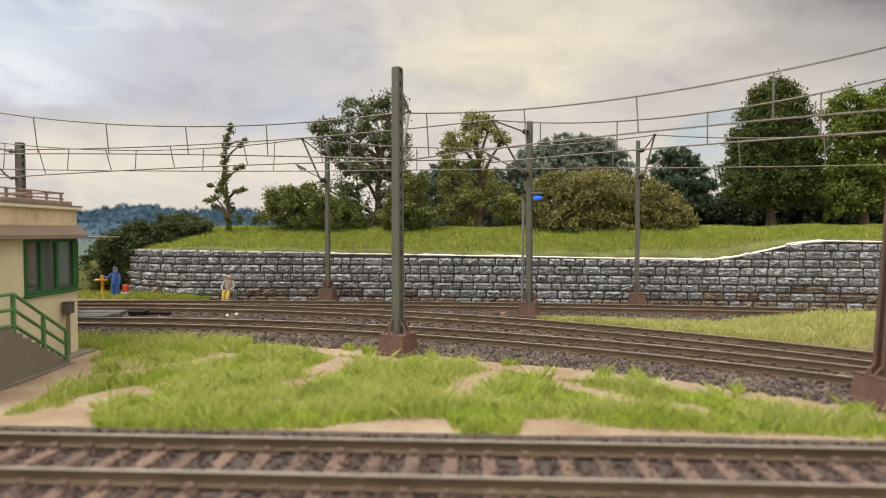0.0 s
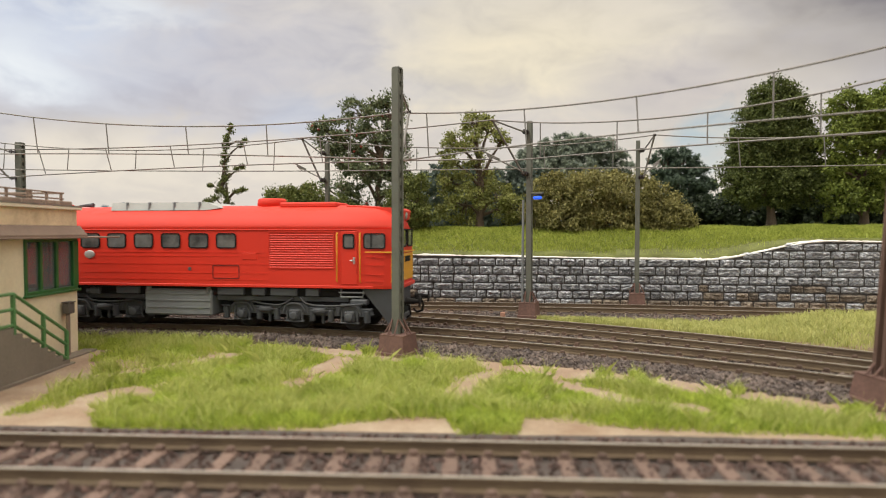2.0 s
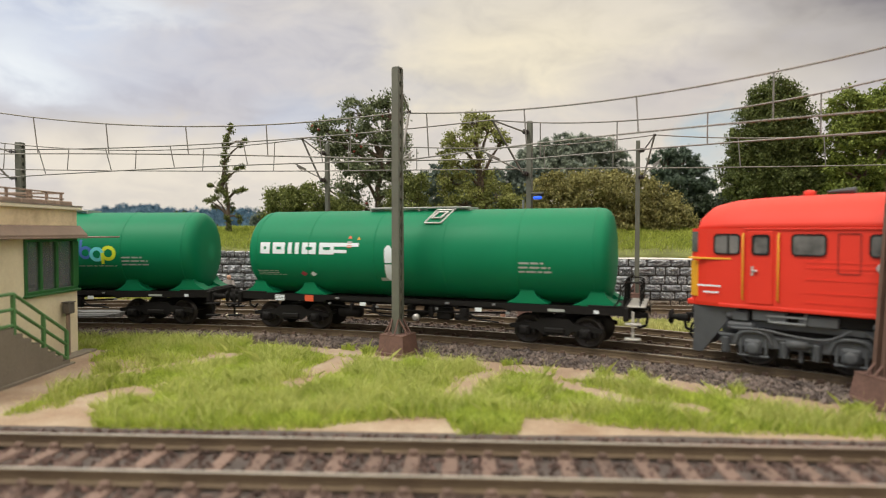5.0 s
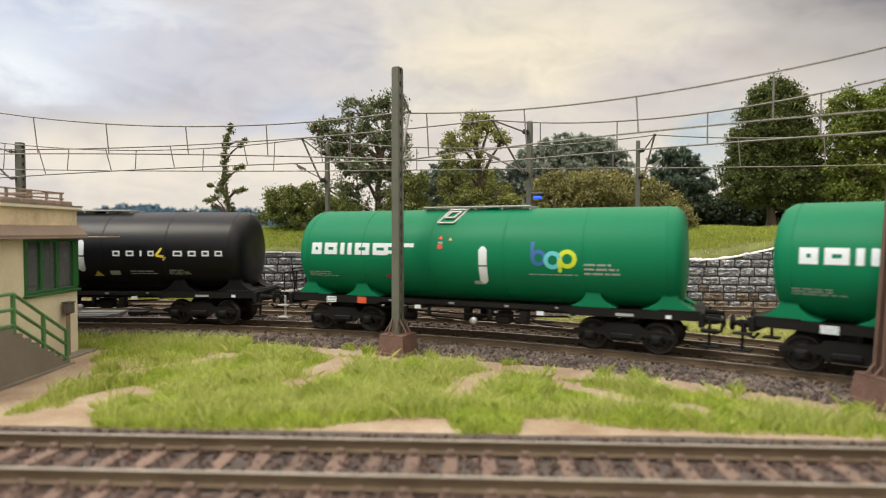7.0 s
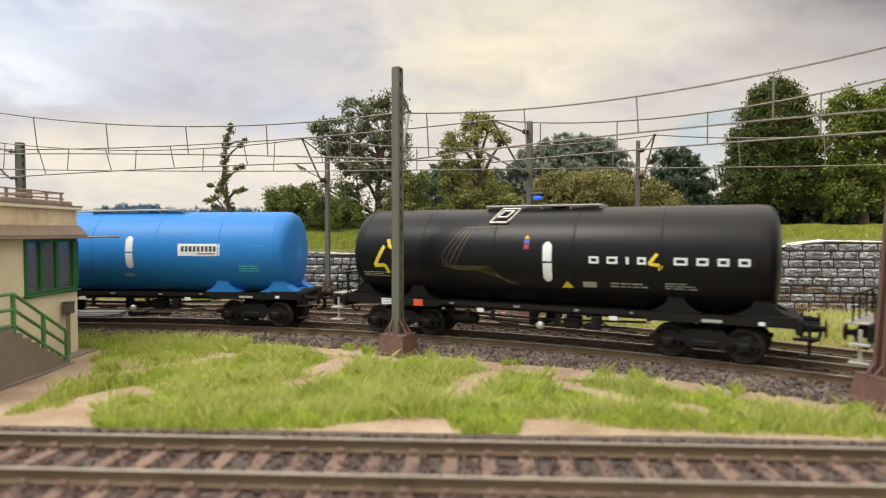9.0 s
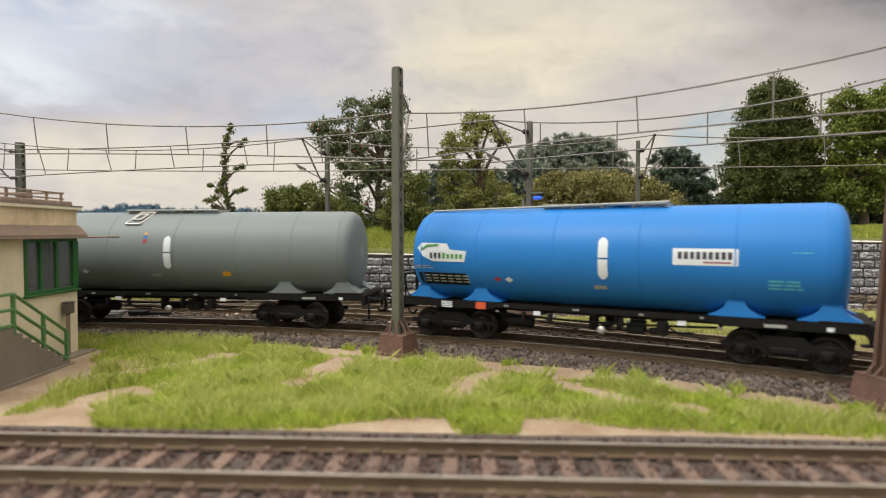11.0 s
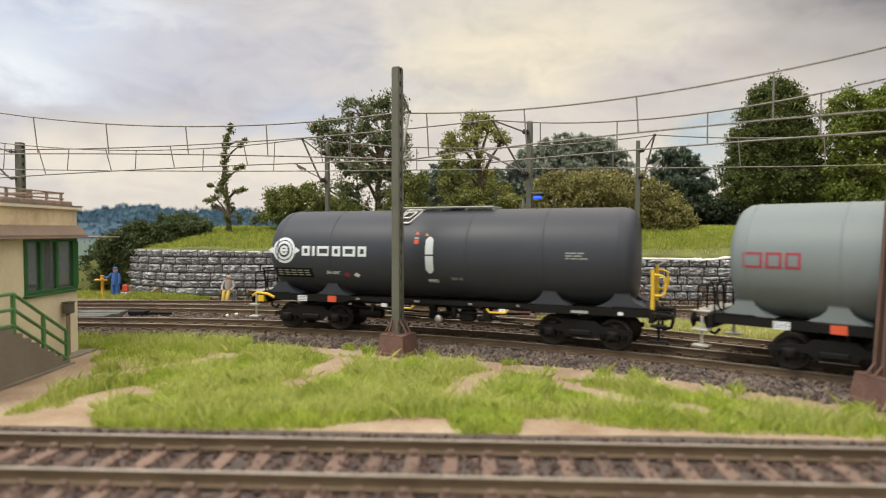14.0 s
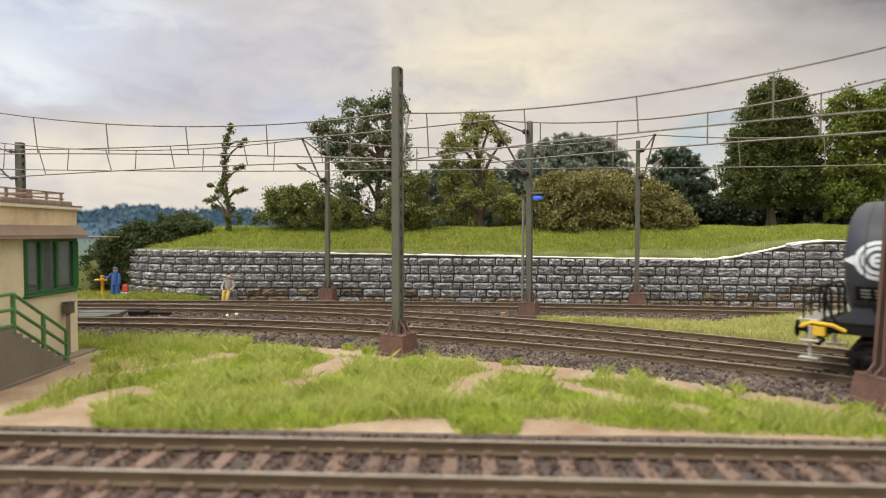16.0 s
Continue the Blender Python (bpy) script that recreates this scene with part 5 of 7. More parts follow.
    part("bolster", Mesh().box(-2.4, 2.4, -1.0, 1.0, 0.7, 1.2, 0.05), BLACK, b)
    return b


def loco_window(loco, x0, x1, z0, z1, r=0.1, y=-1.475, glass=None):
    fr = part("window", ring(rounded(x0, x1, z0, z1, r), rounded(x0 + 0.035, x1 - 0.035, z0 + 0.035, z1 - 0.035, r * 0.8), "y", y - 0.03, y + 0.02), BLACK, loco, "black rubber-framed window")
    part("pane", Mesh().prism(rounded(x0 + 0.04, x1 - 0.04, z0 + 0.04, z1 - 0.04, r * 0.7), "y", y - 0.012, y + 0.0), glass or LOCOPANE, fr)
    return fr


# grey mottling paints the panes' reflections and dim interior into the colour
LOCOPANE = mat("painted_reflection_pane", (0.20, 0.198, 0.195), 0.10, vary=0.15, scale=1.1, second=(0.055, 0.056, 0.056), band=(0.34, 0.66), bump=0.0)


def make_loco():
    w = thing("diesel_locomotive", "red six-axle diesel locomotive with yellow ends and grey bogies", "locomotive")
    stations = [(-8.05, 0.70, 1.0), (-8.02, 0.78, 1.0), (-7.85, 0.89, 1.0), (-7.55, 0.955, 1.0), (-7.1, 0.99, 1.0), (-6.6, 1.0, 1.0), (6.6, 1.0, 1.0), (7.1, 0.99, 1.0), (7.55, 0.955, 1.0), (7.85, 0.89, 1.0), (8.02, 0.78, 1.0), (8.05, 0.70, 1.0)]
    body = part("body", loft(stations, SECTION, 1.52), RED, w)
    rst = [(-7.95, 0.66, 0.18), (-7.85, 0.80, 0.50), (-7.6, 0.90, 0.75), (-7.1, 0.965, 0.88), (-6.5, 0.995, 0.93), (-5.6, 1.0, 0.965), (-2, 1.0, 1.0), (2, 1.0, 1.0), (5.6, 1.0, 1.0), (6.5, 0.995, 0.985), (7.1, 0.965, 0.93), (7.5, 0.90, 0.82), (7.75, 0.84, 0.64), (7.92, 0.74, 0.40), (8.0, 0.62, 0.18)]
    part("roof", loft(rst, ROOFSEC, 3.56), REDLIT, w, "rounded red roof")
    part("roof_gutter", Mesh().box(-6.6, 6.6, -1.50, -1.46, 3.54, 3.585, 0.01), RED, w)
    part("roof_gutter", Mesh().box(-6.6, 6.6, 1.46, 1.50, 3.54, 3.585, 0.01), RED, w)
    for s in (-1, 1):
        v = Mesh().prism([(s * 7.2, 4.15), (s * 7.75, 4.0), (s * 7.8, 3.85), (s * 7.4, 3.8)] if s < 0 else [(s * 6.0, 4.42), (s * 7.98, 4.33), (s * 8.06, 4.25), (s * 8.0, 3.95), (s * 7.75, 3.82), (s * 6.4, 3.85)], "y", -0.72, 0.72)
        part("headlight_housing", v, REDLIT, w)
        part("headlight", Mesh().lathe([(s * 7.95, 0.17), (s * 8.05, 0.15), (s * 8.06, 0.05)] if s > 0 else [(-7.74, 0.13), (-7.82, 0.12), (-7.83, 0.05)], 16, "x", (0, 0, 4.1 if s > 0 else 3.92)), GREYPRINT, w, "round headlight")
        part("end_panel", Mesh().box(min(s * 8.0, s * 8.075), max(s * 8.0, s * 8.075), -1.0, 1.0, 1.75, 2.72, 0.02), YELLOW, w, "yellow warning panel")
        for y in (-0.5, 0.5):
            fr = part("windscreen", ring(rounded(y - 0.42, y + 0.42, 2.95, 3.6, 0.1), rounded(y - 0.36, y + 0.36, 3.0, 3.55, 0.08), "x", s * 8.03, s * 8.09), BLACK, w)
            part("pane", Mesh().prism(rounded(y - 0.37, y + 0.37, 3.0, 3.55, 0.08), "x", s * 8.05, s * 8.065), LOCOPANE, fr)
        # corner cheeks: side of the yellow panel and corner window
        for sy in (-1, 1):
            def bend(pts, z0, z1):
                m = Mesh()
                for x, y in pts:
                    m.v += [(s * x, sy * y, z0), (s * x, sy * y, z1), (s * (x - 0.06), sy * (y - 0.08), z1), (s * (x - 0.06), sy * (y - 0.08), z0)]
                n = len(pts)
                m.f = [(4 * i + j, 4 * i + (j + 1) % 4, 4 * i + 4 + (j + 1) % 4, 4 * i + 4 + j) for i in range(n - 1) for j in range(4)] + [(3, 2, 1, 0), (4 * n - 4, 4 * n - 3, 4 * n - 2, 4 * n - 1)]
                m.smooth = [False] * len(m.f)
                return m
            part("corner_panel", bend(((7.80, 1.345), (7.88, 1.31), (8.04, 1.16), (8.085, 0.98)), 1.75, 2.72), YELLOW, w, "yellow corner panel")
            part("corner_window", bend(((7.82, 1.34), (7.88, 1.305), (8.02, 1.17)), 2.95, 3.5), LOCOPANE, w)
        part("cab_stripe", Mesh().box(min(s * 6.9, s * 7.95), max(s * 6.9, s * 7.95), -1.47, -1.38, 2.76, 2.81, 0.01), YELLOW, w, "yellow stripe")
        part("front_stripe", Mesh().box(min(s * 7.9, s * 8.1), max(s * 7.9, s * 8.1), -1.25, 1.25, 2.76, 2.81, 0.01), YELLOW, w, "yellow stripe")
        part("skirt_lip", Mesh().box(min(s * 7.5, s * 8.12), max(s * 7.5, s * 8.12), -1.22, 1.22, 1.5, 1.66, 0.03), RED, w)
        # snow plough and its side cheeks
        pl = Mesh()
        for sy in (-1, 1):
            pl.add([(s * 6.75, sy * 1.36, 1.5), (s * 7.9, sy * 1.25, 1.5), (s * 7.95, sy * 1.2, 0.55), (s * 7.98, sy * 1.15, 0.22), (s * 7.72, sy * 1.18, 0.22),
                    (s * 6.75, sy * 1.26, 1.5), (s * 7.9, sy * 1.15, 1.5), (s * 7.95, sy * 1.1, 0.55), (s * 7.98, sy * 1.05, 0.22), (s * 7.72, sy * 1.08, 0.22)],
                   [(0, 1, 2, 3, 4), (5, 6, 7, 8, 9), (0, 1, 6, 5), (1, 2, 7, 6), (2, 3, 8, 7), (3, 4, 9, 8), (4, 0, 5, 9)])
        pl.box(min(s * 7.85, s * 7.95), max(s * 7.85, s * 7.95), -1.2, 1.2, 0.95, 1.5, 0.02)
        pl.box(min(s * 7.9, s * 7.98), max(s * 7.9, s * 7.98), -1.15, 1.15, 0.25, 0.5, 0.02)
        part("snow_plough", pl, CHASSIS, w, "grey plough with triangular cheeks")
        buffer_set(w, s * 8.72, s, 1.06)
        part("air_hose", Mesh().tube([(s * 8.0, -0.5, 1.0), (s * 8.25, -0.5, 0.85), (s * 8.3, -0.5, 0.55), (s * 8.15, -0.5, 0.42)], 0.04, 6), BLACK, w)
        # cab side window and door
        a, b = (6.84, 7.62) if s > 0 else (6.68, 7.34)
        far = 0.42 if s > 0 else 0.27
        loco_window(w, min(s * a, s * b), max(s * a, s * b), 2.9, 3.44, 0.1, -1.462)
        part("window_bar", Mesh().box(s * (6.7 + far) - 0.02, s * (6.7 + far) + 0.02, -1.51 + 0.05 * far, -1.42, 2.93, 3.42), BLACK, w)
        d0, d1 = 5.62 + far, 6.22 + far
        door = part("cab_door", Mesh().box(min(s * d0, s * d1), max(s * d0, s * d1), -1.50, -1.45, 1.66, 3.52, 0.02), RED, w)
        fr = part("door_window", ring(rounded(min(s * (5.7 + far), s * (6.12 + far)), max(s * (5.7 + far), s * (6.12 + far)), 2.9, 3.42, 0.08), rounded(min(s * (5.75 + far), s * (6.07 + far)), max(s * (5.75 + far), s * (6.07 + far)), 2.95, 3.37, 0.06), "y", -1.53, -1.49), BLACK, door)
        part("door_handle", Mesh().tube([(s * (6.1 + far), -1.51, 2.5), (s * (6.1 + far), -1.55, 2.5), (s * (5.98 + far), -1.55, 2.5)], 0.03, 6).box(s * (6.1 + far) - 0.03, s * (6.1 + far) + 0.03, -1.52, -1.5, 2.38, 2.62), SILVER, door, "chrome handle")
        part("door_pane", Mesh().box(min(s * (5.72 + far), s * (6.1 + far)), max(s * (5.72 + far), s * (6.1 + far)), -1.506, -1.49, 2.92, 3.40), LOCOPANE, door)
        for x in (5.50 + far, 6.32 + far):
            part("grab_rail", Mesh().tube([(s * x, -1.48, 1.75), (s * x, -1.55, 1.8), (s * x, -1.55, 3.4), (s * x, -1.48, 3.45)], 0.022, 8), YELLOW, w, "yellow vertical grab rail")
        part("step", Mesh().tube([(s * 5.6 + 0.4, -1.3, 1.5), (s * 5.6 + 0.4, -1.38, 1.22), (s * 6.4 + 0.4, -1.38, 1.22), (s * 6.4 + 0.4, -1.3, 1.5)], 0.035, 6).box(min(s * 5.55, s * 6.45) + 0.4, max(s * 5.55, s * 6.45) + 0.4, -1.42, -1.2, 1.36, 1.40), LIGHTGREY, w, "grey cab step")
    # engine room windows, hatches, louvres
    for x0, x1 in ((-5.5, -4.75), (-3.92, -3.15), (-2.85, -2.1), (-1.77, -1.02), (-0.7, 0.05), (0.37, 1.13), (1.43, 2.19)):
        loco_window(w, x0, x1, 2.9, 3.44, 0.11)
    part("hatch", ring(rounded(1.28, 2.3, 1.82, 2.3, 0.05), rounded(1.305, 2.275, 1.845, 2.275, 0.04), "y", -1.488, -1.46), REDSEAM, w)
    part("side_panel", ring(rounded(-4.53, -4.07, 2.5, 3.46, 0.05), rounded(-4.515, -4.085, 2.515, 3.445, 0.04), "y", -1.488, -1.46), REDSEAM, w)
    for x0, x1, z0, z1 in ((2.4, 2.97, 2.5, 2.75),):
        part("side_panel", Mesh().box(x0, x1, -1.49, -1.46, z0, z1, 0.015), RED, w)
    g = part("louvre_frame", ring(rounded(3.4, 5.8, 2.2, 3.5, 0.02, 1), rounded(3.43, 5.77, 2.23, 3.47, 0.02, 1), "y", -1.50, -1.46), RED, w)
    for k in range(15):
        z = 2.27 + k * 0.081
        part("slat", Mesh().add([(3.43, -1.472, z), (5.77, -1.472, z), (5.77, -1.498, z - 0.03), (3.43, -1.498, z - 0.03), (3.43, -1.472, z - 0.045), (5.77, -1.472, z - 0.045)],
                                [(0, 1, 2, 3), (3, 2, 5, 4), (0, 3, 4), (1, 5, 2)]), RED, g)
    for z in (1.78, 2.02, 2.34, 2.62, 2.76):
        part("body_rib", Mesh().box(-5.2, 3.35, -1.482, -1.465, z - 0.014, z + 0.014), RED, w)
        part("body_rib", Mesh().box(6.85, 7.6, -1.478, -1.455, z - 0.012, z + 0.012), RED, w)
    part("lower_lip", Mesh().box(-7.2, 7.2, -1.49, -1.44, 1.52, 1.62, 0.015), RED, w)
    em = Mesh().lathe([(-1.47, 0.20), (-1.50, 0.20), (-1.51, 0.17)], 24, "y", (0, 0, 0))
    part("oval_plate", em, SILVER, w, "oval silver plate").matrix_basis = at(-3.57, 0, 2.66) @ Matrix.Diagonal((1.05, 1, 0.75, 1))
    for k, (x0, x1) in enumerate(((-8.1, -7.35), (-7.95, -7.4))):
        patch(w, "number_bar", x0 + 0.35, x1 + 0.2, 1.87 + 0.17 * (1 - k), 1.915 + 0.17 * (1 - k), WHITE, y=-1.462)
    for x in (0.4,):
        part("socket", Mesh().box(x - 0.06, x + 0.06, -1.49, -1.46, 2.1, 2.22, 0.01), CHASSIS, w)
    part("number_plate_bar", Mesh().box(8.075, 8.09, -0.45, 0.45, 2.42, 2.62), BLACK, w)
    # fuel tank
    ft = Mesh().box(-1.5, 1.15, -1.32, 1.32, 0.45, 1.42, 0.06)
    tank = part("fuel_tank", ft, LIGHTGREY, w, "light grey ribbed fuel tank")
    for z in (0.75, 1.0, 1.25):
        part("tank_rib", Mesh().box(-1.4, 1.05, -1.345, -1.31, z - 0.02, z + 0.02), LIGHTGREY, tank)
    for x in (-1.35, 1.0):
        part("filler_cap", Mesh().lathe([(1.3, 0.1), (1.5, 0.09), (1.52, 0.05)], 12, "z", (x, -1.25, 0)), LIGHTGREY, tank)
    part("underframe", Mesh().box(-7.4, 7.4, -1.25, 1.25, 1.2, 1.53, 0.03), BLACK, w)
    for x0, x1 in ((-7.0, -1.8), (1.7, 7.0)):
        part("traction_gear", Mesh().box(x0, x1, -0.66, 0.66, 0.35, 1.22, 0.05), BLACK, w)
    part("cable_trunk", Mesh().box(-6.8, -1.6, -1.2, -1.02, 1.02, 1.2, 0.02).box(1.3, 6.8, -1.2, -1.02, 1.02, 1.2, 0.02), CHASSIS, w)
    for x0, x1 in ((-6.9, -6.5), (-5.2, -4.5), (-3.7, -3.3)):
        part("valve_block", Mesh().box(x0, x1, -1.36, -1.15, 1.18, 1.44, 0.03).lathe([(x0 - 0.15, 0.04), (x0 - 0.13, 0.09), (x0 + 0.02, 0.09)], 10, "x", (0, -1.3, 1.3)), CHASSIS, w)
    for x0, x1 in ((-6.4, -5.6), (-2.6, -1.7), (1.4, 2.4), (2.7, 3.2), (3.4, 4.4), (4.7, 5.2)):
        part("equipment_box", Mesh().box(x0, x1, -1.38, -1.1, 1.22, 1.5, 0.03), CHASSIS, w)
    # roof: grey deck, fan, hump, horns
    dk = Mesh().prism([(-1.0, 4.28), (-0.9, 4.57), (0.9, 4.57), (1.0, 4.28)], "x", -3.05, 0.75)
    deck = part("roof_deck", dk, ROOFDECK, w, "pale grey roof silencer deck")
    part("deck_slope", Mesh().add([(0.75, -1.0, 4.28), (0.75, -0.9, 4.57), (0.75, 0.9, 4.57), (0.75, 1.0, 4.28), (1.35, -0.9, 4.36), (1.35, 0.9, 4.36)],
                                  [(0, 1, 2, 3), (1, 4, 5, 2), (0, 4, 1), (2, 5, 3), (0, 3, 5, 4)]), ROOFDECK, deck)
    for x in (-2.4, -1.5, -0.5, 0.5):
        part("deck_rib", Mesh().box(x - 0.03, x + 0.03, -1.0, 1.0, 4.29, 4.585, 0.01), LIGHTGREY, deck)
    part("fan_ring", Mesh().lathe([(4.42, 0.55), (4.68, 0.52), (4.73, 0.46), (4.66, 0.4)], 24, "z", (2.9, 0, 0)), REDLIT, w)
    part("roof_hump", Mesh().box(3.5, 5.65, -0.75, 0.75, 4.36, 4.56, 0.05), REDLIT, w)
    for x in (-5.4,):
        part("vent_cap", Mesh().lathe([(4.38, 0.14), (4.52, 0.14), (4.56, 0.08)], 14, "z", (x, -0.2, 0)), REDLIT, w)
    part("horn", Mesh().tube([(-5.0, -0.2, 4.5), (-4.4, -0.2, 4.52)], [0.03, 0.09], 10), CHASSIS, w)
    bogies = [loco_bogie(w, -4.4), loco_bogie(w, 4.35)]
    return w, bogies


LOCO = make_loco()
TRAIN = [(LOCO, -9.1, 4.37), (green_wagon(-0.65, 0.9, False, 1), -26.05, 4.85), (green_wagon(0.62, -0.65), -41.3, 4.85), (black_wagon(), -56.86, 4.85),
         (blue_wagon(), -72.5, 4.85), (grey_wagon(), -88.6, 4.85), (dark_wagon(), -104.85, 4.85)]


# ---- the signal box ----
def make_house():
    t = thing("signal_box", "cream plastered signal box with a flat roof and green windows", "building")
    x0, x1, y0, y1, z0 = -19.0, -11.6, 12.5, 19.3, -0.4
    part("wall", Mesh().prism([(y0, z0), (y1, z0), (y1, 1.72), (16.86, 1.72), (16.86, 3.28), (y1, 3.28), (y1, 3.66), (y0, 3.66)], "x", x1 - 0.25, x1), PLASTER, t)
    part("wall", Mesh().prism([(x0, z0), (x1 - 0.25, z0), (x1 - 0.25, 1.72), (-15.2, 1.72), (-15.2, 3.28), (x1 - 0.25, 3.28), (x1 - 0.25, 3.66), (x0, 3.66)], "y", y1 - 0.25, y1), PLASTER, t)
    part("wall", Mesh().box(x0, x1 - 0.25, y0, y0 + 0.25, z0, 3.66), PLASTER, t)
    part("wall", Mesh().box(x0, x0 + 0.25, y0 + 0.25, y1 - 0.25, z0, 3.66), PLASTER, t)
    part("inner_wall", Mesh().box(-15.6, -15.5, y0 + 0.25, y1 - 0.25, 0.9, 3.5), INTERIOR, t)
    part("room_floor", Mesh().box(x0 + 0.25, x1 - 0.25, y0 + 0.25, y1 - 0.25, 0.8, 0.9), INTERIOR, t)
    part("desk", Mesh().box(-12.7, -12.0, 16.5, 18.6, 1.55, 1.68, 0.02), WOODGREY, t)
    # corner window
    def win(name, boxes, panes):
        w = new(name)
        w.parent = t
        tagged(w, "dark green framed window")
        for b in boxes:
            part("window_bar", Mesh().box(*b, 0.012), GREENPAINT, w)
        for p in panes:
            pane = part("pane", Mesh().box(*p), GLASS, w)
            pane.visible_shadow = False
    xa, xb = x1 - 0.12, x1 + 0.05
    bx = [(xa, xb, 16.86, y1 - 0.02, 1.70, 1.80), (xa, xb, 16.86, y1 - 0.02, 3.20, 3.29), (xa, xb, 16.86, 16.96, 1.80, 3.20), (xa, xb, y1 - 0.24, y1 + 0.03, 1.80, 3.20)]
    bx += [(xa, xb - 0.02, y - 0.055, y + 0.055, 1.80, 3.20) for y in (17.58, 18.3)]
    win("window", bx, [(x1 - 0.06, x1 - 0.04, a, b, 1.80, 3.20) for a, b in ((16.96, 17.525), (17.635, 18.245), (18.355, 19.06))])
    ya, yb = y1 - 0.12, y1 + 0.05
    bx = [(-15.2, xa, ya, yb, 1.70, 1.84), (-15.2, xa, ya, yb, 3.17, 3.29), (-15.2, -15.05, ya, yb, 1.84, 3.17)]
    bx += [(x - 0.07, x + 0.07, ya, yb - 0.02, 1.84, 3.17) for x in (-14.3, -13.4, -12.5)]
    win("window", bx, [(a, b, y1 - 0.06, y1 - 0.04, 1.84, 3.17) for a, b in ((-15.05, -14.37), (-14.23, -13.47), (-13.33, -12.57), (-12.43, -11.75))])
    part("window_sill", Mesh().box(x1 - 0.02, x1 + 0.10, 16.8, y1 + 0.08, 1.64, 1.705, 0.015), GREENPAINT, t)
    # canopy, parapet, roof
    can = Mesh().prism([(x1 - 0.3, 3.34), (x1 + 0.30, 3.34), (x1 + 0.30, 3.40), (x1 + 0.06, 3.68), (x1 - 0.3, 3.68)], "y", y0 - 0.2, y1 + 0.1)
    canopy = part("canopy", can, CANOPY, t, "brown sloping canopy")
    part("canopy_slab", Mesh().box(x0, x1 + 0.33, y0 - 0.2, 21.3, 3.285, 3.338, 0.012), CANOPY, canopy, "thin overhanging slab")
    part("parapet", Mesh().box(x0, x1 + 0.03, y0, y1, 3.66, 4.16, 0.01), CORNICE, t, "weathered ochre parapet")
    part("roof_edge", Mesh().box(x0 - 0.12, x1 + 0.14, y0 - 0.12, y1 + 0.12, 4.163, 4.27, 0.015), TRIM, t)
    roof = part("roof", Mesh().box(x0 - 0.13, x1 + 0.155, y0 - 0.13, y1 + 0.135, 4.272, 4.30), ROOFGREY, t)
    for a, b in ((16.05, 16.75), (16.85, 17.7), (17.8, 18.3), (18.45, 19.1)):
        part("roof_block", Mesh().box(x1 - 0.30, x1 + 0.02, a, b, 4.30, 4.43, 0.02), WOODGREY, roof, "weathered plank block")
    for y in (13.4, 14.3, 15.2, 16.1, 16.75, 17.6, 17.75, 18.45, 19.15):
        part("roof_rail_post", Mesh().box(x1 - 0.40, x1 - 0.33, y - 0.035, y + 0.035, 4.30, 4.70, 0.01), WOODGREY, roof)
    for z in (4.70, 4.52):
        part("roof_rail", Mesh().box(x1 - 0.405, x1 - 0.325, 12.9, 19.25, z - 0.02, z + 0.02, 0.008), WOODGREY, roof)
    part("roof_rail", Mesh().box(-16.5, x1 - 0.33, 19.17, 19.24, 4.67, 4.73, 0.01), WOODGREY, roof)
    # outside stair
    xs0, xs1 = x1, -10.72
    prof = [(17.45, -0.4)]
    n = 8
    for k in range(n):
        y = 17.45 - k * 0.325
        prof += [(y, -0.34 + (k + 1) * 0.178), (y - 0.325, -0.34 + (k + 1) * 0.178)]
    prof += [(12.0, -0.34 + n * 0.178), (12.0, -0.4)]
    stair = part("stair", Mesh().prism(prof, "x", xs0 + 0.01, xs1), STAIR, t, "grey-brown solid stair")
    part("plinth", Mesh().box(xs0, xs1 + 0.06, 11.9, 17.6, -0.4, -0.27, 0.01), STAIR, stair)
    rail = new("handrail")
    rail.parent = t
    tagged(rail, "green tubular steel handrail")
    xr = xs1 - 0.05
    for y, za, zb in ((15.24, 0.7, 1.95), (16.38, 0.25, 1.27), (17.38, -0.34, 0.66), (13.4, 1.0, 1.95)):
        part("post", Mesh().box(xr - 0.045, xr + 0.045, y - 0.045, y + 0.045, za, zb, 0.01), GREENRAIL, rail)
    for d in (0.0, 0.39, 0.79):
        part("bar", Mesh().tube([(xr, 12.2, 1.94 - d), (xr, 15.24, 1.94 - d), (xr, 17.38, 0.65 - d)], 0.045, 8), GREENRAIL, rail)
    # letter box on a post by the corner
    b = thing("meter_box", "grey-brown metal box on a thin post", "utility box", m=at(-11.42, 18.55, 0))
    part("box", Mesh().box(-0.12, 0.12, -0.14, 0.14, 1.0, 1.34, 0.03), mat("box_grey", (0.12, 0.105, 0.09), 0.6), b)
    part("hood", Mesh().box(-0.13, 0.14, -0.16, 0.16, 1.335, 1.365, 0.01), mat("box_grey", (0.12, 0.105, 0.09), 0.6), b)
    part("post", Mesh().tube([(-0.02, 0, -0.36), (-0.02, 0, 1.0)], 0.06, 8), CANOPY, b)
    tagged(part("kerb", Mesh().box(-11.6, -11.15, 17.6, 19.6, -0.4, -0.27, 0.02), STAIR), "dark concrete kerb by the building", "kerb")


make_house()


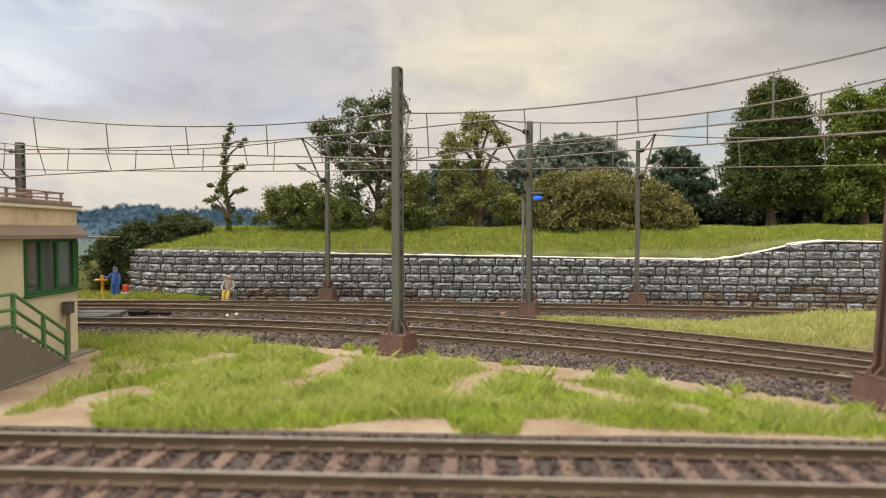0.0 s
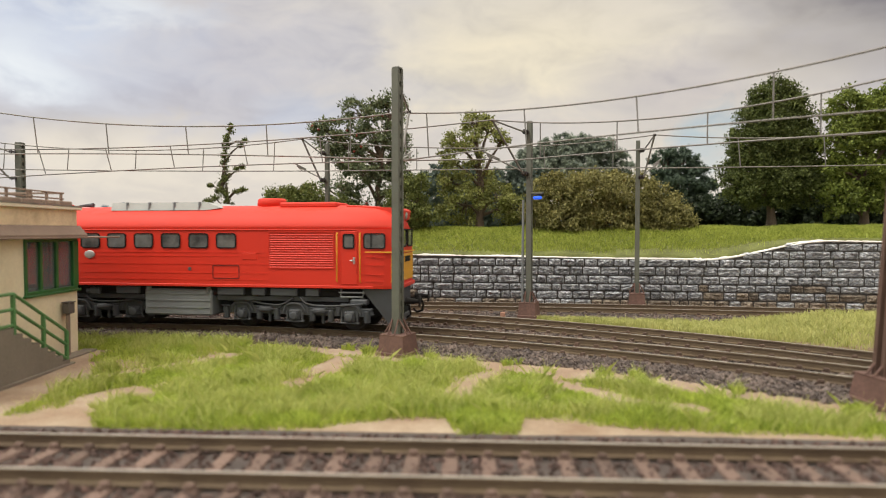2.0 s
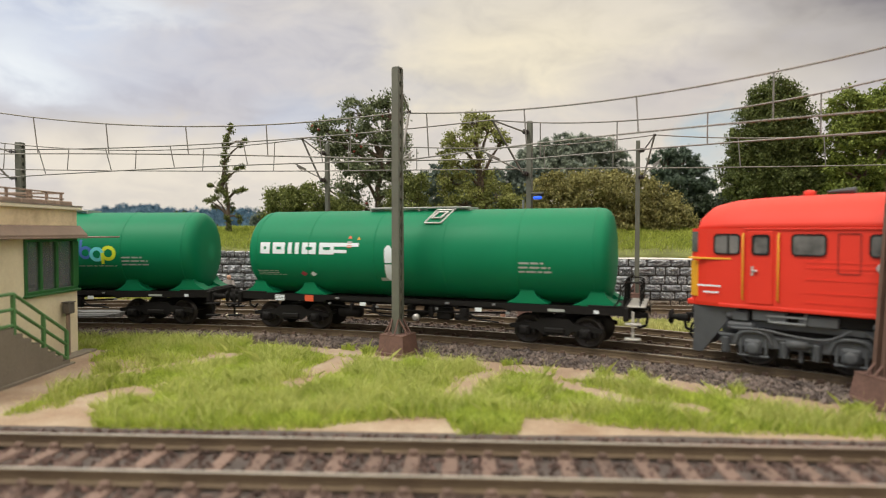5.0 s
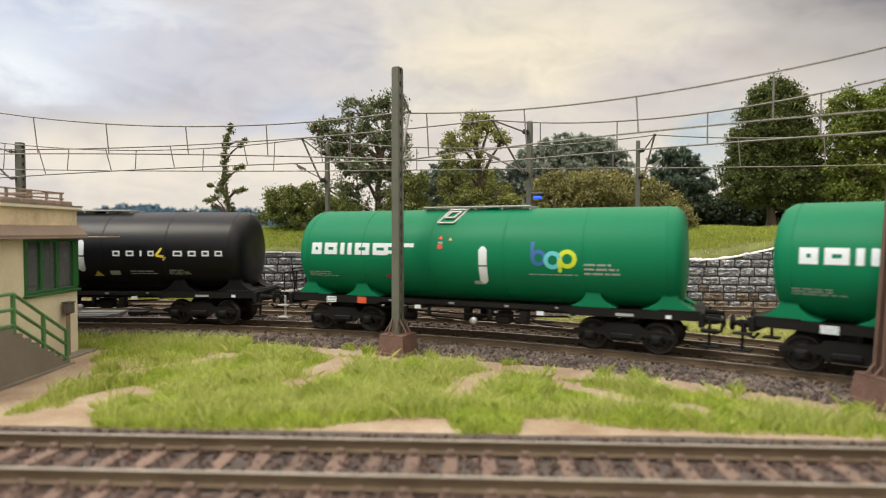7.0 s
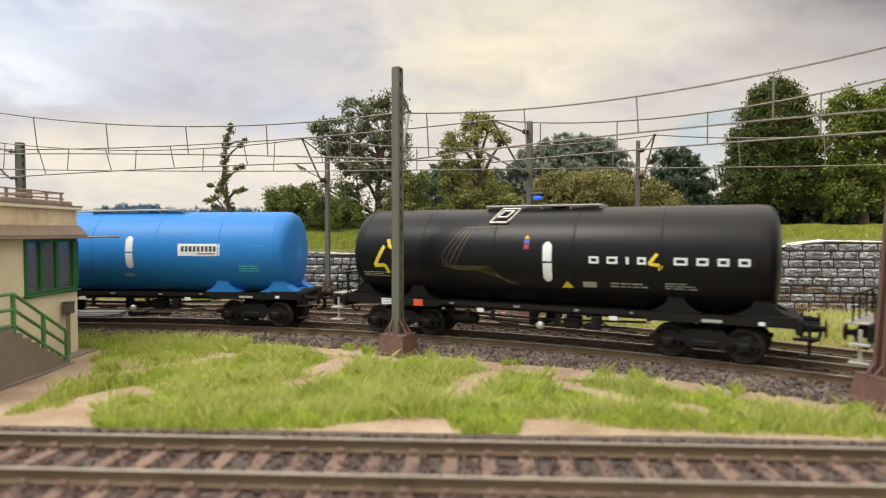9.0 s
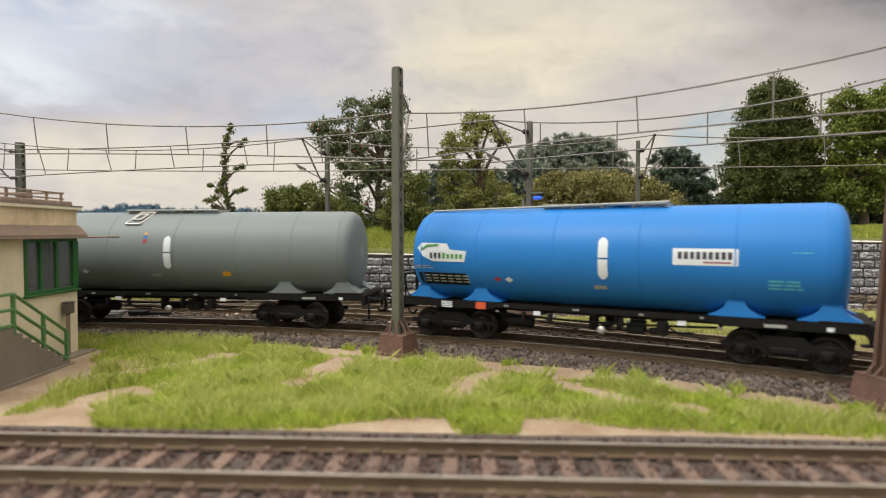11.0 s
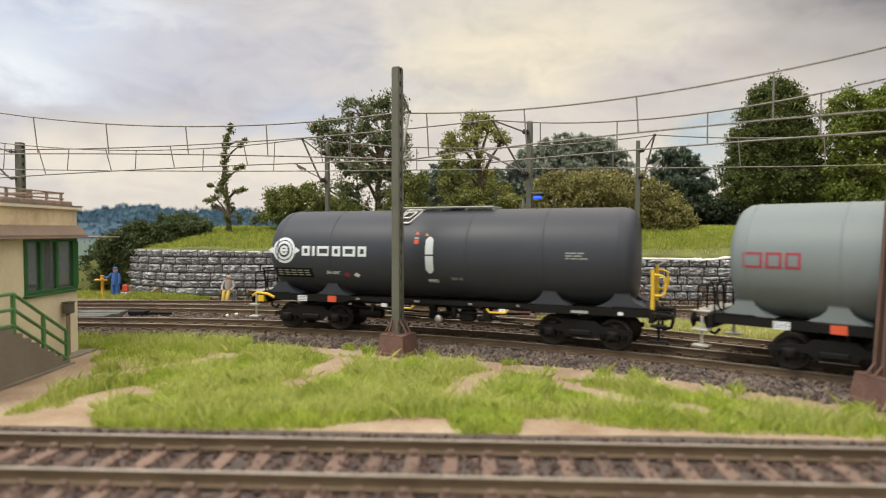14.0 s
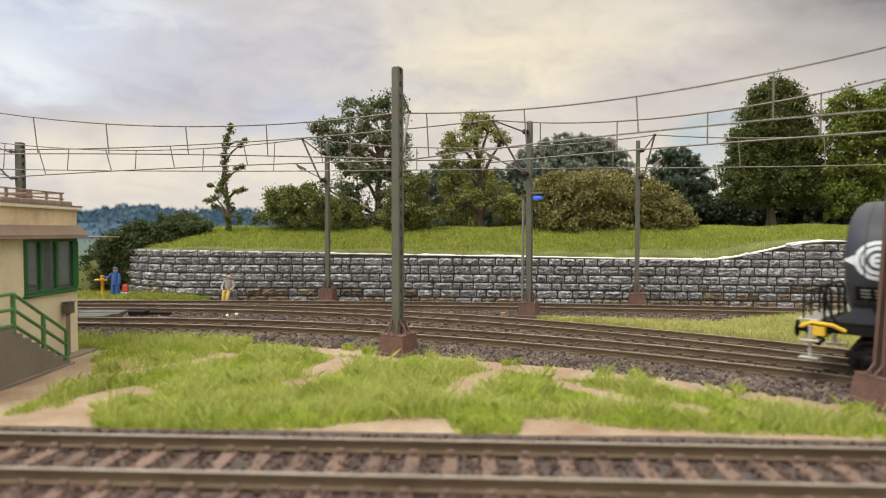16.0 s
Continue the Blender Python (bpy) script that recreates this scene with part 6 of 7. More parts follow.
# ---- figures and small things ----
def doll(name, label, pieces, m):
    """A painted model figure: one plain mesh."""
    full, mats, index = Mesh(), [], []
    for mesh, material in pieces:
        full.add(mesh.v, mesh.f, True)
        mats.append(material)
        index += [len(mats) - 1] * len(mesh.f)
    me = full.data(name, mats[0])
    for q in mats[1:]:
        me.materials.append(q)
    me.polygons.foreach_set("material_index", index)
    ob = new(name, me)
    ob.matrix_basis = m
    return tagged(ob, label, "figurine")


OVERALL = mat("blue_overall", (0.05, 0.14, 0.42), 0.7, vary=0.15, bump=0)
SKIN = mat("figure_flesh", (0.55, 0.33, 0.22), 0.7, vary=0.05, bump=0)
SHIRT = mat("grey_shirt", (0.34, 0.31, 0.29), 0.8, vary=0.1, bump=0)
PANTS = mat("yellow_trousers", (0.52, 0.38, 0.09), 0.8, vary=0.1, bump=0)


def standing(arm):
    legs = Mesh().tube([(-0.13, 0, 0), (-0.12, 0, 0.8)], [0.10, 0.13], 8).tube([(0.13, 0, 0), (0.12, 0, 0.8)], [0.10, 0.13], 8)
    body = Mesh().tube([(0, 0, 0.75), (0, 0, 1.05), (0, 0, 1.4)], [0.2, 0.21, 0.16], 10).tube([(0.2, 0, 1.35), (0.3, -0.05, 1.05), (0.28, -0.1, 0.8)], 0.07, 6)
    body.tube([(-0.2, 0, 1.35), (-0.38, -0.05, 1.12 if arm else 1.0), (-0.62 if arm else -0.28, -0.1, 1.12 if arm else 0.75)], 0.07, 6)
    head = Mesh().lathe([(1.4, 0.05), (1.46, 0.11), (1.55, 0.12), (1.62, 0.10)], 10, "z")
    cap = Mesh().lathe([(1.58, 0.13), (1.66, 0.12), (1.70, 0.04)], 10, "z")
    return [(legs, OVERALL), (body, OVERALL), (head, SKIN), (cap, OVERALL)]


doll("railway_worker_figurine", "model figure in blue overalls by the track", standing(True), at(-17.75, 33.0, -0.12, -10))
doll("railway_worker_figurine", "model figure in blue overalls near the building", standing(False), at(-21.05, 36.0, 0.0, 60))
seat_pieces = [(Mesh().tube([(-0.1, 0, 0.45), (-0.14, -0.4, 0.5), (-0.15, -0.42, 0.05)], 0.10, 8).tube([(0.1, 0, 0.45), (0.12, -0.4, 0.5), (0.05, -0.45, 0.08)], 0.10, 8), PANTS),
               (Mesh().tube([(0, 0, 0.4), (0, -0.05, 0.8), (0, -0.02, 1.1)], [0.19, 0.21, 0.15], 10).tube([(-0.2, 0, 1.05), (-0.32, -0.15, 0.75), (-0.22, -0.38, 0.55)], 0.07, 6)
                .tube([(0.2, 0, 1.05), (0.32, -0.15, 0.75), (0.22, -0.38, 0.55)], 0.07, 6), SHIRT), (Mesh().lathe([(1.08, 0.05), (1.16, 0.11), (1.25, 0.12), (1.34, 0.06)], 10, "z"), SKIN)]
doll("seated_worker_figurine", "model figure in a grey shirt and yellow trousers, seated", seat_pieces, at(-11.35, 32.3, -0.15, 0))
tagged(part("stone_seat", Mesh().box(-0.3, 0.3, -0.1, 0.4, -0.35, 0.38, 0.06), STONE, m=at(-11.35, 32.35, 0)), "rough stone block under a seated figure", "stone")

hyd = thing("water_hydrant", "yellow standpipe hydrant with side outlets", "hydrant", m=at(-18.45, 33.0, -0.3))
part("pipe", Mesh().lathe([(0, 0.12), (0.1, 0.12), (0.12, 0.085), (1.1, 0.085), (1.12, 0.12), (1.26, 0.12), (1.36, 0.05)], 12, "z"), YELLOW, hyd)
part("outlet", Mesh().tube([(-0.42, 0, 1.17), (0.26, 0, 1.17)], 0.06, 8), YELLOW, hyd)
part("valve_wheel", Mesh().lathe([(1.36, 0.10), (1.40, 0.12), (1.43, 0.08)], 10, "z"), YELLOW, hyd)
can = thing("fuel_can", "small red jerrycan with a green lid", "can", m=at(-17.2, 33.0, 0.2))
part("can_body", Mesh().box(-0.14, 0.14, -0.1, 0.1, 0.02, 0.42, 0.03), mat("can_red", (0.62, 0.07, 0.04), 0.5, vary=0.05, bump=0), can)
part("can_stand", Mesh().box(-0.2, 0.2, -0.15, 0.15, -0.55, 0.02, 0.03), STONE, can)
for k, (bx, by) in enumerate(((-9.3, 26.2), (-8.95, 26.35))):
    tagged(part("pale_stone", Mesh().lathe([(-0.1, 0.03), (-0.05, 0.06), (0.02, 0.08), (0.05, 0.05), (0.07, 0.02)], 9, "z"), TRIM, m=at(bx, by, -0.12 + 0.03 * k)), "pale rounded stone beside the rails", "stone", "pale stones by the track")
tagged(part("orange_marker", Mesh().box(-0.10, 0.10, -0.10, 0.10, -0.3, 0.06, 0.03), mat("marker_terracotta", (0.42, 0.23, 0.16), 0.8), m=at(2.55, 25.95, 0)), "small terracotta marker block between tracks", "marker")
cr = thing("crossing_boards", "grey concrete crossing boards between the rails", "track boards", kind="structure")
PLANK = mat("pale_concrete", (0.135, 0.138, 0.13), 0.85, vary=0.3, scale=1.2, bump=0.2, grime=0.5, piece=0.15)
plank_mesh = Mesh().box(-0.95, 0.95, -0.2, 0.2, -0.3, -0.06, 0.02).data("board", PLANK)
rng_b = random.Random(4)
for k in range(15):
    part("board", plank_mesh, None, cr, m=at(-19.3 + (k % 3) * 2.0 + rng_b.uniform(-0.1, 0.1), 25.75 + (k // 3) * 0.46, rng_b.uniform(-0.03, 0.02), rng_b.uniform(-2, 2)))
tagged(part("point_machine", Mesh().box(-0.4, 0.4, -0.22, 0.22, -0.3, -0.02, 0.04).box(0.4, 1.5, -0.06, 0.06, -0.2, -0.1), BLACK, m=at(-13.6, 27.2, 0, -4)), "black point motor beside the track", "point machine")


# ---- foliage ----
LEAF_APPLE = leaf_mat("apple_leaf", (0.027, 0.042, 0.018), (0.270, 0.315, 0.165))
LEAF_OLIVE = leaf_mat("olive_leaf", (0.032, 0.047, 0.011), (0.264, 0.302, 0.088))
LEAF_IVY = leaf_mat("ivy_leaf", (0.036, 0.048, 0.011), (0.226, 0.264, 0.085))
LEAF_YELLOW = leaf_mat("yellowing_leaf", (0.057, 0.072, 0.018), (0.390, 0.410, 0.127))
LEAF_BROWN = leaf_mat("brownish_leaf", (0.046, 0.052, 0.014), (0.390, 0.360, 0.137))
LEAF_CONIFER = leaf_mat("conifer_needles", (0.018, 0.030, 0.008), (0.172, 0.208, 0.062))
LEAF_BRIGHT = leaf_mat("bright_leaf", (0.030, 0.050, 0.010), (0.27, 0.33, 0.070))
LEAF_JUNIPER = leaf_mat("juniper_needles", (0.021, 0.036, 0.015), (0.112, 0.152, 0.056))
# the woodland's shade is put into this dark leaf colour
LEAF_SHADE = leaf_mat("shade_darkened_leaf", (0.012, 0.020, 0.013), (0.048, 0.068, 0.034))
# distance haze is mixed into the background leaf and hill colours
LEAF_HAZE = leaf_mat("haze_tinted_leaf", (0.060, 0.085, 0.078), (0.185, 0.230, 0.190))
LEAF_HAZE_B = leaf_mat("haze_tinted_grey_leaf", (0.106, 0.138, 0.117), (0.312, 0.354, 0.270))
LEAF_HAZE_C = leaf_mat("haze_tinted_blue_leaf", (0.036, 0.058, 0.050), (0.125, 0.172, 0.115))
LEAF_HILL = leaf_mat("haze_blue_hill_leaf", (0.050, 0.115, 0.19), (0.125, 0.225, 0.29))
HILL = mat("haze_blue_hill_ground", (0.05, 0.105, 0.155), 0.95, vary=0.3, scale=0.06, bump=0)
BARK = mat("bark", (0.13, 0.095, 0.065), 0.9, vary=0.35, scale=3, bump=0.6, fine=15)
FRUITRED = mat("red_fruit", (0.30, 0.055, 0.035), 0.5, vary=0.1, bump=0)
GRASS_FRONT = leaf_mat("meadow_grass", (0.17, 0.27, 0.032), (0.64, 0.72, 0.15), 0.7, 0.4)
GRASS_TALL = leaf_mat("tall_grass", (0.28, 0.35, 0.065), (0.66, 0.69, 0.24), 0.7, 0.4)
GRASS_BANK = leaf_mat("bank_grass", (0.16, 0.22, 0.030), (0.54, 0.59, 0.13), 0.7, 0.35)
GRASS_DRY = leaf_mat("dry_grass", (0.33, 0.36, 0.10), (0.70, 0.70, 0.31), 0.7, 0.35)


def quads_at(centres, size, rng, up=0.25):
    """Small bent leaves at random turns."""
    n = len(centres)
    a = rng.normal(size=(n, 3))
    a /= np.linalg.norm(a, axis=1)[:, None]
    b = np.cross(a, rng.normal(size=(n, 3)))
    b /= np.linalg.norm(b, axis=1)[:, None]
    s = size * rng.uniform(0.55, 1.25, (n, 1))
    v = np.stack([centres - a * s * 0.6, centres + b * s * 0.38, centres + a * s * 0.6, centres - b * s * 0.38], axis=1)
    v[:, :, 2] += rng.uniform(-0.2, 0.2, (n, 4)) * s
    return v.reshape(-1, 3), np.arange(4 * n).reshape(n, 4)


def make_tree(name, label, category, base, leaf, size, density, extra, clumps, seed):
    rng = np.random.default_rng(seed)
    bx, by, bz = base
    t = thing(name, label, category, "", "", at(bx, by, bz))
    cs = []
    twigs = []
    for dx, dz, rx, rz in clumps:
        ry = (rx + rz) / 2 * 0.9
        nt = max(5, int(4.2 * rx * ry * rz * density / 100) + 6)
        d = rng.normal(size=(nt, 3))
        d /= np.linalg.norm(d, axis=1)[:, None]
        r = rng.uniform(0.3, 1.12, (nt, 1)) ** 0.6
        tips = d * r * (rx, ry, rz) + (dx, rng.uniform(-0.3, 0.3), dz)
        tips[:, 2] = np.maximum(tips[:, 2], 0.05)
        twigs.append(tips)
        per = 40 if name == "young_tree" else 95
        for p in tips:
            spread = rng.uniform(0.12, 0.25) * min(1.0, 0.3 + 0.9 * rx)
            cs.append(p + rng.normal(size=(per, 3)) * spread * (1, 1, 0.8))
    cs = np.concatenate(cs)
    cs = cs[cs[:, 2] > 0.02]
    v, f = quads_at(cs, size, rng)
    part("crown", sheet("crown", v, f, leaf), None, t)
    # trunk and limbs
    top = max(dz for _, dz, _, rz in clumps)
    r0 = 0.13 if name == "young_tree" else min(0.10 + 0.022 * top, 0.32)
    trunk = Mesh()
    kink = [(0.0, 0.0, -0.15)] + [(rng.uniform(-0.09, 0.09) * k, rng.uniform(-0.09, 0.09) * k, top * 0.62 * k / 5) for k in range(1, 6)]
    if name == "young_tree":
        kink = [(0.0, 0.0, -0.15)] + [(clumps[k][0], 0.0, clumps[k][1]) for k in (1, 3, 5, 8, 10)]
    trunk.tube(kink, [r0 * 1.5] + [r0 * (1 - 0.13 * k) for k in range(1, 6)], 9)
    part("trunk", trunk, BARK, t)
    for (dx, dz, rx, rz), tips in zip(clumps, twigs):
        limb = Mesh()
        k = min(5, max(1, int(dz * 0.75 / max(top * 0.62 / 5, 0.01))))
        root = Vector(kink[k])
        end = Vector((dx, 0, dz))
        mid = root.lerp(end, 0.5) + Vector((0, 0, 0.12 + 0.1 * rx))
        limb.tube([root, mid, end], [r0 * 0.55, r0 * 0.38, r0 * 0.2], 6)
        for p in tips[:: max(1, len(tips) // 9)]:
            limb.tube([mid.lerp(end, 0.6), end.lerp(Vector(p), 0.5) + Vector((0, 0, 0.1)), Vector(p)], [r0 * 0.18, r0 * 0.12, 0.015], 4, False)
        part("limb", limb, BARK, t)
    if extra == "FRUIT":
        fr = Mesh().lathe([(-0.085, 0.02), (-0.06, 0.07), (0.0, 0.09), (0.06, 0.07), (0.085, 0.02)], 8, "z").data("fruit", FRUITRED)
        allt = np.concatenate(twigs)
        for p in allt[rng.choice(len(allt), 30, replace=False)]:
            part("fruit", fr, None, t, m=at(p[0] * 1.03, p[1] - 0.25, p[2]))
    return t


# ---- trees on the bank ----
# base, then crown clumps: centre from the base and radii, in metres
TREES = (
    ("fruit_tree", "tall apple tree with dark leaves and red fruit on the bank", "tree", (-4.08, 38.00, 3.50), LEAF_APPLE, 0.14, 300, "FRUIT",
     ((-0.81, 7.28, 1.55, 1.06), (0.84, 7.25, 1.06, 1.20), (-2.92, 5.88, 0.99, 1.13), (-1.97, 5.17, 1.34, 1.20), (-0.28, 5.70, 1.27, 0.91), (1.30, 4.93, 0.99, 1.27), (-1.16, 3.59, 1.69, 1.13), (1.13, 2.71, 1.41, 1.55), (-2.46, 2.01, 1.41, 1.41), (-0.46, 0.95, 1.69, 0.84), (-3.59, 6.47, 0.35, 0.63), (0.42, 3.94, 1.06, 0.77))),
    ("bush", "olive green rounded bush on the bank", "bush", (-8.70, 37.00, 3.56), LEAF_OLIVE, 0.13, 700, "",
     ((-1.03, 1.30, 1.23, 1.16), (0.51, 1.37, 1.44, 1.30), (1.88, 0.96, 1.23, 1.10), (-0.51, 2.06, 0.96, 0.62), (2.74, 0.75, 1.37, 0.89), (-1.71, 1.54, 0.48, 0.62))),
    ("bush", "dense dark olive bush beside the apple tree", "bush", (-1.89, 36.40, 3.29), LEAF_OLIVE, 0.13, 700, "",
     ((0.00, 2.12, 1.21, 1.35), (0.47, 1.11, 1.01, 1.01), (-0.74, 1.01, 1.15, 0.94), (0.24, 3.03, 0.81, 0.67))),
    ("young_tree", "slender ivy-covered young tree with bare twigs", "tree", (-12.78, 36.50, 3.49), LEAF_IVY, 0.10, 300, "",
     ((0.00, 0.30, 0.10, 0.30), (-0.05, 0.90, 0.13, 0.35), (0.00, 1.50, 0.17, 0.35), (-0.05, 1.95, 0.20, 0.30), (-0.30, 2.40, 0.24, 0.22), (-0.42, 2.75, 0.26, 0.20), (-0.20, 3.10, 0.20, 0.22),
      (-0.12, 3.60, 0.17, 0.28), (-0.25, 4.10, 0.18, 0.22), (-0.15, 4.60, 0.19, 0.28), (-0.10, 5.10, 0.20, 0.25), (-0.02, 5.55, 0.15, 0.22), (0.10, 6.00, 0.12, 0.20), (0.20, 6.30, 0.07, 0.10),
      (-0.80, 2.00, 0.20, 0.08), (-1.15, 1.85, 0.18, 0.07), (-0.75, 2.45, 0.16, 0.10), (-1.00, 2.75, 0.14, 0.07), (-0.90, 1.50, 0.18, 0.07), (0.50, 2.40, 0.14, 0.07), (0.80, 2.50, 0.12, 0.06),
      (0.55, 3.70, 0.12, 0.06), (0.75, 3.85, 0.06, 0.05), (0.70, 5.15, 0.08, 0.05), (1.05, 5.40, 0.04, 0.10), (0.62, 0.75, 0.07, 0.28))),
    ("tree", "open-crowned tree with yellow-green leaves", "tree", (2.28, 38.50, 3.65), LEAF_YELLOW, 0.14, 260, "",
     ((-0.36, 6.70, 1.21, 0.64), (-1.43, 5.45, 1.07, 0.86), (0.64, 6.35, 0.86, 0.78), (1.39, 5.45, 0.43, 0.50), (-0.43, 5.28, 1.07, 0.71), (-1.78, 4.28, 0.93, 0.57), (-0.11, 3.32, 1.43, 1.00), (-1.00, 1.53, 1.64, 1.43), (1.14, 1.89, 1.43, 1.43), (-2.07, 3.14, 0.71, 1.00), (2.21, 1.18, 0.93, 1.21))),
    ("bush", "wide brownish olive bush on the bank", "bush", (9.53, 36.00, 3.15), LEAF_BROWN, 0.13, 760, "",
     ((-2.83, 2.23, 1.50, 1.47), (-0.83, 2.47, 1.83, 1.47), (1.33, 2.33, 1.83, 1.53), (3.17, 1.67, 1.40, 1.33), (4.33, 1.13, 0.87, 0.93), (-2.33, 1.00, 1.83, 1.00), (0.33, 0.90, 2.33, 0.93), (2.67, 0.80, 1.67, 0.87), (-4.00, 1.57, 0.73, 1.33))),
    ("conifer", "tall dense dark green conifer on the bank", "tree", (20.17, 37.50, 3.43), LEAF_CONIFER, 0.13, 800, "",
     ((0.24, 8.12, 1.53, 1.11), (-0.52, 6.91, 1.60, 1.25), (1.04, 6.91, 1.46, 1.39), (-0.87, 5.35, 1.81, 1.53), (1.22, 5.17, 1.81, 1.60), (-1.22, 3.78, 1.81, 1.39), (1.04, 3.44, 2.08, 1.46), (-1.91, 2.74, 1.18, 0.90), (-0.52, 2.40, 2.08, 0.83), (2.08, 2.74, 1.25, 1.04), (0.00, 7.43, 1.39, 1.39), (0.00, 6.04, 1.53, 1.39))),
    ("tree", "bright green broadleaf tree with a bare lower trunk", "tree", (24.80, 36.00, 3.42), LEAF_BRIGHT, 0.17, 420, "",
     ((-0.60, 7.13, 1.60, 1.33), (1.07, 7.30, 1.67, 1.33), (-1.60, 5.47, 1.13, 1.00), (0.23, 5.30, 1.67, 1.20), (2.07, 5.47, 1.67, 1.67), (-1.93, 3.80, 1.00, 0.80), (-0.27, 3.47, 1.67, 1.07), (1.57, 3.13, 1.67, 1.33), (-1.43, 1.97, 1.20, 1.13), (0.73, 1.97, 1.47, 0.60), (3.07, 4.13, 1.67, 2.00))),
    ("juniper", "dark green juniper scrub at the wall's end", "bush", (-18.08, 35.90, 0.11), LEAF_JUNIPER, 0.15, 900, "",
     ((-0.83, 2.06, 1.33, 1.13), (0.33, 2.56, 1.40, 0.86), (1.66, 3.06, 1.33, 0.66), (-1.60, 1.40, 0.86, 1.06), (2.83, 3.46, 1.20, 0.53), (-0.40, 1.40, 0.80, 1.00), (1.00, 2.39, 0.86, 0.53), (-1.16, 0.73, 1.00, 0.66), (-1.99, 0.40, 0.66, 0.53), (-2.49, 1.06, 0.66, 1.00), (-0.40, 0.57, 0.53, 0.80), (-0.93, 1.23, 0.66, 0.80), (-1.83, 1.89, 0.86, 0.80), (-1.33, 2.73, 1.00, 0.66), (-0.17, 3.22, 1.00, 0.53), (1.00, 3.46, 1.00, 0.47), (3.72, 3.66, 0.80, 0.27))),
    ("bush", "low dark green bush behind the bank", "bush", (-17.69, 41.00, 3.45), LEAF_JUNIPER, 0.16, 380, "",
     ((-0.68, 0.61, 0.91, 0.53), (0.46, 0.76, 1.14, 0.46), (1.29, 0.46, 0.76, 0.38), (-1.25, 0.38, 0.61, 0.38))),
    ("hedge", "hedge of dense woodland behind the bank, shade put into its dark leaves", "hedge", (25.10, 44.00, 3.46), LEAF_SHADE, 0.26, 420, "",
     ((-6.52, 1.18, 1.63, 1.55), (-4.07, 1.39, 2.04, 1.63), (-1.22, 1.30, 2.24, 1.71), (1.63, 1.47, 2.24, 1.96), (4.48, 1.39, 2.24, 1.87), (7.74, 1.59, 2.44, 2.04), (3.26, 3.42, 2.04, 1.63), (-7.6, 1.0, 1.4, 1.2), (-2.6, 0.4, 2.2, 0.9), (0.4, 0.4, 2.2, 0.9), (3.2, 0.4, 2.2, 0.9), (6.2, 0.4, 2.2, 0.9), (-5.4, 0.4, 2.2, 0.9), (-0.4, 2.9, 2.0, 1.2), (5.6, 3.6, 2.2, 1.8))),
    ("background_tree", "blue-green tree in the distance, haze put into its colour", "tree", (1.93, 58.00, 3.76), LEAF_HAZE, 0.30, 190, "",
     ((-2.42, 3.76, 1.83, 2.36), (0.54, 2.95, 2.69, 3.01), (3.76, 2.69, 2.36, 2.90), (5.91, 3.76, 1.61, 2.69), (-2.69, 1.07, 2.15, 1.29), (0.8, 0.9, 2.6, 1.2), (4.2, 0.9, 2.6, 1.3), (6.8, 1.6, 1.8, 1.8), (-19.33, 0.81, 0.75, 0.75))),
    ("background_tree", "grey-green tree in the distance, haze put into its colour", "tree", (12.56, 60.00, 3.78), LEAF_HAZE_B, 0.28, 150, "",
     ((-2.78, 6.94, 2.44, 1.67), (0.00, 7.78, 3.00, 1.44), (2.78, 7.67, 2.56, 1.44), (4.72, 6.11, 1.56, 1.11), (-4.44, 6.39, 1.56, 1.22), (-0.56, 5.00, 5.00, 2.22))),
    ("background_tree", "dark blue-green tree in the distance, tinted with haze", "tree", (21.57, 56.00, 3.74), LEAF_HAZE_C, 0.25, 170, "",
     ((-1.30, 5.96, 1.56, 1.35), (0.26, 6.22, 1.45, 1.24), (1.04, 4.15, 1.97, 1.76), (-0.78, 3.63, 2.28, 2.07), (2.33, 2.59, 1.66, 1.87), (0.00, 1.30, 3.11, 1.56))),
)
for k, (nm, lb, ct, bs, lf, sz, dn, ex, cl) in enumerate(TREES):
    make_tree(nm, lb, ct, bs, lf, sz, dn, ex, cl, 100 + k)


def make_hills():
    """Wooded hills far off; their blue haze is put into the colours."""
    rng = np.random.default_rng(5)
    crowns = []
    for k in range(3200):
        x = rng.uniform(-260, 160)
        y = rng.uniform(270, 330)
        ridge = 13.5 + 2.5 * math.sin(x * 0.03) + 1.6 * math.sin(x * 0.11 + 1) - 0.028 * max(x + 110, 0)
        z = ridge * rng.uniform(0, 1) ** 0.7
        y = 275 + 55 * z / 16
        h = rng.uniform(1.3, 2.6)
        d = rng.normal(size=(60, 3))
        d /= np.linalg.norm(d, axis=1)[:, None]
        crowns.append(d * (h, h, h * rng.uniform(0.8, 1.6)) * rng.uniform(0.7, 1.05, (60, 1)) + (x, y, z - 1.0))
    v, f = quads_at(np.concatenate(crowns), 1.5, rng)
    tagged(new("far_woods", sheet("far_woods", v, f, LEAF_HILL)), "wooded hills in the far distance, blue haze put into their colour", "woods", kind="stuff")
    xs = np.linspace(-300, 200, 60)
    v, f = [], []
    for i, x in enumerate(xs):
        ridge = 12.5 + 2.5 * math.sin(x * 0.03) + 1.6 * math.sin(x * 0.11 + 1) - 0.028 * max(x + 110, 0)
        v += [(x, 268, -1), (x, 330, ridge), (x, 420, -1)]
        if i:
            k = 3 * i
            f += [(k - 3, k, k + 1, k - 2), (k - 2, k + 1, k + 2, k - 1)]
    tagged(new("hills", sheet("hills", v, f, HILL, True)), "hillside far away, blue haze put into its colour", "hill", kind="structure")


make_hills()


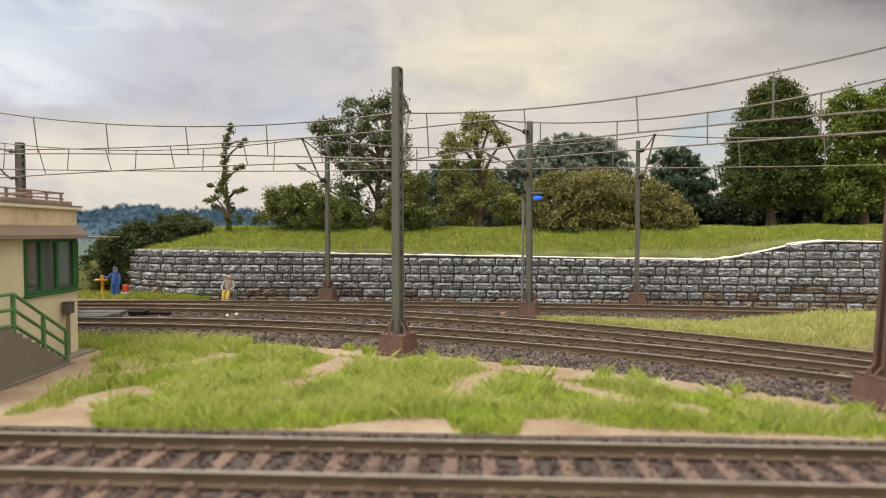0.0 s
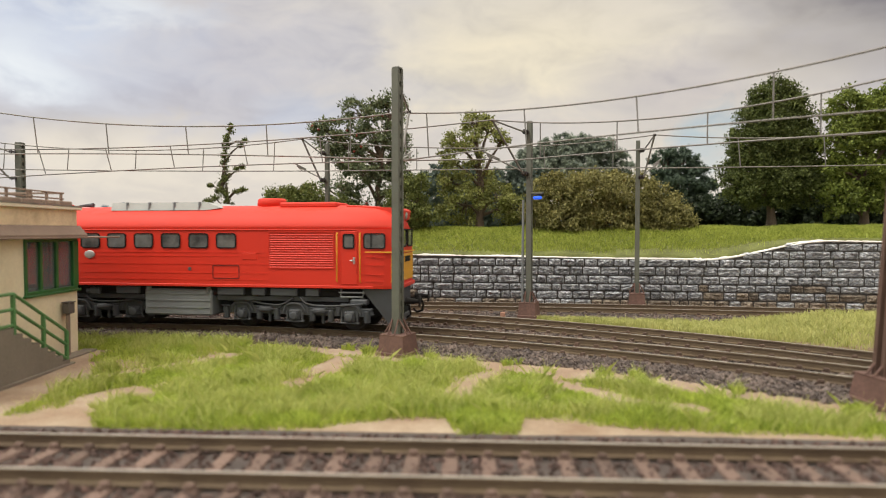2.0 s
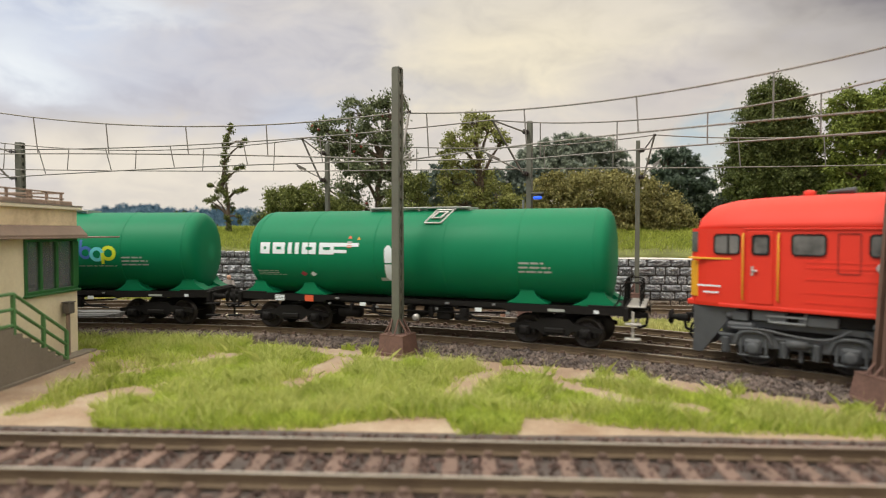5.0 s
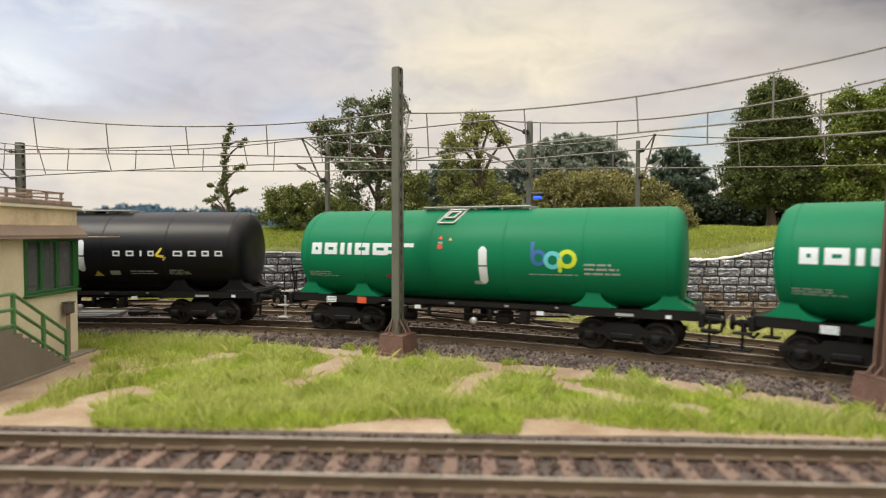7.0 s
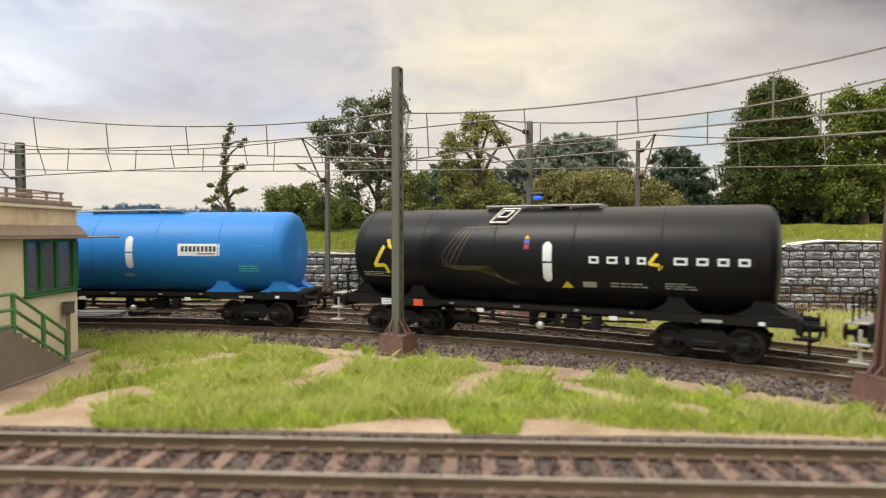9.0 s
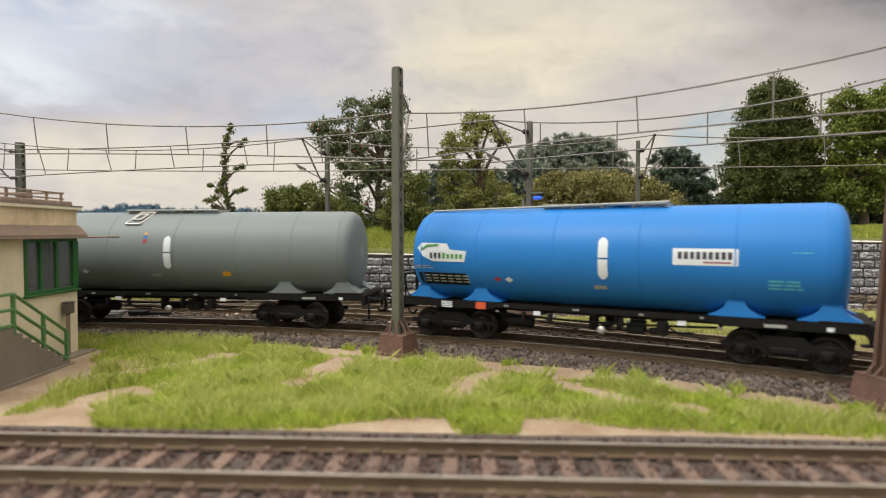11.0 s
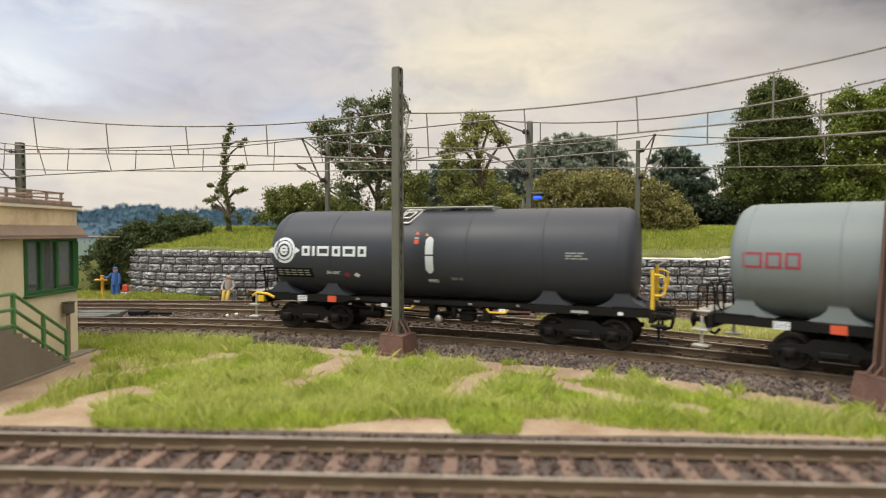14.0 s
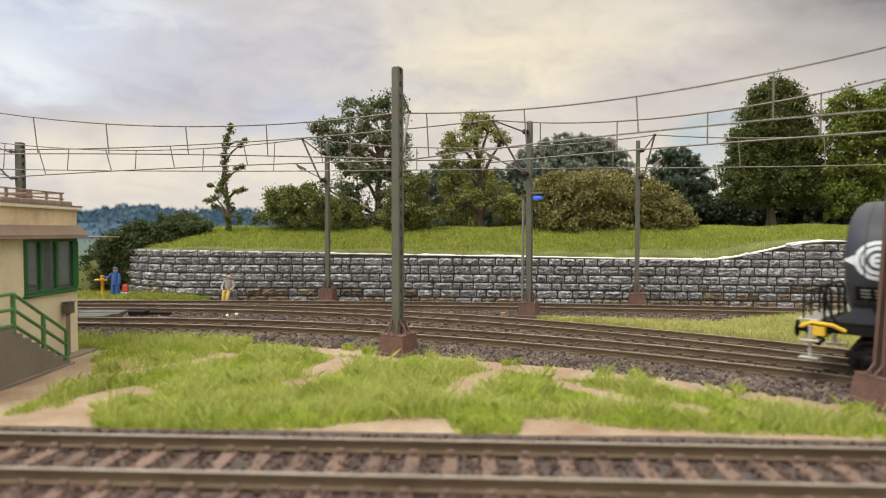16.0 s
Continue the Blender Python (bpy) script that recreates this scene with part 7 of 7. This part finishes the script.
def blades(name, label, points, heights, material, seed, lean=0.9, width=0.016):
    """Grass fibres: one tapering blade from each point."""
    rng = np.random.default_rng(seed)
    p = np.asarray(points)
    n = len(p)
    q = rng.uniform(0, 2 * math.pi, n)
    side = np.stack([np.cos(q), np.sin(q), np.zeros(n)], 1) * width * rng.uniform(0.6, 1.3, (n, 1))
    h = np.asarray(heights)[:, None]
    q2 = rng.uniform(0, 2 * math.pi, n)
    bend = np.stack([np.cos(q2), np.sin(q2), np.zeros(n)], 1) * h * rng.uniform(0.05, lean, (n, 1))
    mid = p + bend * 0.35 + (0, 0, 1) * h * 0.55
    tip = p + bend + (0, 0, 1) * h * rng.uniform(0.7, 1.0, (n, 1))
    v = np.stack([p - side, p + side, mid + side * 0.7, tip, mid - side * 0.7], 1).reshape(-1, 3)
    f = np.arange(5 * n).reshape(n, 5)
    tagged(new(name, sheet(name, v, f, material)), label, "grass", kind="stuff")


def seg_dist(x, y, pts):
    best = 99.0
    for (ax, ay), (bx, by) in zip(pts, pts[1:]):
        ux, uy = bx - ax, by - ay
        t = min(max(((x - ax) * ux + (y - ay) * uy) / (ux * ux + uy * uy), 0), 1)
        best = min(best, math.hypot(x - ax - t * ux, y - ay - t * uy))
    return best


PATHS = (((-9.0, 11.2), (-8.4, 12.4), (-7.9, 13.4), (-7.4, 14.5)), ((-9.3, 15.6), (-8.4, 16.6), (-7.7, 17.8), (-6.6, 18.9)), ((-3.6, 15.0), (-3.3, 16.8), (-2.7, 17.9), (-1.0, 18.0)), ((-2.9, 17.8), (-3.6, 19.2), (-4.7, 20.2)),
         ((0.35, 14.3), (1.0, 15.9), (1.6, 17.0)), ((1.6, 17.0), (2.7, 16.4), (3.2, 14.7), (4.1, 13.9), (4.9, 13.1)))


# where the meadow ends towards the near track
EDGE_X = (-9.5, -8.7, -7.6, -6.7, -2.5, -1.8, -0.9, 0.05, 0.25, 1.45, 1.65, 2.5, 3.5, 4.6, 6.8, 8.7)
EDGE_Y = (12.5, 12.5, 13.0, 11.75, 11.7, 12.1, 12.5, 12.55, 11.4, 11.4, 12.5, 12.4, 11.9, 11.65, 11.45, 11.2)


def make_grass():
    rng = random.Random(21)
    pts, hs = [], []
    while len(pts) < 280000:
        x, y = rng.uniform(-14, 16), rng.uniform(11.0, 22.5)
        r = math.hypot(x - ARC_X, y - ARC_Y) if x > ARC_X else y - ARC_Y
        off = ARC_R - r
        n1 = noise.noise((x * 0.55, y * 0.55, 2.0))
        n2 = noise.noise((x * 1.9, y * 1.9, 7.0))
        wob = 0.45 * n1 + 0.3 * n2
        if off < 2.25 + (0.1 if x < -6.5 else 1.15 + 0.25 * min(max((x - 5) / 3, 0), 1)) + wob * 0.8:
            if not (off > 2.35 and n2 > 0.36 and rng.random() < 0.35):
                continue
        edge = float(np.interp(x, EDGE_X, EDGE_Y)) + 0.45 * wob
        if rng.random() > (y - edge) / 1.0 + 0.2:
            continue
        if x < -9.2 and off > 5.2 + wob and y < 17.7 and x < -9.3 + (16 - y) * 0.35:
            continue
        if x < -10.4 and y < 19.6:
            continue
        if x < -8.6 and 17.2 < y < 19.2 and rng.random() < 0.85:
            continue
        d = min(seg_dist(x, y, p) - q for p, q in zip(PATHS, (0.36, 0.14, 0.12, 0.04, 0.06, 0.02)))
        if rng.random() > (d - 0.15 - 0.95 * max(0.0, noise.noise((x * 0.8, y * 0.8, 11.0)) + 0.25)) / 0.95 + 0.36:
            continue
        if rng.random() > 1.15 + 2.2 * min(n2 + 0.2, 0) + 2.0 * min(n1 + 0.28, 0):
            continue
        pts.append((x, y, ground_z(x, y) - 0.02))
        hs.append(rng.uniform(0.05, 0.42) * min(1.0, 0.45 + 0.6 * max(d, 0.0)) * (0.75 + 0.7 * max(n1, -0.4)) * (0.8 + 0.6 * n2))
    blades("meadow_grass", "bright yellow-green static grass with trodden gaps", pts, hs, GRASS_FRONT, 1, 0.95, 0.009)
    tall = [p for p in pts if noise.noise((p[0] * 0.8, p[1] * 0.8, 31.0)) > -0.1][::7]
    blades("tall_grass", "long thin straw-green grass blades", tall, [rng.uniform(0.25, 0.55) for _ in tall], GRASS_TALL, 9, 1.1, 0.008)
    pts, hs = [], []
    while len(pts) < 120000:
        x, d = rng.uniform(-19, 26), rng.uniform(0.35, 7.5)
        y = wall_y(x) + d
        if d < 0.9 and 9 < x < 18 and rng.random() < 0.9:
            continue
        if d < 0.55 and rng.random() < 0.6:
            continue
        pts.append((x, y, bank_z(x, y) - 0.03))
        hs.append(rng.uniform(0.10, 0.30))
    blades("bank_grass", "short green grass covering the bank", pts, hs, GRASS_BANK, 2)
    pts, hs = [], []
    while len(pts) < 34000:
        x = rng.uniform(4.0, 22)
        lo = on_second_edge(x)
        hi = 29.75 - 0.15 * (x + 1) - 3.0
        if hi - lo < 0.3:
            continue
        y = rng.uniform(lo, hi)
        n1 = noise.noise((x * 0.7, y * 0.7, 5.0))
        if min(y - lo, hi - y) < 0.35 + 0.5 * n1 and rng.random() < 0.85:
            continue
        rise = 0.5 * min(max((x - 11) / 4, 0), 1)
        pts.append((x, y, -0.28 + rise * min(1, (y - lo) / 2)))
        hs.append(rng.uniform(0.12, 0.34))
    blades("dry_grass", "pale dry grass between the tracks", pts, hs, GRASS_DRY, 3)
    pts, hs = [], []
    while len(pts) < 9000:
        x = rng.uniform(-24, -12.5)
        y = rng.uniform(31.9, min(wall_y(max(x, -19)) - 0.1, 36.5))
        pts.append((x, y, ground_z(x, y) + 0.12))
        hs.append(rng.uniform(0.1, 0.28))
    blades("verge_grass", "green grass verge at the foot of the wall", pts, hs, GRASS_BANK, 4)


def on_second_edge(x):
    """The far edge of the second track's ballast."""
    u = min(max(x + 16.5, 0), 39)
    return -11.85 + math.sqrt(max(42.75 ** 2 - u * u, 0))


make_grass()
scatter_stones("track_ballast", "dark purple-grey ballast stones along the main line", on_main, -4, 38, ((1.25, 2.35, -0.24, -0.35), (1.25, 2.2, -0.24, -0.33), (0.95, 1.6, -0.25, -0.25), (-2.2, -1.0, -0.33, -0.25)), 11000, 11)
scatter_stones("track_ballast", "dark ballast stones between the rails", on_main, -4, 38, ((-0.62, 0.62, -0.26, -0.26),), 2500, 12, (0.04, 0.08))
scatter_stones("track_ballast", "grey-brown ballast stones of the second track", on_second, -4, 34, ((1.0, 2.2, -0.25, -0.33), (-2.2, -1.0, -0.33, -0.25)), 6000, 13)
scatter_stones("track_ballast", "grey-brown ballast stones of the track by the wall", on_third, -4, 40, ((1.0, 2.2, -0.25, -0.33), (-2.0, -1.0, -0.32, -0.25)), 4500, 14)
scatter_stones("track_ballast", "dark ballast stones between wooden sleepers", on_front, -12, 12, ((-0.65, 0.65, -0.26, -0.26), (0.88, 1.7, -0.25, -0.27), (-1.7, -0.88, -0.27, -0.25)), 6500, 15, (0.035, 0.075), BALLAST_BROWN)


# ---- what moves ----
# distance run by the front buffers along the main track, every half second
RUN = (-0.45, 3.42, 7.48, 11.12, 15.32, 19.43, 23.98, 28.18, 32.72, 37.0, 41.28, 45.55, 49.83, 54.11, 58.61, 62.74, 67.42, 71.75, 76.42, 80.8, 85.2, 89.58, 93.96, 98.35,
       102.95, 107.39, 111.91, 116.11, 120.9, 125.35, 130.08, 134.42, 138.85)


def motions():
    for (vehicle, bogies), behind, half in TRAIN:
        rows, turns = [], [[], []]
        for k, run in enumerate(RUN):
            s = run + behind
            xa, ya, ha = on_main(s - half)
            xb, yb, hb = on_main(s + half)
            h = math.atan2(yb - ya, xb - xa)
            rows.append((k * 0.5, at((xa + xb) / 2, (ya + yb) / 2, 0, math.degrees(h))))
            for side, (turn, heading) in enumerate(zip(turns, (ha, hb))):
                turn.append((k * 0.5, at((-half, half)[side], 0, 0, math.degrees(heading - h))))
        walk(vehicle, rows)
        for bogie, turn in zip(bogies, turns):
            walk(bogie, turn)
    # the wheels roll: less than a quarter turn from row to row
    for wheel, x, r in WHEELS:
        rows = []
        for k in range(241):
            t = k / 15
            i = min(int(t * 2), len(RUN) - 2)
            run = RUN[i] + (RUN[i + 1] - RUN[i]) * (t * 2 - i)
            rows.append((t, at(x, 0, r) @ Matrix.Rotation(run / r, 4, "Y")))
        walk(wheel, rows)


motions()
